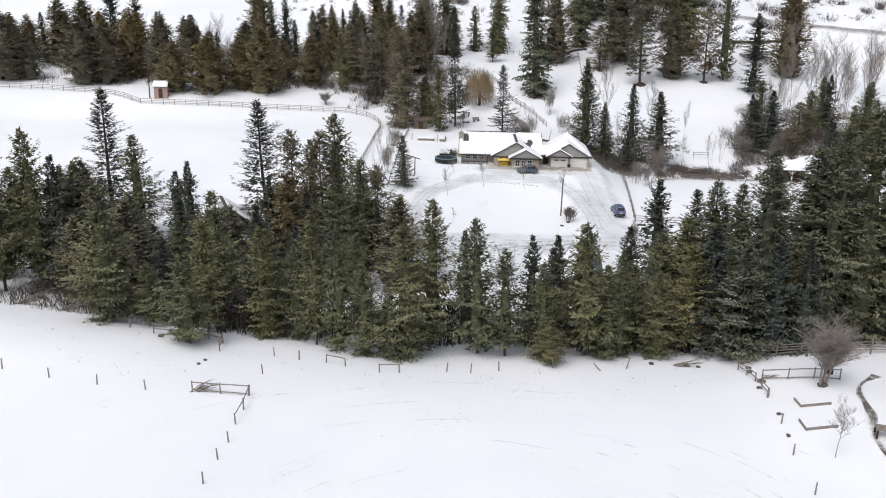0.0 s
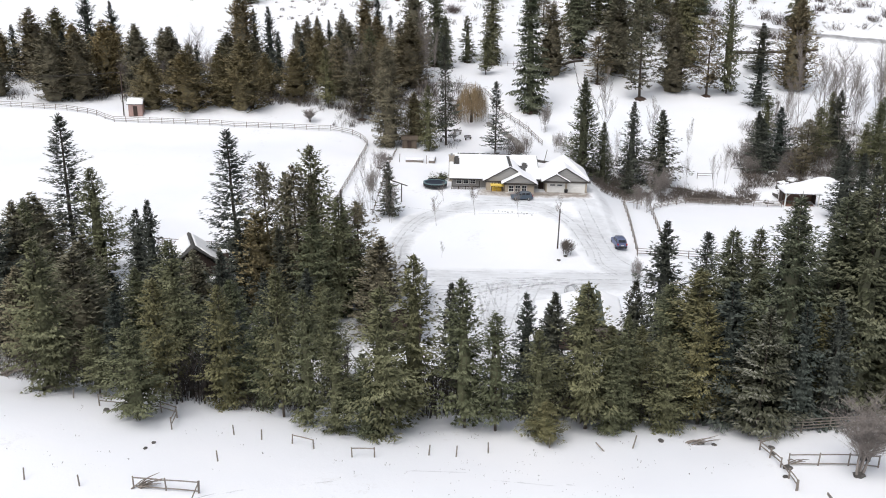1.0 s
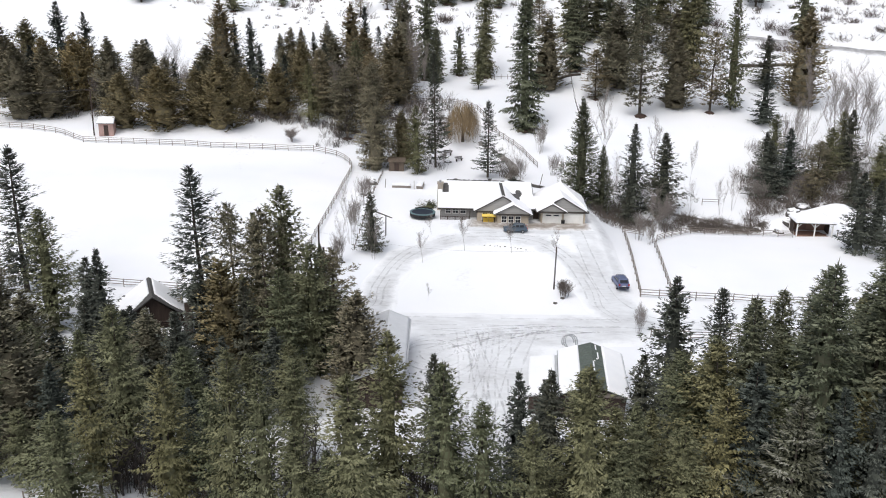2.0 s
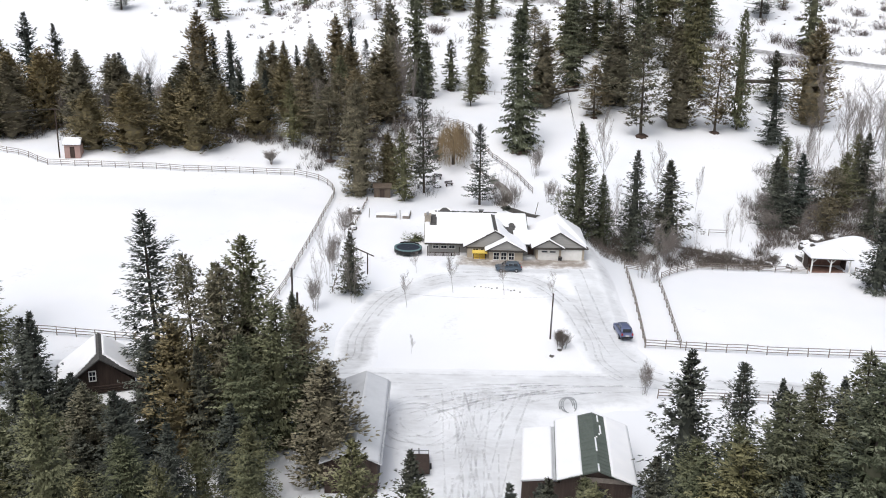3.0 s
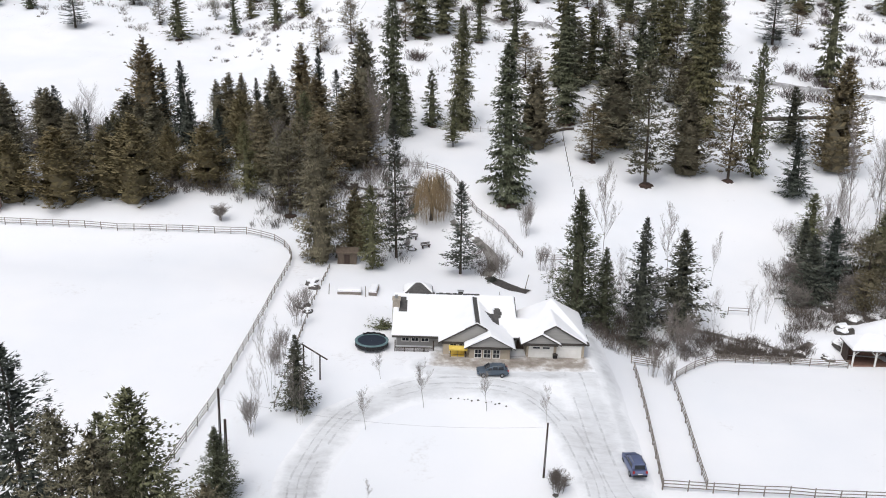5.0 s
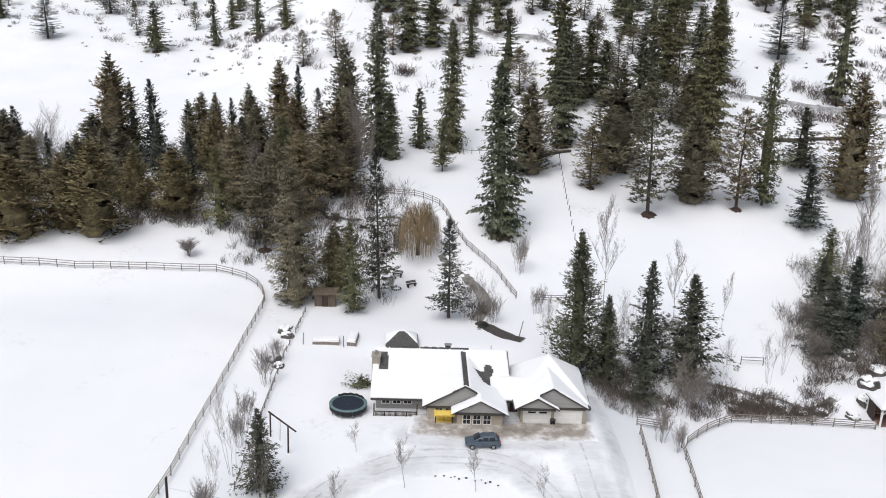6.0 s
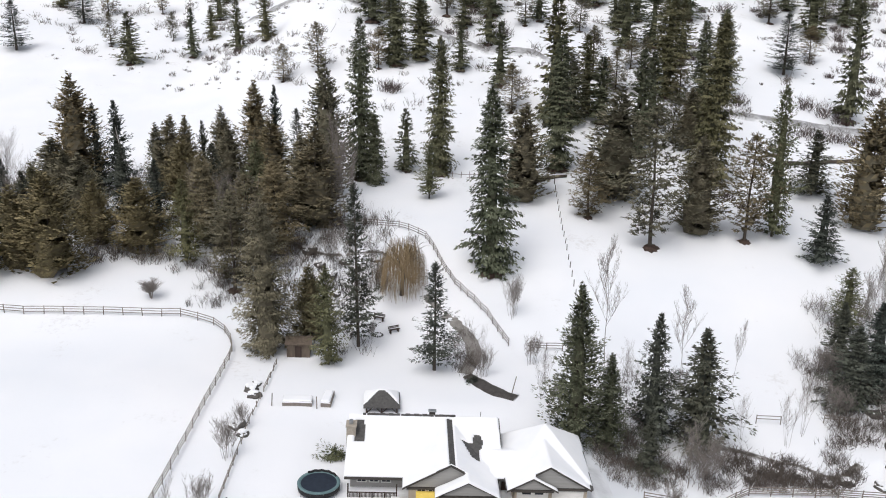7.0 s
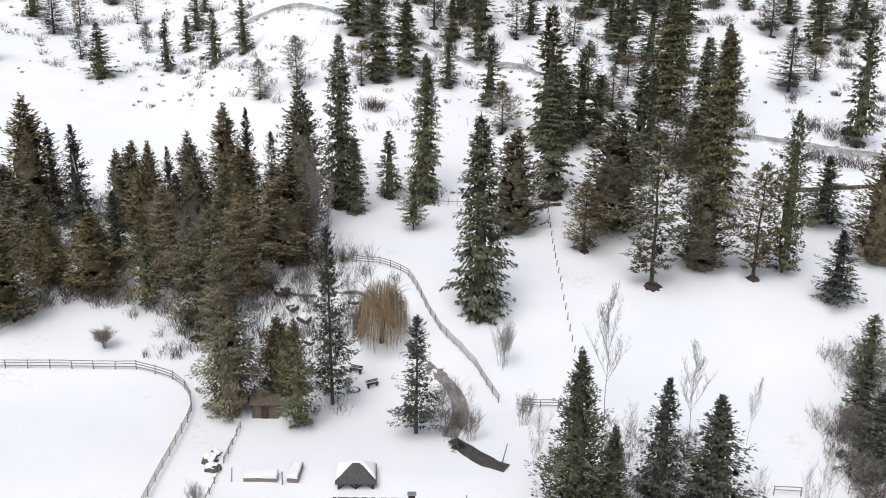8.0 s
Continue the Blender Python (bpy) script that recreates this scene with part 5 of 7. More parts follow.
def yellow_swing():
    root = tagged(new("porch_swing"), "bright yellow canopy swing seat with a brown wooden frame", "swing seat")
    root.matrix_world = pose(9.9, 151.05, -0.42) @ Matrix.Diagonal((0.84, 0.84, 0.95, 1))
    for s in (-1, 1):
        for y in (-0.45, 0.45):
            part("leg", box((s * 1.05 - 0.05, y - 0.05, 0), (s * 1.05 + 0.05, y + 0.05, 1.75)), DARK_WOOD, root)
        part("side_beam", box((s * 1.05 - 0.05, -0.4, 0.5), (s * 1.05 + 0.05, 0.4, 0.6)), DARK_WOOD, root)
    part("canopy", prism([(-0.7, 1.72), (0, 1.88), (0.7, 1.72), (0.7, 1.80), (0, 1.96), (-0.7, 1.80)], 0, -1.25, 1.25), YELLOW, root, "yellow fabric canopy")
    part("valance", box((-1.25, -0.74, 1.62), (1.25, -0.70, 1.78)), YELLOW, root)
    for k in range(2):
        part("cushion", box((-0.95 + k * 0.97, -0.3, 0.55), (-0.02 + k * 0.97, 0.35, 0.70), bevel=0.05), YELLOW, root, "plump yellow cushion")
        part("back_cushion", box((-0.95 + k * 0.97, 0.3, 0.7), (-0.02 + k * 0.97, 0.44, 1.25), bevel=0.05), YELLOW, root)
    part("seat_frame", box((-1.0, -0.35, 0.44), (1.0, 0.42, 0.54)), DARK_WOOD, root)
    part("seat_front", box((-1.0, -0.40, 0.1), (1.0, -0.36, 0.44)), RAIL, root)


yellow_swing()


def bin_can(x, y):
    root = tagged(new("rubbish_bin"), "dark wheeled rubbish bin between the garage doors", "bin")
    root.matrix_world = pose(x, y, -0.33)
    bm = bmesh.new()
    v = add_box(bm, (-0.26, -0.28, 0.08), (0.26, 0.28, 0.95))
    for w in v:
        if w.co.z < 0.5:
            w.co.x *= 0.8
            w.co.y *= 0.8
    part("body", bm, BLACK, root)
    part("lid", box((-0.29, -0.32, 0.95), (0.29, 0.30, 1.03), bevel=0.02), TRIM, root)
    for s in (-1, 1):
        bm = bmesh.new()
        tube(bm, (s * 0.24, 0.22, 0.1), (s * 0.30, 0.22, 0.1), 0.1, 0.1, 10)
        part("wheel", bm, BLACK, root)


bin_can(21.2, 151.3)


def fire_ring(x, y):
    root = tagged(new("fire_ring"), "dark ring of stones round a fireplace in the snow", "fire ring")
    for k in range(12):
        a = 6.28319 * k / 12
        bm = bmesh.new()
        bmesh.ops.create_icosphere(bm, subdivisions=1, radius=0.16)
        for v in bm.verts:
            v.co *= 0.85 + 0.3 * noise.noise(v.co * 5 + Vector((k, 0, 0)))
        bmesh.ops.translate(bm, verts=bm.verts, vec=(x + 0.62 * math.cos(a), y + 0.62 * math.sin(a), ground_z(x, y) + 0.08))
        part("stone", bm, ROCK, root)


fire_ring(3.9, 187.4)


def garden_bench(x, y, yaw):
    root = tagged(new("garden_bench"), "dark low garden bench partly under snow", "bench")
    root.matrix_world = pose(x, y, ground_z(x, y), 0, 0, yaw)
    for s in (-0.6, 0.5):
        part("leg", box((s, -0.2, -0.1), (s + 0.1, 0.2, 0.42)), DARK_WOOD, root)
    for k in range(3):
        part("slat", box((-0.8, -0.22 + k * 0.15, 0.42), (0.8, -0.10 + k * 0.15, 0.47)), DARK_WOOD, root)
    for k in range(2):
        part("back_slat", box((-0.8, 0.24, 0.55 + k * 0.18), (0.8, 0.28, 0.68 + k * 0.18)), DARK_WOOD, root)


garden_bench(6.0, 188.2, 30)
garden_bench(3.9, 190.6, -20)


def stone(x, y, s, name="rock", label="dark rock showing through the snow", cat="rock"):
    bm = bmesh.new()
    bmesh.ops.create_icosphere(bm, subdivisions=2, radius=s)
    for v in bm.verts:
        v.co = v.co * (0.8 + 0.5 * noise.noise(v.co * (1.3 / s) + Vector((x, y, 0))))
        v.co.z *= 0.6
    ob = tagged(part(name, bm, ROCK), label, cat, "rocks in the snow")
    ob.location = (x, y, ground_z(x, y) + 0.05)


for k in range(13):
    stone(7.9 + k * 0.58 + 0.2 * math.sin(k * 5), 142.3 - 0.012 * k * k * 0.58 + 0.15 * math.sin(k * 3), 0.08 + 0.07 * abs(math.sin(k * 7)))


def bale_feeder(x, y):
    root = tagged(new("bale_feeder"), "round dark bale feeder tipped against the barn", "feeder")
    root.matrix_world = pose(x, y, ground_z(x, y) + 0.5, 62, 0, 25)
    for z in (-0.4, 0.0, 0.4):
        bm = bmesh.new()
        for k in range(20):
            a, b = 6.28319 * k / 20, 6.28319 * (k + 1) / 20
            tube(bm, (0.8 * math.cos(a), 0.8 * math.sin(a), z), (0.8 * math.cos(b), 0.8 * math.sin(b), z), 0.05, 0.05, 5, cap=False)
        part("hoop", bm, STEEL, root)
    for k in range(10):
        a = 6.28319 * k / 10
        bm = bmesh.new()
        tube(bm, (0.8 * math.cos(a), 0.8 * math.sin(a), -0.4), (0.8 * math.cos(a), 0.8 * math.sin(a), 0.4), 0.035, 0.035, 5)
        part("bar", bm, STEEL, root)


bale_feeder(17.6, 115.0)


def log(x0, y0, x1, y1, r, label):
    bm, n, rings = bmesh.new(), 8, []
    for k in range(n + 1):
        a = k / n
        p = Vector((x0 + (x1 - x0) * a, y0 + (y1 - y0) * a, 0))
        p.z = ground_z(p.x, p.y) + r * 0.7
        w = r * (1.1 - 0.4 * a) * (1 + 0.1 * math.sin(k * 2.7))
        side = Vector((y0 - y1, x1 - x0, 0)).normalized()
        rings.append([bm.verts.new(p + side * (w * math.cos(0.7854 * j)) + Vector((0, 0, w * math.sin(0.7854 * j)))) for j in range(8)])
    for u, v in zip(rings, rings[1:]):
        for j in range(8):
            bm.faces.new((u[j], u[(j + 1) % 8], v[(j + 1) % 8], v[j]))
    bm.faces.new(rings[0])
    bm.faces.new(rings[-1])
    bmesh.ops.recalc_face_normals(bm, faces=bm.faces)
    tagged(part("fallen_log", bm, BARK), label, "log")


log(74, 239.2, 96, 242.6, 0.42, "long dark fallen log across the slope")
log(55.5, 233.5, 63, 235, 0.3, "dark fallen log between the hillside firs")
log(28.5, 232.3, 35, 233.0, 0.35, "dark fallen log between the hillside firs")

def lump(s, seed, flat=0.7, rough=0.35):
    """A rough rounded lump, for rocks and the snow on them."""
    bm = bmesh.new()
    bmesh.ops.create_icosphere(bm, subdivisions=3, radius=s)
    for v in bm.verts:
        v.co *= 1 + rough * noise.noise(v.co * (1.6 / s) + Vector((seed, 0, 0)))
        v.co.z *= flat
    return bm


def capped_rock(x, y, s, seed):
    root = tagged(new("snowy_rock"), "dark rock under a thick cap of snow", "rock", "snow-capped rocks")
    root.matrix_world = pose(x, y, ground_z(x, y), 0, 0, seed * 50)
    part("stone", lump(s, seed), ROCK, root)
    bm = lump(s * 0.8, seed + 0.3, 0.5, 0.6)
    bmesh.ops.translate(bm, verts=bm.verts, vec=(0.12 * s, -0.1 * s, 0.42 * s))
    part("snow_cap", bm, ROOF_SNOW, root)


for x, y, s, seed in [(-9.6, 171.8, 0.9, 3), (-9.0, 170.4, 0.8, 4), (-9.6, 163.8, 0.95, 5), (-8.8, 162.2, 0.7, 6), (-9.4, 173.4, 0.6, 8), (54.5, 161.5, 0.8, 9), (47.2, 163.0, 0.7, 10), (60.5, 163.2, 1.1, 11), (44.3, 162.0, 0.6, 14), (49.8, 162.6, 0.65, 15), (52.3, 161.2, 0.6, 16), (65.2, 169.5, 1.3, 17), (63.0, 173.5, 1.1, 18), (68.5, 170.5, 1.2, 19), (-5.2, 203.2, 0.9, 20), (-3.4, 200.6, 1.0, 21), (-1.6, 203.8, 0.8, 22), (-4.6, 197.4, 0.9, 23), (0.6, 202.4, 0.8, 24), (-7.0, 206.4, 1.1, 25), (-2.2, 196.0, 0.7, 26), (2.8, 204.6, 0.7, 27), (-6.4, 199.6, 0.8, 28), (62.5, 166.5, 1.4, 12), (58.0, 160.8, 0.9, 13)]:
    capped_rock(x, y, s, seed)


def branch_pile(x, y, seed, count, length):
    """Broken branches leaning on one another."""
    rng = random.Random(seed)
    root = tagged(new("branch_pile"), "heap of broken grey branches dusted with snow", "branches")
    root.matrix_world = pose(x, y, ground_z(x, y))
    for _ in range(count):
        bm, a, l = bmesh.new(), rng.uniform(-0.6, 0.6), length * rng.uniform(0.4, 1.0)
        p = Vector((rng.uniform(-0.6, 0.6), rng.uniform(-0.3, 0.3), 0.02))
        q = p + Vector((math.cos(a) * l, math.sin(a) * l * 0.5, l * rng.uniform(0.1, 0.6)))
        m = p.lerp(q, 0.5) + Vector((0, 0, 0.12))
        tube(bm, p, m, 0.05, 0.04, 5, cap=False)
        tube(bm, m, q, 0.04, 0.015, 5)
        part("branch", bm, RAIL, root)


stone(31.1, 65.6, 0.5, "bare_patch", "dark bare soil at the foot of a tree", "soil")
branch_pile(-19.4, 63.9, 2, 11, 1.7)
branch_pile(-38.6, 83.4, 3, 14, 2.6)
branch_pile(-43.5, 85.0, 4, 16, 3.0)
branch_pile(-33.0, 80.2, 5, 10, 2.0)
branch_pile(27.0, 73.4, 6, 10, 1.4)
branch_pile(27.5, 68.9, 7, 8, 1.2)
branch_pile(21.5, 73.6, 8, 9, 2.2)
for x, y, s in [(27.2, 71.8, 0.35), (26.9, 70.6, 0.28), (27.0, 68.0, 0.42), (26.4, 66.8, 0.25), (-20.6, 70.6, 0.2), (-20.9, 69.6, 0.2), (-26.2, 76.0, 0.35), (-24.6, 75.6, 0.3), (22.4, 73.8, 0.3), (23.3, 73.5, 0.25), (19.2, 74.0, 0.3), (26.2, 61.6, 0.25), (25.8, 58.4, 0.22)]:
    stone(x, y, s)


def hanging_panel():
    root = tagged(new("black_panel"), "black square panel hung on a rail fence", "panel")
    root.matrix_world = pose(32.0, 66.95, ground_z(32.0, 66.95), 0, 0, -12)
    part("board", box((-0.36, -0.05, 0.42), (0.36, 0.0, 0.96), bevel=0.02), BLACK, root)
    for x in (-0.25, 0.25):
        part("hook", box((x - 0.03, -0.06, 0.9), (x + 0.03, 0.08, 1.02)), STEEL, root)


hanging_panel()


def timber_stand(x, y):
    """A low plank stand with one tall corner post."""
    root = tagged(new("plank_stand"), "weathered grey plank stand beside a muddy track", "stand")
    root.matrix_world = pose(x, y, ground_z(x, y), 0, 0, -14)
    for k in range(4):
        part("plank", box((-0.9, -0.5 + k * 0.25, 0.62), (1.3, -0.27 + k * 0.25, 0.68), bevel=0.01), RAIL, root)
    for px, py, h in ((-0.8, -0.45, 0.62), (1.2, -0.45, 0.62), (-0.8, 0.4, 0.62), (0.4, 0.55, 1.7)):
        part("post", box((px - 0.06, py - 0.06, -0.2), (px + 0.06, py + 0.06, h), bevel=0.01), DARK_WOOD, root)


timber_stand(32.4, 57.2)

# ---- water and bare earth ----
ribbon("creek", [(10.2, 196.4), (12.4, 192.6), (14.4, 189.8), (15.9, 186.8), (16.3, 183.8), (15.4, 180.4), (14.6, 178)], [1.3, 1.6, 2.2, 2.6, 2.6, 2.3], CREEK_BED, 0.06, label="narrow dark creek bed winding through the snow", category="creek", cross=5, wobble=0.5)
ribbon("creek_bank", [(15.0, 177.4), (16.8, 175.0), (18.4, 173.0), (20.3, 171.8)], [2.2, 2.9, 3.2, 2.4], BANK, 0.16, label="dark bare earth bank behind the house", category="bank", cross=5, wobble=0.5)
ribbon("creek", [(34, 172), (38, 169), (41.9, 167.4), (45.1, 166.3), (48.1, 165), (50.7, 164.2), (53.5, 162.2), (57, 164.0)], 1.5, EARTH, 0.10, label="dark creek running under bushes past the paddock", category="creek", cross=5, wobble=0.7)
ribbon("creek", [(-20, 216), (-14, 214), (-8.6, 207.3), (-2.4, 205.5), (3.7, 206), (8.5, 199.5)], 1.1, EARTH, 0.08, label="dark creek bed among the trees", category="creek", cross=5, wobble=0.7)
ribbon("dirt_track", [(36.5, 68), (34.0, 65.2), (33.0, 62), (32.2, 58.9), (31.4, 56), (31.8, 52.4), (33, 47)], 0.95, EARTH, 0.06, label="dark muddy track with snow patches at the garden's edge", category="track", cross=7, wobble=0.9)
stake(19.9, 172.9, 2.2, 10, "dark leaning post at the end of a bank")


# ---- bare trees and bushes ----
def branching(seed, h, spread, levels=4, first=0.3, kids=4, up=0.6, r0=0.09, thin=0.55, stems=1, base=0.0):
    """Verts and faces of a leafless tree: limbs that fork down to twigs."""
    rng = random.Random(seed)
    verts, faces = [], []

    def limb(p, q, ra, rb, sides):
        d = (q - p)
        t = d.to_track_quat("Z", "Y")
        n = len(verts)
        for c, r in ((p, ra), (q, rb)):
            verts.extend(tuple(c + t @ Vector((r * math.cos(6.28319 * k / sides), r * math.sin(6.28319 * k / sides), 0))) for k in range(sides))
        faces.extend((n + k, n + (k + 1) % sides, n + sides + (k + 1) % sides, n + sides + k) for k in range(sides))

    def grow(p, d, length, r, level):
        m = 6 if level == 0 else 3 if level == 1 else 2
        for k in range(m):
            e = (d + Vector((rng.uniform(-1, 1), rng.uniform(-1, 1), rng.uniform(-0.4, 0.9) * up)) * 0.08).normalized()
            q = p + e * (length / m)
            if level < 2:
                limb(p, q, r * (1 - 0.7 * k / m), r * (1 - 0.7 * (k + 1) / m), 5 if level == 0 else 3)
            else:
                side = e.cross(Vector((rng.uniform(-1, 1), rng.uniform(-1, 1), 0.2))).normalized() * r * 0.8
                n = len(verts)
                verts.extend((tuple(p - side), tuple(p + side), tuple(q + side * 0.3)))
                faces.append((n, n + 1, n + 2))
            if level < levels - 1 and (k > 1 or level > 0):
                for _ in range(max(2, kids - 1 if level != 1 else kids)):
                    a = rng.uniform(0, 6.2832)
                    side = Vector((math.cos(a), math.sin(a), 0)) * spread
                    f = (e * rng.uniform(0.4, 0.9) + side + Vector((0, 0, up * 0.5))).normalized()
                    grow(p.lerp(q, rng.uniform(0.2, 1)), f, length * thin * rng.uniform(0.6, 1.1) * (1.15 - 0.1 * k), max(0.012, r * 0.45), level + 1)
            p, d = q, e

    for s in range(stems):
        a = rng.uniform(0, 6.2832)
        off = Vector((math.cos(a), math.sin(a), 0)) * base * rng.random()
        d = (Vector((0, 0, 1)) + off.normalized() * (0.04 + 0.20 * rng.random()) if stems > 1 else Vector((0, 0, 1))).normalized()
        grow(off + Vector((0, 0, -0.2)), d, h * rng.uniform(0.75, 1.0) if stems > 1 else h * 0.92, r0, 0)
    return verts, faces


# the trees of this valley lean a little to the west
LEAN = Matrix.Rotation(radians(-2.1), 4, "Y")


def bare_kind(name, label, cat, mat, size, **kw):
    root = tagged(new(name), label, cat)
    v, f = branching(h=size, **kw)
    ob = mesh_object("bare_crown", v, f, mat, root)
    root["size"] = size
    return root


BARE = {
    "apple": [bare_kind("bare_apple_tree", "bare spreading grey-brown apple tree in snow", "tree", TWIG, 5.0, seed=31, spread=0.85, levels=4, kids=5, r0=0.10, thin=0.55, up=0.7, stems=4, base=0.25)],
    "slim": [bare_kind("bare_tree", "tall slender leafless tree with grey fine branches", "tree", TWIG, 12.0, seed=s, spread=0.46, levels=5, kids=4, r0=0.044, thin=0.38, up=1.2) for s in (32, 33)],
    "young": [bare_kind("bare_young_tree", "small leafless young tree in the snowy yard", "tree", TWIG, 4.0, seed=s, spread=0.75, levels=5, kids=3, r0=0.030, thin=0.50, up=0.9) for s in (34, 35)],
    "bush": [bare_kind("round_bush", "dense round leafless brown bush on the oval lawn", "shrub", BRUSH, 2.0, seed=43, spread=0.9, levels=4, kids=3, r0=0.02, thin=0.5, up=0.7, stems=20, base=0.6)],
    "shrub": [bare_kind("bare_shrub", "leafless many-stemmed grey-brown shrub", "shrub", TWIG, 3.2, seed=s, spread=0.62, levels=4, kids=2, r0=0.016, thin=0.5, up=1.0, stems=12, base=0.6) for s in (36, 37)],
    "vase": [bare_kind("bare_poplar_tree", "broad leafless poplar with pale grey rising limbs", "tree", TWIG, 11.0, seed=s, spread=0.62, levels=4, kids=4, r0=0.045, thin=0.42, up=1.1, stems=5, base=0.35) for s in (40, 41)],
    "clump": [bare_kind("bare_tree_clump", "clump of tall upright leafless stems", "tree", TWIG, 8.0, seed=s, spread=0.55, levels=4, kids=3, r0=0.022, thin=0.40, up=1.0, stems=4, base=0.7) for s in (38, 39)],
}


def bare(kind, x, y, h, wide=1.0, group="bare trees"):
    rng = random.Random(round(x * 77 + y * 13))
    root = BARE[kind][rng.randrange(len(BARE[kind]))]
    s = h / root["size"]
    ob = copy_thing(root, pose(x, y, ground_z(x, y)) @ LEAN @ pose(0, 0, 0, 0, 0, rng.uniform(0, 360)) @ Matrix.Diagonal((s * wide, s * wide, s, 1)))
    ob["group"] = group


for kind, x, y, h, w in [("apple", 31.1, 65.8, 4.9, 1.25), ("young", 27.9, 55.2, 4.2, 1.0), ("young", 1.3, 145.3, 2.6, 1.0), ("young", 6.1, 140.6, 5.0, 0.8), ("young", 0.3, 136.8, 4.4, 0.8),
                         ("young", 12.7, 140.3, 4.4, 0.8), ("young", 18.8, 138.4, 3.8, 0.7), ("young", 1.2, 126.4, 2.1, 0.7), ("slim", 32.6, 182.4, 14.6, 1.0), ("slim", 41.2, 179, 11.2, 1.0),
                         ("slim", 47.8, 178.7, 7.5, 0.8), ("slim", 74.9, 195.7, 18.0, 1.0), ("slim", 78, 193, 15.0, 1.0), ("slim", -2.7, 217, 15.0, 1.0), ("slim", -1.4, 213, 12.0, 0.9), ("vase", -3.2, 214, 13.0, 0.9), ("vase", -50.2, 209, 9.0, 1.0), ("vase", -48.6, 207, 7.5, 0.9), ("vase", -57.5, 222, 10.5, 1.1), ("vase", -72.5, 211, 8.5, 1.2), ("vase", -68.5, 206, 7.5, 1.1), ("vase", -61.0, 206, 7.5, 1.0), ("vase", -24.5, 212, 9.5, 1.0), ("vase", 82, 199, 14.0, 1.0), ("vase", 88, 203, 14.0, 1.1), ("vase", 93.5, 199, 13.0, 1.0), ("vase", 97, 206, 14.0, 1.1), ("vase", 86, 193, 12.0, 1.0), ("vase", -19.8, 211, 9.0, 1.0), ("slim", -16.5, 204.5, 11.5, 1.0), ("slim", -19.0, 206, 10.5, 1.0), ("slim", -13.8, 203.6, 11.0, 1.0)]:
    bare(kind, x, y, h, w)
for kind, x, y, h, w in [("clump", -9.9, 141.8, 9.0, 0.8), ("clump", -6.4, 137.6, 7.2, 0.8), ("shrub", -10.9, 136.1, 3.9, 0.9), ("shrub", -9.6, 158, 4.1, 0.9), ("shrub", 21.6, 191.9, 5.0, 0.8),
                         ("apple", -26.6, 193.2, 2.3, 1.6), ("clump", 16.4, 178.6, 6.5, 0.7), ("shrub", 16.9, 177.4, 3.6, 0.9), ("shrub", 24.9, 170.5, 3.2, 1.0), ("clump", 23.2, 171.8, 5.0, 0.9), ("clump", -0.6, 199, 6.5, 1.0), ("clump", -3.5, 201, 7.0, 1.0), ("clump", 14.0, 181.5, 5.5, 0.8), ("clump", 37.2, 160.2, 7.0, 1.4), ("clump", 39.2, 161.5, 7.0, 1.5), ("shrub", 38.4, 160.4, 4.6, 1.3),
                         ("shrub", 33.4, 153.4, 3.6, 0.9), ("shrub", 34.6, 151.2, 3.0, 0.8), ("clump", 50.4, 167.5, 6.5, 0.9), ("clump", 52.8, 169.5, 7.0, 0.9), ("clump", 45.5, 168.5, 5.5, 0.9)]:
    bare(kind, x, y, h, w, "bare bushes")
for kind, x, y, h, w in [("shrub", -10.4, 150, 3.2, 0.9), ("shrub", -9.8, 146, 3.4, 0.8), ("clump", -11.2, 139.5, 5.5, 0.8), ("shrub", -9.0, 163.5, 2.6, 0.9), ("shrub", 23.0, 181, 3.5, 0.9), ("clump", 24.2, 176, 5.0, 0.9),
                         ("clump", 31.0, 171, 6.0, 1.0), ("clump", 36.5, 173.5, 6.5, 1.0), ("shrub", 26.2, 118.5, 3.4, 0.8), ("slim", 70, 190, 12, 1.0), ("slim", 66.5, 186, 10, 1.0), ("clump", 57, 172, 5.0, 1.1),
                         ("clump", 63, 170, 5.0, 1.2), ("clump", 68.5, 186.5, 11.0, 0.9), ("clump", 72, 190, 12.0, 0.9), ("clump", 76, 187, 9.0, 1.0), ("clump", 80, 184, 9.0, 1.1), ("clump", 71, 181.5, 8.0, 1.1), ("slim", 81, 190, 14, 1.0), ("clump", 34.2, 176, 7.0, 0.9), ("shrub", 60.5, 179.5, 4.0, 1.3), ("shrub", 58.8, 172.5, 3.5, 1.4), ("shrub", 67, 175, 4.0, 1.4), ("shrub", 3.0, 186.5, 2.2, 0.9), ("clump", 28.0, 166.0, 5.0, 1.0)]:
    bare(kind, x, y, h, w, "bare bushes")
# a round bush and a stump on the oval lawn
bare("bush", 18.6, 128.7, 2.0, 1.15, "bare bushes")
stone(17.3, 126.5, 0.34, "tree_stump", "small dark stump with a cap of snow", "stump")
stone(18.4, 128.0, 0.35, "rock", "dark rock under a round bush")


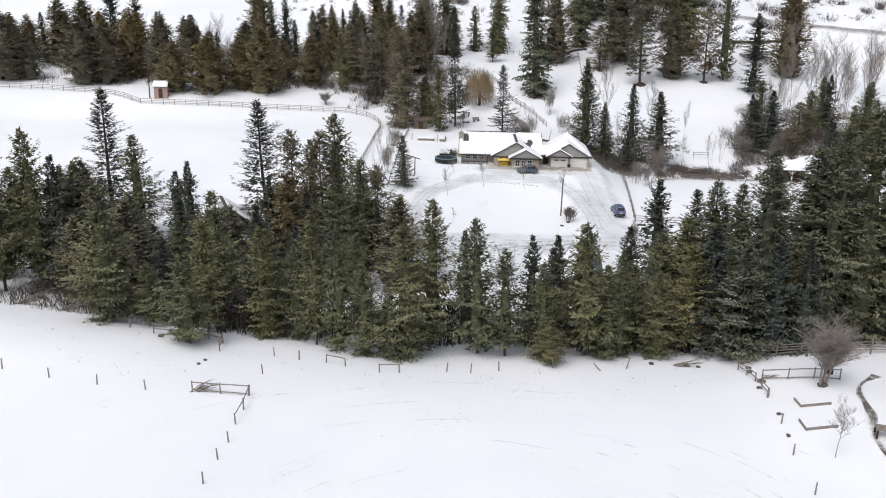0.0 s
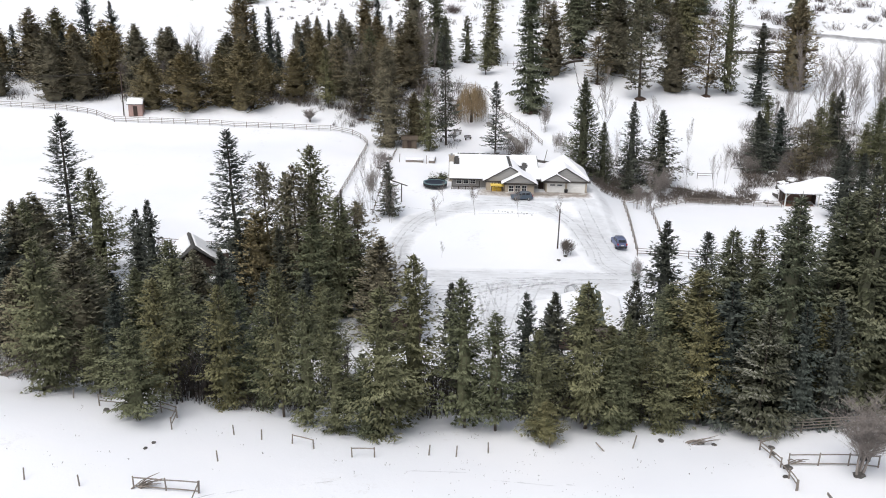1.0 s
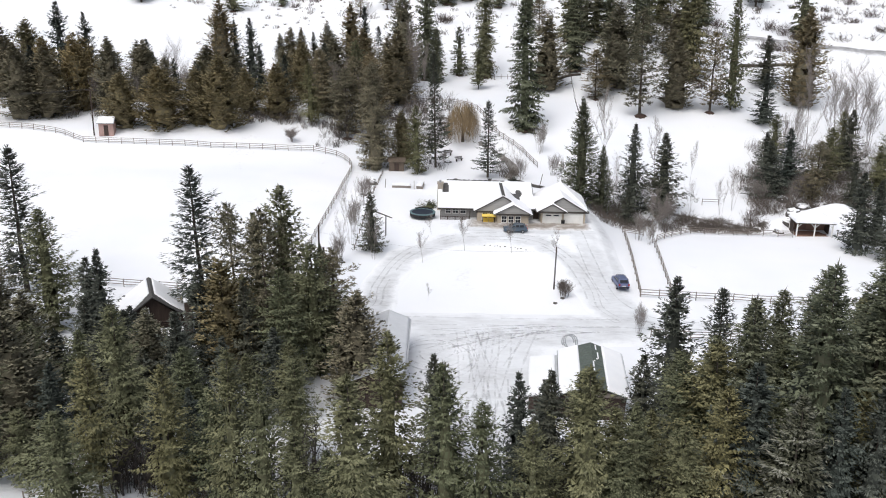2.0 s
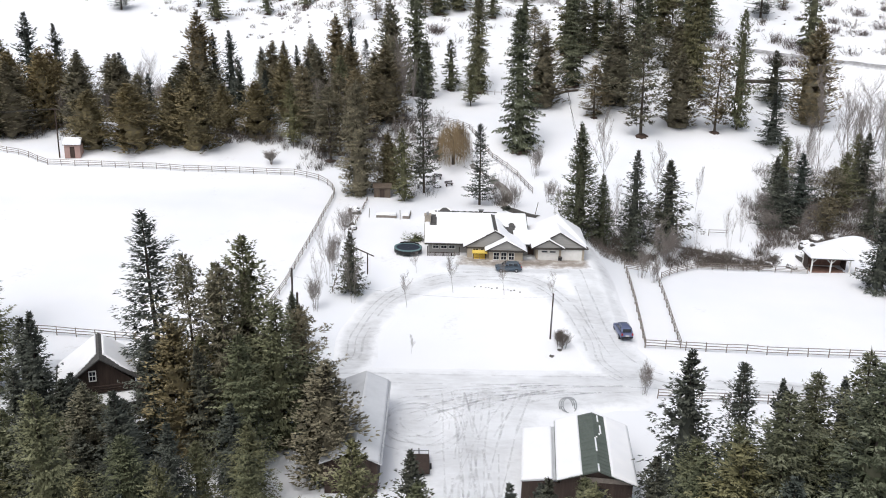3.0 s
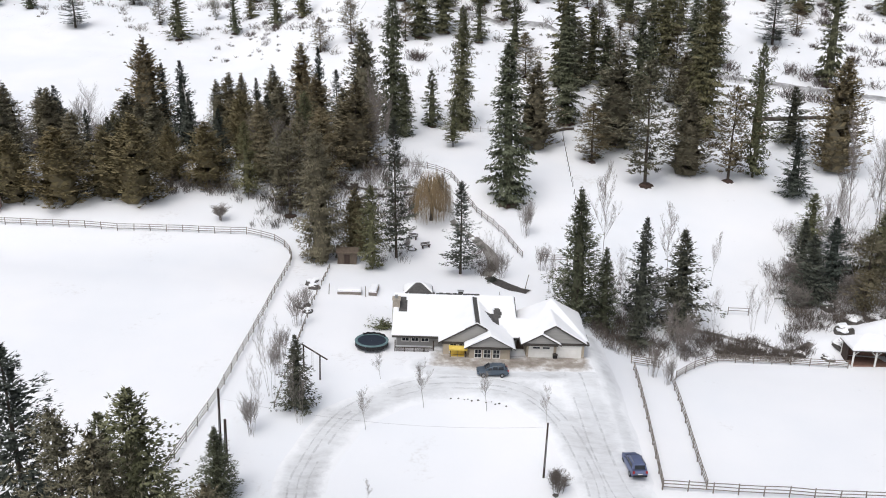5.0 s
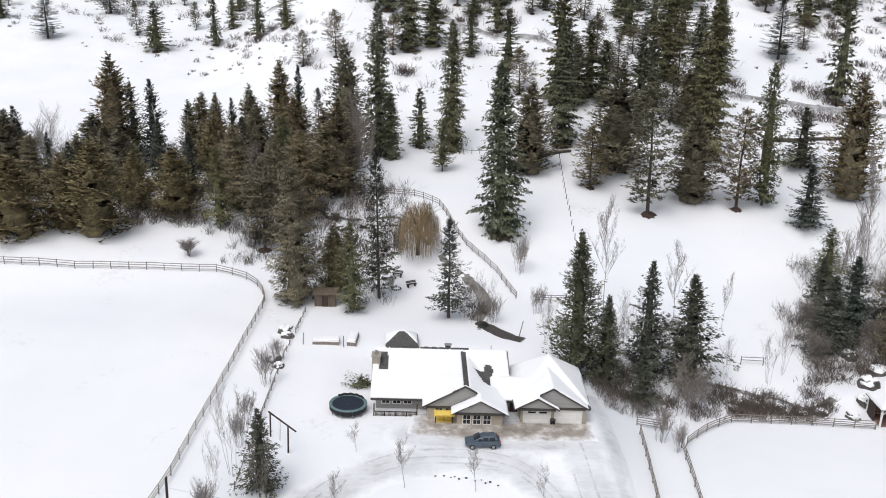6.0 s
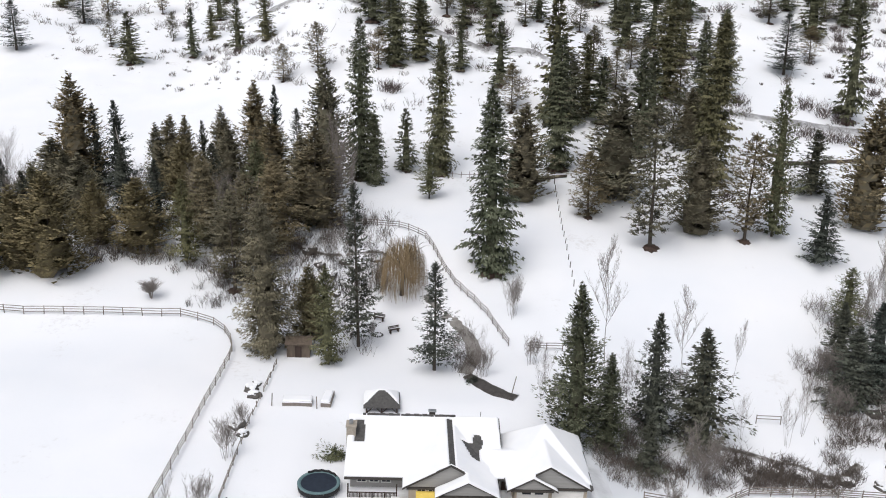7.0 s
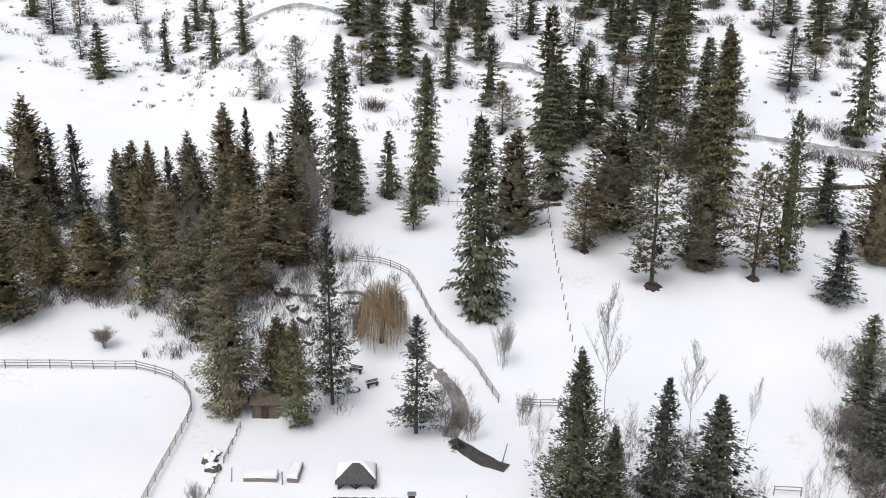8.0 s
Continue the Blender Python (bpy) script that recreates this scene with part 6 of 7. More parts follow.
def snag(x, y, h, lean, az):
    root = tagged(new("dead_birch"), "leaning pale dead birch trunk with broken branches", "tree")
    root.matrix_world = pose(x, y, ground_z(x, y), 0, lean, az)
    bm = bmesh.new()
    tube(bm, (0, 0, -0.3), (0.1, 0, h * 0.5), 0.17, 0.13, 8)
    tube(bm, (0.1, 0, h * 0.5), (0, 0.1, h), 0.13, 0.05, 8)
    part("trunk", bm, PALE_BARK, root)
    for k in range(5):
        bm = bmesh.new()
        tube(bm, (0.05, 0, h * (0.45 + 0.1 * k)), (0.5 * math.cos(k * 2.3), 0.5 * math.sin(k * 2.3), h * (0.52 + 0.1 * k)), 0.04, 0.015, 5)
        part("branch", bm, PALE_BARK, root)


snag(-37.6, 222.5, 12.5, -9, 0)


def willow(x, y, h, r):
    """A bare weeping willow: arching limbs and hundreds of hanging strands."""
    rng = random.Random(77)
    root = tagged(new("willow_tree"), "golden-brown bare weeping willow by the creek", "tree")
    root.matrix_world = pose(x, y, ground_z(x, y))
    bm = bmesh.new()
    tube(bm, (0, 0, -0.3), (0.1, 0, h * 0.42), 0.34, 0.26, 9)
    part("trunk", bm, BARK, root)
    verts, faces = [], []
    for k in range(11):
        a = 6.28319 * k / 11 + rng.uniform(-0.2, 0.2)
        bm = bmesh.new()
        p = Vector((0.1, 0, h * 0.40))
        arcs = []
        for s in range(1, 6):
            u = s / 5
            q = Vector((math.cos(a) * r * 0.82 * u, math.sin(a) * r * 0.82 * u, h * (0.42 + 0.56 * math.sin(u * 1.75) * (0.8 + 0.2 * math.sin(k * 3)))))
            tube(bm, p, q, 0.07 * (1.1 - u) + 0.01, 0.07 * (1.0 - u) + 0.01, 5, cap=False)
            arcs.append((p, q))
            p = q
        part("limb", bm, BARK, root)
    for _ in range(1400):
        a, u = rng.uniform(0, 6.28319), rng.uniform(0.02, 1.0) ** 0.6
        out = Vector((math.cos(a), math.sin(a), 0))
        lump = 1 + 0.45 * noise.noise((1.6 * out.x, 1.6 * out.y, 5.0 + u))
        q = out * (r * 0.74 * u * lump) + Vector((0, 0, h * (1.0 - 0.34 * u * u) * rng.uniform(0.62, 1.04)))
        length = q.z * rng.uniform(0.3, 0.94 if u > 0.5 else 0.6)
        side = Vector((-out.y, out.x, 0)) * 0.016
        last = None
        for s in range(5):
            w = s / 4
            c = q + out * (0.9 * math.sqrt(w)) + Vector((rng.uniform(-0.1, 0.1), rng.uniform(-0.1, 0.1), 0.9 * w * (1 - w) - length * w * w))
            n = len(verts)
            verts.extend((tuple(c - side), tuple(c + side)))
            if last is not None:
                faces.append((last, last + 1, n + 1, n))
            last = n
    mesh_object("hanging_crown", verts, faces, WILLOW, root)


willow(6.8, 196.4, 8.2, 4.6)


def thicket(name, label, mat, spots, seed, h, per, reach, width=0.022, spread=0.45):
    """Uncounted brush: thin leaning stems with side twigs, as one object."""
    rng = random.Random(seed)
    verts, faces = [], []
    for x, y, s in spots:
        z = ground_z(x, y)
        for _ in range(per):
            a, lean = rng.uniform(0, 6.2832), rng.uniform(0.05, reach)
            p = Vector((x + rng.gauss(0, spread * s), y + rng.gauss(0, spread * s), z - 0.1))
            L = h * s * rng.uniform(0.4, 1.1)
            d = Vector((math.cos(a) * lean, math.sin(a) * lean, 1)).normalized()
            for piece in range(5):
                turn = Vector((rng.uniform(-1, 1), rng.uniform(-1, 1), rng.uniform(-0.2, 0.6))) * 1.1
                q, e, l, w = (p, d, L, width) if piece == 0 else (p + d * L * rng.uniform(0.2, 0.85), (d + turn).normalized(), L * rng.uniform(0.25, 0.5), width * 0.7)
                side = e.cross(Vector((rng.uniform(-1, 1), rng.uniform(-1, 1), 0.1))).normalized() * w
                n = len(verts)
                verts.extend((tuple(q - side), tuple(q + side), tuple(q + e * l)))
                faces.append((n, n + 1, n + 2))
    return tagged(mesh_object(name, verts, faces, mat), label, "brush", kind="stuff")


rng_t = random.Random(5)
thicket("creek_brush", "tangled leafless brush along the creek", BRUSH,
        [(c + rng_t.gauss(0, 0.9), d + rng_t.gauss(0, 0.7), rng_t.uniform(0.7, 1.3)) for c, d in ((40.2, 160.2), (44.6, 160.6), (47.0, 161.2), (50.4, 160.4), (53.6, 161.8), (42.4, 163.5), (55.5, 164.2)) for _ in range(8)]
        + [(rng_t.uniform(57, 84), rng_t.uniform(169, 185), rng_t.uniform(0.9, 1.8)) for _ in range(280)]
        + [(rng_t.uniform(64, 92), rng_t.uniform(180, 196), rng_t.uniform(1.0, 2.2)) for _ in range(130)]
        + [(rng_t.uniform(31, 42), rng_t.uniform(172, 182), rng_t.uniform(0.7, 1.4)) for _ in range(40)]
        + [(rng_t.uniform(27.5, 36), rng_t.uniform(159, 172), rng_t.uniform(0.7, 1.4)) for _ in range(100)]
        + [(rng_t.gauss(14.6, 1.3), rng_t.gauss(181.5, 3.0), rng_t.uniform(0.8, 1.7)) for _ in range(15)], 6, 1.5, 30, 1.1)
thicket("wood_brush", "grey leafless undergrowth beneath the wood", BARK,
        [(x := rng_t.uniform(-46, 24), 79.3 + 0.15 * max(0, -x - 12) + abs(rng_t.gauss(0, 4.0)), rng_t.uniform(0.8, 1.6)) for _ in range(330)]
        + [(rng_t.uniform(-22, 2), rng_t.uniform(192, 214), rng_t.uniform(0.7, 1.3)) for _ in range(170)]
        + [(rng_t.uniform(-9, 3), rng_t.uniform(182, 194), rng_t.uniform(0.6, 1.1)) for _ in range(34)]
        + [(rng_t.uniform(-62, -8), rng_t.uniform(205, 226), rng_t.uniform(0.9, 1.6)) for _ in range(90)]
        + [(rng_t.uniform(-110, -45), rng_t.uniform(197, 224), rng_t.uniform(0.9, 1.8)) for _ in range(140)], 7, 1.9, 18, 0.7, 0.026)
thicket("wood_poles", "thin dark dead trunks standing under the firs", DARK_TRUNK,
        [(rng_t.uniform(-22, -5), rng_t.uniform(80.0, 85), 1.2) for _ in range(26)] + [(rng_t.uniform(-1, 4), rng_t.uniform(78, 82), 1.1) for _ in range(8)]
        + [(rng_t.uniform(6, 24), rng_t.uniform(78.5, 84), 1.1) for _ in range(26)], 31, 4.2, 6, 0.10, 0.10)
thicket("pasture_brush", "grey-brown leafless brush behind the pasture", BRUSH,
        [(rng_t.uniform(-70, -12), rng_t.uniform(200, 206), rng_t.uniform(0.7, 1.3)) for _ in range(70)]
        + [(rng_t.uniform(-120, -30), rng_t.uniform(226, 236), rng_t.uniform(1.2, 2.2)) for _ in range(130)]
        + [(rng_t.uniform(-20, 8), rng_t.uniform(196, 216), rng_t.uniform(0.8, 1.7)) for _ in range(70)], 32, 2.2, 26, 0.8, 0.03)
hill_spots = []
while len(hill_spots) < 1150:
    x, y = rng_t.uniform(-150, 150), rng_t.uniform(246, 372)
    if y > 262 + 0.75 * max(-x - 5, 0) ** 0.95 - 0.12 * max(x, 0) and noise.noise((x * 0.05, y * 0.05, 4.0)) > -0.25:
        hill_spots.append((x, y, rng_t.choice((0.3, 0.4, 0.5, 0.7, 0.9, 1.6, 2.6, 3.0))))
thicket("hill_brush", "scattered leafless bushes on the snowy hillside", BRUSH, hill_spots, 8, 0.8, 20, 1.5, 0.055, 0.30)
shrub_spots = []
while len(shrub_spots) < 120:
    x, y = rng_t.uniform(-60, 140), rng_t.uniform(262, 345)
    if noise.noise((x * 0.045 + 3, y * 0.045, 8.0)) > 0.02 - 0.0016 * max(x, 0) and y > 285 + 0.5 * max(-x, 0) - 0.2 * max(x, 0):
        shrub_spots.append((x, y, rng_t.uniform(0.6, 1.5)))
thicket("hill_shrubs", "dark purple-brown leafless shrubs between the hillside firs", SHRUB,
        shrub_spots + [(2.3, 270.5, 1.5), (3.2, 271.4, 1.2), (62, 228, 1.0), (64, 224.6, 0.9), (74.5, 262, 1.3), (88.5, 262, 1.4), (91, 258.5, 1.5), (93.5, 256, 1.4), (84, 250.6, 1.3), (86.5, 249.6, 1.4), (89.5, 249, 1.4), (92.5, 248.2, 1.5)], 61, 2.0, 60, 1.3, 0.06, 0.75)
thicket("bank_brush", "dense dark brush heaped along the creek bank", BRUSH,
        [(c + rng_t.gauss(0, 1.1), d + rng_t.gauss(0, 0.5), rng_t.uniform(0.7, 1.2)) for c, d in ((44.5, 161.2), (47.0, 161.4), (49.5, 161.0), (52.0, 161.2), (55.0, 162.0), (36.5, 162.0), (38.5, 162.6), (43.2, 165.4), (45.0, 164.4), (47.0, 163.6), (48.6, 164.6), (49.2, 162.6), (46.4, 162.4), (44.0, 163.0), (57, 167.5), (60, 168.4)) for _ in range(4)], 62, 1.5, 36, 1.2, 0.03, 0.55)
thicket("field_grass", "dead grass tips showing through the snow", BRUSH,
        [(-4 + 22 * u * math.cos(0.5) + rng_t.gauss(0, 0.15), 56 + k * 1.5 + 6 * math.sin(u * 2.2) + rng_t.gauss(0, 0.12), 0.5) for k in range(7) for u in [rng_t.random() for _ in range(20)]]
        + [(rng_t.uniform(-40, 26), rng_t.uniform(66, 76), 0.7) for _ in range(60)], 9, 0.35, 5, 2.5, 0.03)
for some in BARE.values():
    for root in some:
        for ob in (*root.children_recursive, root):
            bpy.data.objects.remove(ob)


# ---- trees ----
def conifer(seed, h, r, clear=0.06, droop=0.35, per=6, gap=0.33, taper=0.78, belly=1.15, sparse=0.0, blade=0.46, ragged=0.22, bulge=0.0, hang=0.3, fine=0.205, core=0.50, foot=0.7,
            swell=3.0, lumpy=0.55, limp=0.0, fan=1.0, mingle=0.2, lift=0.0, tuft=0, crest=0.75, turn=0.0):
    """A conifer's crown: boughs set with fans of fine sprays round an inner mass of dark twigs.
    Gives vertices, faces, normals, how far out on its bough each vertex is, and each bough's tone, lowered inward as
    painted shade."""
    rng = random.Random(seed)
    verts, faces, norms, tips, tones = [], [], [], [], []

    def tri(a, b, c, n, f, tone):
        """One blade, turned so that its face looks out of the crown."""
        if (b - a).cross(c - a).dot(n) < 0:
            a, b = b, a
        v = len(verts)
        verts.extend((tuple(a), tuple(b), tuple(c)))
        faces.append((v, v + 1, v + 2))
        norms.extend((tuple(n),) * 3)
        tips.extend((f, f, min(1.0, f + 0.3)))
        tones.extend((tone,) * 3)

    def reach_at(k):
        return r * ((1 - min(1.0, k) ** belly) ** taper) * (1 + bulge * math.sin(3.14159 * k)) * min(1.0, foot + k * swell)

    def spray(p, d, length, width, f, out, tone):
        side = d.cross(Vector((rng.uniform(-1.3, 1.3), rng.uniform(-1.3, 1.3), 1)))
        side = side.normalized() * width if side.length > 1e-4 else Vector((width, 0, 0))
        n = (out * 0.75 + Vector((rng.uniform(-0.45, 0.45), rng.uniform(-0.45, 0.45), 0.8 + rng.uniform(-0.35, 0.35)))).normalized()
        tri(p - side, p + side, p + d * length + Vector((0, 0, -0.10 * length)), n, f, tone)

    # the inner mass of twigs, its dark colour also holding the crown's inner shade
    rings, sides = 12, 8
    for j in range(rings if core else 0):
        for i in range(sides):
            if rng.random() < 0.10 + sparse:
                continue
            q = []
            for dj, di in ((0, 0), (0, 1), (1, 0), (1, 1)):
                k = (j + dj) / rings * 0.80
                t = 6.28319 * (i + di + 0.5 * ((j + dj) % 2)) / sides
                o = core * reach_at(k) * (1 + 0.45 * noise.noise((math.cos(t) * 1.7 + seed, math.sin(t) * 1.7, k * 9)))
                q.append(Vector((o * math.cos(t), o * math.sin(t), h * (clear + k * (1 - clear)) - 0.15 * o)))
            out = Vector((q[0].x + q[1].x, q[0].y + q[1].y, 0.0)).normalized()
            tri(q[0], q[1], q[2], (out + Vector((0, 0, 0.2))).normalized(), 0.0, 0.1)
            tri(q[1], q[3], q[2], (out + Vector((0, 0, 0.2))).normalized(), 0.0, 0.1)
    z = h * clear
    while z < h * 0.985:
        k = max(0.0, (z / h - clear) / (1 - clear))
        reach = reach_at(k)
        small = 0.60 + 0.30 * (1 - k)
        if rng.random() > sparse * 0.55:
            for a in range(max(4, round(per * (0.78 + 0.5 * k)))):
                if rng.random() < sparse * 0.6:
                    continue
                az = rng.uniform(0, 6.2832)
                lump = noise.noise((2.6 * math.cos(az) + seed * 7.1, 2.6 * math.sin(az), z * 0.8))
                L = max(0.20, reach * (1 + lumpy * lump) * rng.uniform(1 - ragged * 1.7, 1 + ragged * 0.8))
                rise = crest * k * k - droop * (1 - k) + rng.uniform(-0.14, 0.14)
                out = Vector((math.cos(az), math.sin(az), 0))
                d = (out + Vector((0, 0, rise))).normalized()
                p = Vector((0, 0, z + rng.uniform(-mingle, mingle)))
                lean = rng.uniform(-turn, turn)
                across = Vector((-out.y, out.x, 0)) * math.cos(lean) + Vector((0, 0, math.sin(lean)))
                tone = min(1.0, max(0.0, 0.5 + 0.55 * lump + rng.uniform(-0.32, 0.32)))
                for s in range(int(4 + 2.2 * L / fine)):
                    f = 0.15 + 0.85 * rng.random() ** 0.6
                    half = 0.40 * L * math.sqrt(1.10 - f)
                    lat = rng.uniform(-1, 1)
                    q = p + d * (L * f) + across * (half * lat) + Vector((0, 0, (0.10 - 0.05 * droop + lift * f) * L * f * f - hang * 0.45 * rng.random()))
                    tw = blade * small * rng.uniform(0.6, 1.3) * (1.15 - 0.35 * f)
                    if tuft:
                        for _ in range(tuft):
                            e = (d * 0.5 + Vector((rng.uniform(-1, 1), rng.uniform(-1, 1), rng.uniform(-0.5, 1.0)))).normalized()
                            spray(q, e, tw, tw * 0.16, f, out, tone)
                        continue
                    w = Matrix.Rotation(lat * 0.9 + rng.uniform(-0.4, 0.4), 3, "Z") @ d
                    w.z += rng.uniform(-1.5, 0.45) * hang - limp + lift * 0.5
                    # sprays near the trunk lose tone: occlusion put into their colour
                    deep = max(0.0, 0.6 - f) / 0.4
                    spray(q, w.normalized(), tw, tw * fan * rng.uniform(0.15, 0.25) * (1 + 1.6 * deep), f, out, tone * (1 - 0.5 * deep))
        z += gap * rng.uniform(0.75, 1.25) * (1.0 if k < 0.65 else 0.66)
    for s in range(5):
        spray(Vector((0, 0, h * (0.955 + 0.008 * s))), Vector((rng.uniform(-0.3, 0.3), rng.uniform(-0.3, 0.3), 1)).normalized(), h * 0.03 + 0.12, 0.05, 0.6, Vector((0, 0, 1)), 0.5)
    return verts, faces, norms, tips, tones


def crown_mesh(name, shape, mat, parent):
    v, f, norms, tips, tones = shape
    ob = mesh_object(name, v, f, mat, parent, smooth=True)
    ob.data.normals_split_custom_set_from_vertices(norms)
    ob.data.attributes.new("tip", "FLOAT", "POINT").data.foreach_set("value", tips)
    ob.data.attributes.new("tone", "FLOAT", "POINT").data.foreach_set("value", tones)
    return ob


def litter_mesh(seed, r):
    """A low ragged mound of shed needles and dead twigs round a trunk's foot."""
    n, rows = 18, ((0.0, 0.36), (0.35, 0.33), (0.7, 0.22), (1.0, -0.25))
    verts = []
    for k, (o, z) in enumerate(rows):
        for j in range(n):
            a = 6.28319 * j / n
            w = r * o * (1 + 0.35 * noise.noise((math.cos(a) * 2 + seed, math.sin(a) * 2, o)) + (0.12 if j % 2 else -0.12) * o)
            verts.append((w * math.cos(a), w * math.sin(a), z + 0.22 * noise.noise((w * math.cos(a) * 3, w * math.sin(a) * 3, seed))))
    faces = [(k * n + j, k * n + (j + 1) % n, (k + 1) * n + (j + 1) % n, (k + 1) * n + j) for k in range(len(rows) - 1) for j in range(n)]
    return verts, faces


def trunk_mesh(h, r, lean=0.0, seed=0):
    bm = bmesh.new()
    rng = random.Random(seed)
    x = y = 0.0
    last = (0, 0, -0.4)
    for k in range(1, 7):
        z = h * 0.97 * k / 6
        nxt = (x + rng.uniform(-0.05, 0.05) + lean * z, y + rng.uniform(-0.05, 0.05), z)
        tube(bm, last, nxt, r * (1.15 - (k - 1) / 6), max(0.02, r * (1.15 - k / 6)), 7, cap=False)
        last = nxt
    return bm


def tree_kind(name, label, seed, h, r, needles, trunk_r=0.02, litter=0.0, **shape):
    root = tagged(new(name), label, "tree")
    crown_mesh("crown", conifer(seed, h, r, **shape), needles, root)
    part("trunk", trunk_mesh(h, h * trunk_r * 0.5, seed=seed), BARK, root)
    if litter:
        tagged(mesh_object("needle_litter", *litter_mesh(seed, r * litter), LITTER, root), "reddish-brown shed needles at the foot")
    root["size"] = (h, r)
    return root


KINDS = {
    "fir": [tree_kind("fir_tree", "green fir with layered feathery boughs and pale tips", s, 13, 3.0, N_GREEN, droop=0.16, lift=0.10, core=0.22, gap=0.33, per=7, blade=0.385, fine=0.205, fan=1.24, taper=0.76, belly=1.55, clear=c, foot=0.52, lumpy=0.75, ragged=0.28, hang=0.40, turn=0.6)
            for s, c in ((1, 0.03), (2, 0.08), (3, 0.13), (21, 0.05))],
    "big_fir": [tree_kind("fir_tree", "tall full olive-green fir with heavy feathery boughs", s, 20, 3.2, m, droop=0.18, lift=0.10, core=0.26, gap=0.42, per=8, blade=0.40, fine=0.20, fan=1.2, taper=0.74, belly=1.45, clear=0.05, foot=0.6, lumpy=0.7, ragged=0.28, hang=0.45, turn=0.7)
                for s, m in ((29, N_HILL), (30, N_CEDAR))],
    "spruce": [tree_kind("spruce_tree", "dense dark blue-green spruce, dusted with frost", s, 12, 2.9, N_DARK, droop=0.34, lift=0.16, taper=0.86, core=0.26, blade=0.43, fine=0.23, fan=1.28, gap=0.38, per=8, mingle=0.14, turn=0.3, lumpy=0.6, ragged=0.30) for s in (4, 5, 22)],
    "cedar": [tree_kind("cedar_tree", "broad brownish-olive cedar with foliage to the ground", s, 12, 3.0, N_BROWN, mingle=0.9, droop=-0.25, crest=0.45, ragged=0.18, belly=2.1, taper=0.90, clear=0.01, bulge=0.06, per=9, gap=0.34, hang=0.3, limp=-0.5, lift=0.08, turn=1.5, blade=0.42, fine=0.22, core=0.40, foot=0.9, swell=1.6, lumpy=0.35, fan=1.4)
              for s in (6, 7, 23)],
    "pine": [tree_kind("pine_tree", "grey-green pine with a bare lower trunk", s, 15, 3.0, N_GREY, litter=0.26, droop=-0.08, ragged=0.30, belly=1.5, taper=0.66, clear=c, foot=0.55, swell=1.4, sparse=0.02, core=0, bulge=0.2, trunk_r=0.02, per=7, gap=0.42, hang=0.5, blade=0.48, fine=0.98, tuft=5, lumpy=0.7)
             for s, c in ((8, 0.12), (9, 0.06))],
    "tall": [tree_kind("tall_fir_tree", "tall narrow fir with hanging ragged boughs", s, 24, 3.0, N_HILL, litter=0.5, droop=0.55, ragged=0.26, taper=0.58, foot=0.65, swell=1.8, clear=0.02, gap=0.42, blade=0.50, per=9, hang=0.55, limp=0.30, fine=0.25, core=0.2, turn=0.5, fan=1.3, lumpy=0.6) for s in (10, 11, 24)],
    "larch": [tree_kind("sparse_fir_tree", "tall thin-crowned fir with gaps between boughs", s, 18, 2.7, N_DARK, droop=0.05, lift=0.12, ragged=0.42, taper=0.66, clear=0.10, sparse=0.18, core=0, trunk_r=0.024, per=8, lumpy=0.8) for s in (12, 13)],
    "grey": [tree_kind("grey_cedar_tree", "grey-brown half-bare conifer with thin foliage", s, 16, 3.2, N_CEDAR, mingle=0.6, droop=0.0, ragged=0.26, belly=1.7, taper=0.62, clear=0.01, bulge=0.1, per=10, gap=0.34, hang=0.5, limp=0.1, blade=0.42, fine=0.175, core=0.35, foot=0.8, swell=1.5, lumpy=0.4) for s in (14,)],
    "distant": [tree_kind("hill_fir_tree", "dark green fir high on the snowy hillside", s, 13, 3.0, N_HILL, litter=0.45, droop=0.25, core=0.26, taper=0.76, per=7, gap=0.50, blade=0.70, fine=0.46, fan=1.2, lumpy=0.6, ragged=0.28) for s in (18, 19, 25)],
    "frosted": [tree_kind("frosted_fir_tree", "broad fir with pale frosted bough ends", 17, 11, 3.2, N_FROST, droop=0.16, lift=0.14, core=0, taper=0.84, per=9, fine=0.18, blade=0.42)],
    "brown": [tree_kind("brown_cedar_tree", "tall dark brown-green cedar with a pointed top", s, 16, 2.8, N_CEDAR, mingle=0.9, droop=-0.25, crest=0.45, ragged=0.18, belly=2.1, taper=0.95, clear=0.02, bulge=0.06, per=9, gap=0.40, hang=0.3, limp=-0.5, lift=0.08, turn=1.5, blade=0.48, fine=0.31, core=0.45, foot=0.80, swell=1.6, lumpy=0.4, fan=1.4)
              for s in (15, 16, 26)],
    "near_brown": [tree_kind("brown_cedar_tree", "tall dark olive-green cedar with a pointed top", s, 16, 2.8, N_HILL, mingle=0.6, droop=-0.05, crest=0.6, ragged=0.16, belly=1.45, taper=0.84, clear=0.02, bulge=0.08, per=9, gap=0.36, hang=0.35, limp=-0.4, lift=0.08, turn=1.3, blade=0.38, fine=0.18,
                             core=0.22, foot=0.85, swell=1.6, lumpy=0.5, fan=1.25) for s in (27, 28)],
}
placed = []


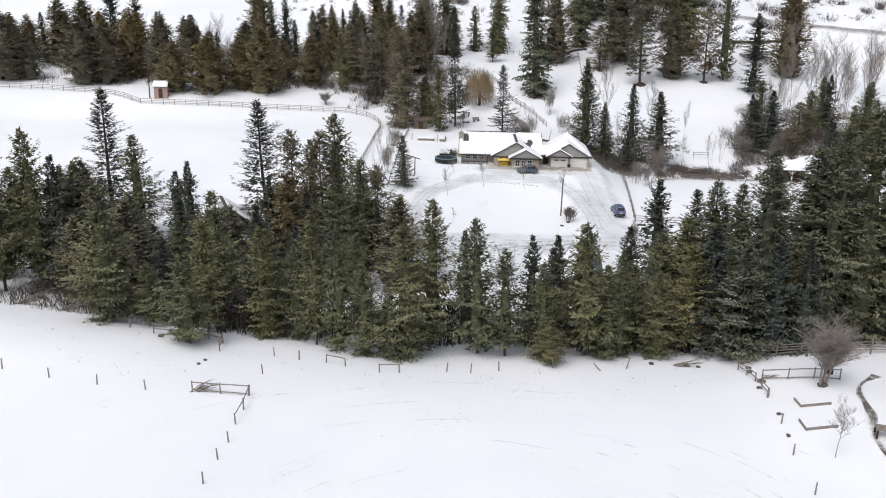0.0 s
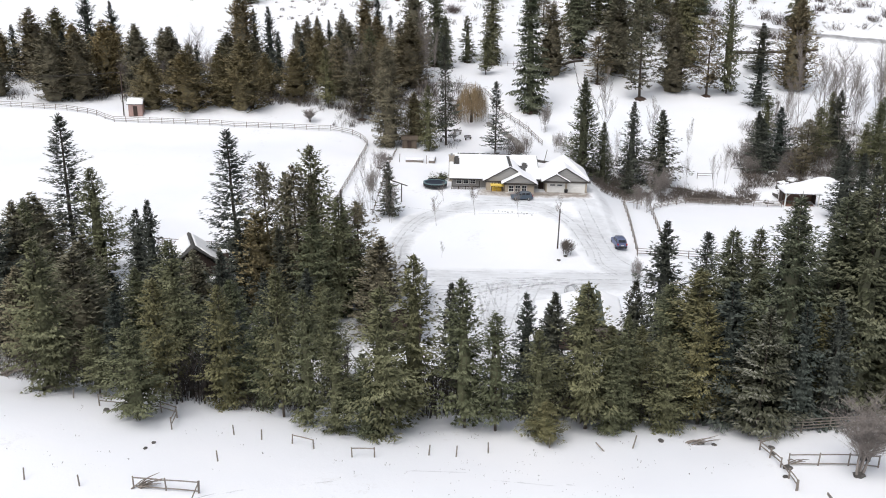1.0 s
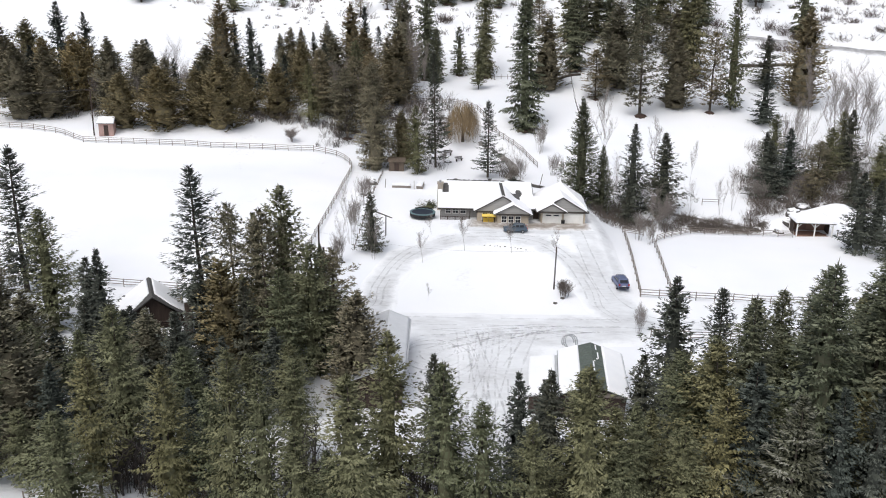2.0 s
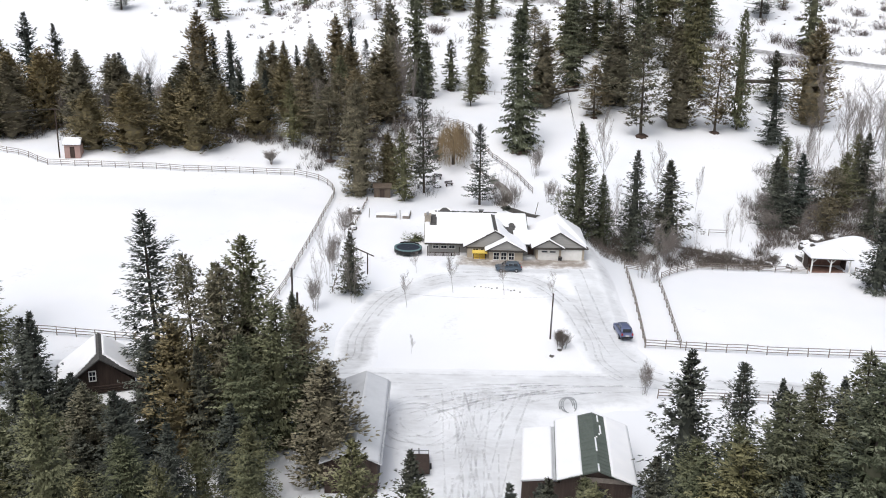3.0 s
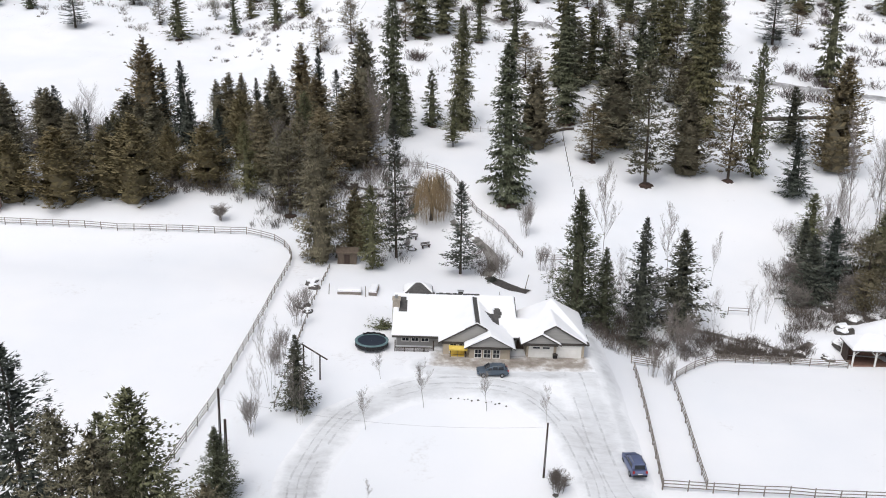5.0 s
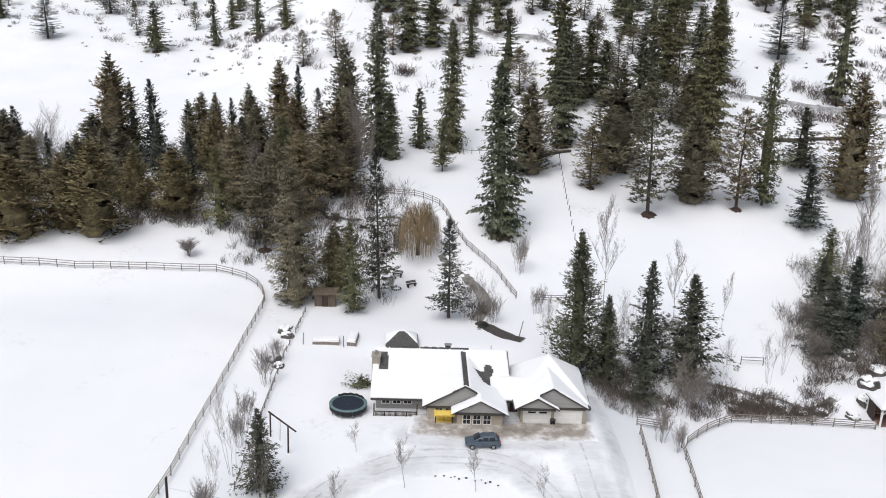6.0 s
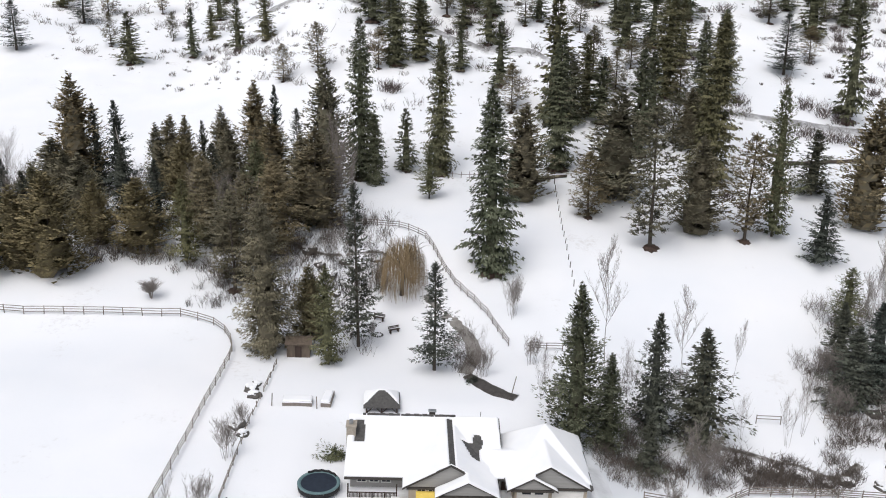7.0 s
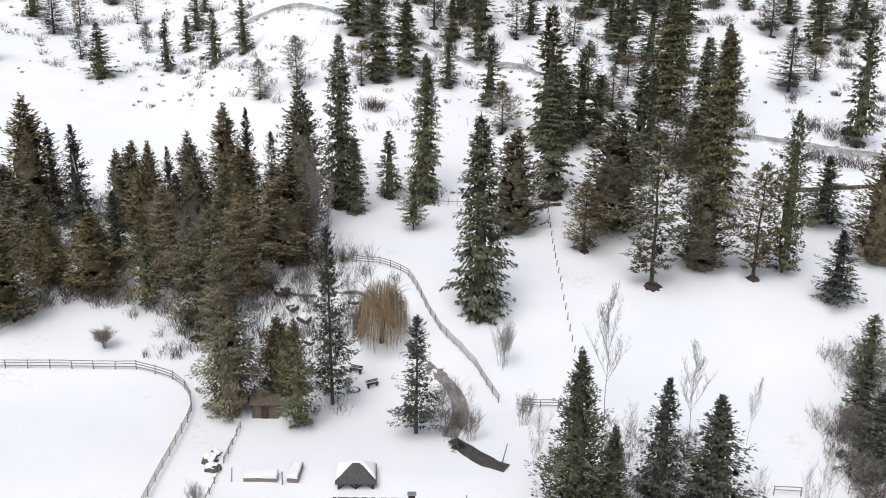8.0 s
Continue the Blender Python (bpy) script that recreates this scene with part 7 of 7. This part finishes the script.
def plant(kind, x, y, h, r, group=""):
    """Sets one tree of a kind on the ground, at its height and reach."""
    rng = random.Random(round(x * 131 + y * 17))
    kind = "distant" if (y > 284 and kind == "tall") or (y > 236 and kind in ("fir", "spruce")) else kind
    kind = "big_fir" if kind == "fir" and h > 15 and y < 130 and x > 20 else kind
    kind = "near_brown" if kind == "brown" and 120 < y < 190 else kind
    root = KINDS[kind][rng.randrange(len(KINDS[kind]))]
    h0, r0 = root["size"]
    sx = {"brown": 1.55, "near_brown": 1.15, "cedar": 1.48, "tall": 1.26, "pine": 1.42}.get(kind, 1.30) * r / r0
    m = pose(x, y, ground_z(x, y) - 0.1) @ LEAN @ pose(0, 0, 0, rng.uniform(-1, 1), rng.uniform(-1, 1), rng.uniform(0, 360)) @ Matrix.Diagonal((sx, sx, h / h0, 1))
    ob = copy_thing(root, m)
    if group:
        ob["group"] = group
    placed.append((x, y, r))


# along the edge of the near field
for kind, x, y, h, r in [("fir", -23.4, 75.3, 8.6, 2.3), ("fir", -22.8, 80.0, 11.4, 2.2), ("fir", -17.1, 79.6, 11.4, 2.0), ("fir", -14.0, 80.5, 9.6, 1.7), ("fir", -11.9, 77.8, 13.4, 1.9), ("fir", -9.4, 76.0, 12.0, 1.9),
                         ("fir", -7.0, 74.9, 8.5, 1.8), ("fir", -3.2, 74.6, 12.7, 2.8), ("fir", -0.9, 79.4, 14.6, 2.6), ("fir", -4.6, 74.0, 7.3, 1.3), ("fir", 3.4, 76.2, 13.2, 2.2), ("fir", 5.9, 75.7, 10.6, 2.0),
                         ("spruce", 8.7, 80.8, 11.3, 1.9), ("spruce", 2.6, 87.3, 10.9, 2.0), ("fir", 9.3, 75.4, 9.5, 1.6), ("spruce", 11.3, 82.0, 11.4, 2.1), ("fir", 13.5, 76.8, 13.1, 2.6)]:
    plant(kind, x, y, h, r, "trees along the field")
for kind, x, y, h, r in [("fir", 9.9, 73.6, 3.7, 1.4), ("fir", 16.7, 77.2, 10.4, 1.7), ("fir", 15.4, 76.0, 7.7, 1.7), ("fir", 20.1, 76.6, 8.7, 2.0), ("fir", 23.3, 78.3, 11.3, 2.3), ("frosted", 27.4, 75.6, 10.9, 2.9),
                         ("spruce", 30.6, 76.0, 11.1, 2.0), ("spruce", 33.2, 76.0, 11.0, 1.9), ("fir", 27.2, 84.5, 16.8, 3.0),
                         ("spruce", 24.7, 97.4, 15.0, 3.0), ("larch", 29.0, 97.9, 14.0, 2.0), ("spruce", 32.6, 98.7, 12.1, 1.9), ("fir", 31.7, 91.2, 15.8, 2.6), ("fir", 34.4, 89.5, 18.0, 3.0), ("spruce", 37.0, 97.5, 13.0, 2.2), ("spruce", 41.5, 97, 14.0, 2.4), ("fir", 35.5, 82, 19.6, 3.6), ("spruce", 19.0, 84.5, 12.0, 2.2), ("fir", 22.6, 86, 11.5, 2.4)]:
    plant(kind, x, y, h, r, "trees along the field")
for kind, x, y, h, r in [("larch", -49, 126, 18.6, 3.0), ("fir", -41, 115, 14.5, 2.8), ("spruce", -33.4, 107.5, 11.4, 2.4), ("spruce", -30.8, 104, 13.5, 2.3), ("larch", -24.3, 117, 19.3, 3.0),
                         ("pine", -19.6, 113, 16.4, 2.8), ("fir", -17.6, 116, 14.6, 2.3), ("fir", -13.9, 112, 19.0, 3.6), ("brown", -5.2, 101.4, 11.2, 2.5), ("brown", -12.2, 126.8, 7.2, 1.7),
                         ("fir", -32.5, 80.6, 13.9, 2.8), ("fir", -28.4, 80.3, 6.6, 1.6), ("pine", -15.4, 108.6, 17.2, 2.8), ("fir", -10.3, 107, 14.4, 3.0), ("pine", -8.3, 109.6, 13.0, 2.4), ("cedar", -18.8, 105, 12.6, 2.6), ("fir", -12.6, 102.5, 13.2, 2.6), ("spruce", -16.2, 103.2, 11.5, 2.0)]:
    plant(kind, x, y, h, r, "trees by the lane")
for kind, x, y, h, r in [("spruce", -28.9, 106, 6.9, 2.0), ("fir", -25.8, 103, 6.6, 2.3), ("spruce", -22.6, 101.5, 7.0, 2.3), ("spruce", -32.9, 107.5, 6.8, 2.1), ("spruce", -34.3, 101, 6.0, 2.1), ("fir", -27.5, 99, 6.4, 2.1), ("spruce", -31, 103, 7, 2.0),
                         ("spruce", -24.3, 96, 6.8, 2.0), ("spruce", -20.4, 95, 7.6, 2.0), ("fir", -29.5, 95, 8.6, 2.1), ("fir", -23.7, 88.5, 13.7, 2.7), ("spruce", -20.8, 95, 11.0, 2.5), ("fir", -18.8, 91, 9.4, 2.2), ("spruce", -27.0, 93.5, 9.8, 2.2), ("spruce", -21.4, 98.5, 7.6, 2.1), ("spruce", -28.6, 103.4, 7.4, 2.3), ("spruce", -41.6, 92, 15.2, 2.7), ("fir", -44.5, 93, 18.0, 3.0), ("fir", -47.5, 90, 17.0, 2.8)]:
    plant(kind, x, y, h, r, "trees by the lane")
for kind, x, y, h, r in [("fir", 14.1, 83, 10.9, 2.3), ("fir", 16.2, 81.6, 8.4, 1.9), ("spruce", 11.2, 85, 9.6, 1.9), ("fir", 18.4, 80.2, 8.8, 1.9), ("fir", 30.6, 80.5, 19.8, 3.1), ("fir", 36.5, 79.5, 21.5, 3.4), ("fir", 40.5, 81, 23.5, 3.8), ("fir", 44.5, 83, 22.0, 3.6), ("fir", 38.5, 87, 20.0, 3.4), ("fir", 48, 86, 22.0, 3.6),
                         ("spruce", 66.2, 150.5, 12.4, 2.7), ("spruce", 71.5, 156, 10.0, 2.6), ("spruce", 69.5, 147, 10.5, 2.2)]:
    plant(kind, x, y, h, r, "trees along the field")
for kind, x, y, h, r in [("cedar", -51.8, 194.6, 11.8, 3.9), ("cedar", -40.8, 197.2, 13.7, 3.8), ("cedar", -37.8, 207, 9.2, 2.1), ("cedar", -31.2, 205.4, 10.8, 3.1), ("fir", -24.0, 202.5, 12.6, 2.2),
                         ("pine", -16.1, 196.3, 14.1, 3.2), ("grey", -9.4, 182.4, 19.6, 2.7), ("fir", -1.7, 179.6, 12.8, 2.1), ("larch", 1.6, 184.6, 21.5, 2.0), ("cedar", -4.6, 186.5, 9.5, 2.0), ("larch", 11.1, 178.9, 14.0, 1.9),
                         ("cedar", -59.4, 194.5, 10.5, 3.0), ("cedar", -46.0, 198.5, 11, 3.0)]:
    plant(kind, x, y, h, r, "trees round the pasture")
for kind, x, y, h, r in [("spruce", 6.8, 241.7, 11.7, 2.1), ("tall", 12.9, 240.3, 25, 2.7), ("fir", 10.8, 225.9, 9.3, 2.1), ("tall", 19.8, 202.9, 27, 3.6), ("brown", 26.6, 226.4, 16.2, 3.4),
                         ("tall", 33.6, 236, 23.4, 3.2), ("pine", 36.6, 219.9, 11, 2.9), ("brown", 42.1, 226.7, 18.4, 4.2), ("pine", 44.6, 210.2, 22.4, 4), ("brown", 53.2, 215.9, 15.3, 3),
                         ("tall", 60.3, 233.1, 29.5, 4), ("pine", 60.3, 213.1, 17.4, 3.4), ("fir", 65.4, 215.2, 24.2, 3.2), ("spruce", 77.5, 229.8, 11.4, 3.5), ("spruce", 70.1, 207.4, 10.6, 2.9)]:
    plant(kind, x, y, h, r, "trees on the hillside")
for kind, x, y, h, r in [("brown", 82, 219.3, 20.8, 3.5), ("fir", 95.2, 256.7, 23.7, 3.2), ("larch", 89.1, 277.3, 13.4, 3), ("tall", 59.6, 264.4, 23.8, 4), ("fir", 41.8, 256.3, 15.5, 3),
                         ("fir", 35.1, 252.5, 24.6, 4.2), ("fir", 26, 272.3, 13.7, 2.6), ("tall", 24.8, 292.7, 17.6, 2.5), ("spruce", 17.9, 281, 11, 2), ("pine", 27.5, 259.3, 9.9, 2.4),
                         ("tall", 3.4, 283.2, 23.1, 3.3), ("fir", 9.1, 286.4, 15, 3.4), ("fir", 56, 288.5, 14.2, 3.4), ("fir", 44.3, 252.9, 12.8, 2.9), ("fir", 49.2, 241.4, 19.3, 3.2)]:
    plant(kind, x, y, h, r, "trees on the hillside")
for kind, x, y, h, r in [("larch", -93.6, 314.9, 12.5, 2.9), ("spruce", -63.1, 308.9, 13.1, 3.0), ("pine", -71.6, 320.7, 8.9, 1.8), ("fir", -49, 314.6, 12.3, 2.0), ("fir", -46.7, 326.8, 9.1, 1.8),
                         ("pine", -56.9, 326.3, 7.8, 1.4), ("spruce", -36.4, 309.3, 12.7, 2.1), ("fir", -28.5, 304, 12.2, 2.3), ("larch", -84.7, 339.4, 12.4, 3.2), ("pine", -20.4, 275.4, 8.1, 1.9),
                         ("pine", -13.2, 277.7, 10.8, 2.2)]:
    plant(kind, x, y, h, r, "trees on the hillside")
for kind, x, y, h, r in [("brown", 25.6, 163.6, 17.4, 3.2), ("brown", 29.4, 164.5, 11.4, 1.9), ("spruce", 35.2, 169, 15.0, 2.5), ("spruce", 40.4, 167.4, 14.0, 3.5), ("spruce", 60.5, 174.8, 10.2, 3.1),
                         ("spruce", 65.5, 179, 11.2, 2.8), ("pine", 70.5, 178, 9.5, 2.6), ("fir", 74.5, 183, 10, 2.6), ("spruce", 62.5, 182.5, 9.0, 2.2), ("pine", 67.5, 172, 7.0, 2.0), ("spruce", -6.8, 139.8, 8.4, 1.8), ("spruce", 33.4, 162.5, 6.5, 1.7)]:
    plant(kind, x, y, h, r, "trees round the yard")
for kind, x, y, h, r in [("brown", -47.3, 226.5, 19.6, 3.3), ("brown", -50.1, 224, 10, 2.8), ("spruce", -44.1, 227, 15.2, 1.9), ("spruce", -40.6, 227, 15.6, 2.6), ("brown", -33.4, 224.5, 12.2, 1.7),
                         ("brown", -31.3, 224.6, 13.5, 2.3), ("brown", -28.7, 224.5, 13.2, 1.9), ("spruce", -26.3, 225.5, 12.4, 1.7), ("brown", -23.1, 225.5, 14.3, 2.2), ("brown", -17.4, 227, 17.8, 2.6),
                         ("spruce", -15.0, 229, 17.3, 2.0), ("larch", -12.4, 237, 12.2, 1.7), ("brown", -5.8, 225.5, 22.2, 3.0), ("brown", -6.6, 213.5, 15.0, 3.2), ("tall", -1.2, 236, 28.5, 2.9)]:
    plant(kind, x, y, h, r, "trees round the pasture")
for kind, x, y, h, r in [("tall", 1.4, 234, 12.5, 2.1), ("grey", -22.8, 209.5, 13.2, 2.6), ("pine", -14.6, 199.5, 15.4, 3.1), ("spruce", -84.2, 229, 18, 3.7), ("spruce", -78.8, 229.6, 15.7, 2.7), ("brown", -63.8, 202.5, 15.2, 2.8),
                         ("brown", -63.2, 218, 11.8, 2.6), ("brown", -76.2, 200.8, 13.7, 3.6), ("brown", -41.0, 211, 11.5, 2.5), ("grey", -56, 212, 10.0, 2.4), ("spruce", -36.8, 217, 11.5, 2.2), ("spruce", -60.5, 219, 9.5, 2.3), ("spruce", -67.5, 209, 11.0, 2.4)]:
    plant(kind, x, y, h, r, "trees round the pasture")


def scatter(count, seed, region, kinds, hs, gap, group, keep=lambda x, y: True):
    rng = random.Random(seed)
    made = tries = 0
    while made < count and tries < count * 60:
        tries += 1
        x, y = rng.uniform(region[0], region[1]), rng.uniform(region[2], region[3])
        if not keep(x, y) or any((x - a) ** 2 + (y - b) ** 2 < (gap * (0.5 + 0.2 * c)) ** 2 for a, b, c in placed):
            continue
        h = rng.uniform(*hs)
        plant(rng.choice(kinds), x, y, h, min(3.6, h * rng.uniform(0.19, 0.25)), group)
        made += 1


# the deeper wood on both sides of the barn yard, and the woods beyond
scatter(46, 21, (-66, -7, 82, 116), ["fir", "fir", "spruce", "brown"], (7, 12.5), 2.2, "trees by the lane",
        lambda x, y: y > 82 + max(0, (-x - 15) * 0.16) and not (-41 < x < -22 and 100 < y) and not (x > -9 and y > 98))
scatter(16, 22, (23.5, 40, 78, 92), ["fir", "fir", "spruce"], (9, 13.5), 2.4, "trees along the field")
scatter(18, 35, (40, 64, 79, 95), ["fir", "fir", "spruce"], (14, 19.5), 2.2, "trees along the field")
scatter(11, 23, (-62, -18, 206, 222), ["brown", "cedar", "brown", "spruce"], (8, 13.0), 2.6, "trees round the pasture", lambda x, y: not -39.5 < x < -34)
scatter(21, 24, (-120, -62, 196, 226), ["brown", "cedar", "spruce"], (10, 16), 3.4, "trees round the pasture")
scatter(4, 25, (-20, -6, 205, 224), ["brown", "fir", "grey"], (9, 14), 3.0, "trees round the pasture")
scatter(34, 27, (-10, 150, 298, 350), ["fir", "pine", "tall", "spruce"], (9, 18), 6.5, "trees on the hillside")
scatter(14, 33, (-10, 80, 298, 335), ["fir", "pine", "fir"], (8, 17), 5.0, "trees on the hillside")
for kind, x, y, h, r in [("pine", -0.2, 280.3, 9.2, 2.0), ("fir", 38.5, 252.7, 11.8, 2.9), ("pine", 37.2, 250.6, 15.4, 3.3), ("pine", 45.6, 271.2, 11.1, 2.6), ("pine", 47.0, 262.5, 8.6, 1.7), ("pine", 55.2, 278.2, 6.5, 2.0), ("fir", 54.2, 252.6, 14.3, 2.6),
                         ("tall", 62.4, 248.8, 22.0, 3.3), ("tall", 71.6, 264.8, 18.4, 2.6), ("brown", 59.5, 244.6, 11.0, 2.7), ("pine", 57.0, 246.5, 9.5, 2.4), ("fir", 103, 315.4, 10.7, 2.7), ("pine", 110.4, 309, 10.5, 2.6), ("pine", 97.3, 284.1, 8.4, 2.2),
                         ("fir", 120.5, 312.9, 12.0, 2.9), ("pine", 49.6, 266.0, 9.0, 2.2), ("pine", 62.0, 262.0, 9.5, 2.3), ("fir", 61.8, 304.2, 12.7, 2.6), ("fir", 62.3, 288.8, 14.3, 2.6), ("pine", 55.6, 266.5, 11.5, 2.0), ("fir", 68.0, 283.8, 12.9, 2.6),
                         ("fir", 55.5, 299.2, 9.3, 2.1), ("pine", 46.5, 296.1, 8.6, 2.3), ("fir", 37.5, 301.7, 10.0, 2.3)]:
    plant(kind, x, y, h, r, "trees on the hillside")
scatter(20, 28, (-140, 0, 325, 380), ["fir", "pine", "spruce"], (8, 14), 8.0, "trees on the hillside")
scatter(14, 29, (66, 100, 172, 196), ["spruce", "fir"], (7, 13), 4.0, "trees round the yard")


def low_evergreen(name, label, x, y, h, r, seed, mat):
    """A spreading evergreen bush."""
    root = tagged(new(name), label, "shrub")
    root.matrix_world = pose(x, y, ground_z(x, y) - 0.05)
    crown_mesh("foliage", conifer(seed, h, r, clear=0.02, droop=-0.15, per=9, gap=0.14, taper=0.5, blade=0.34, ragged=0.4, core=0.4), mat, root)
    bm = bmesh.new()
    tube(bm, (0, 0, -0.2), (0, 0, h * 0.6), 0.07, 0.04, 6)
    part("stem", bm, BARK, root)


low_evergreen("juniper_bush", "low green juniper bush beside the chimney wall", 0.9, 159.2, 0.75, 2.0, 51, N_GREEN)
low_evergreen("juniper_bush", "low dark juniper half buried in snow", 15.6, 175.6, 0.7, 1.0, 52, N_DARK)
for some in KINDS.values():
    for root in some:
        for ob in (*root.children_recursive, root):
            bpy.data.objects.remove(ob)


# ---- the plan brought to its true size in metres ----
for ob in scene.objects:
    if ob.parent is None and ob.type in {"MESH", "EMPTY"}:
        ob.matrix_basis = Matrix.Scale(SIZE, 4) @ ob.matrix_basis
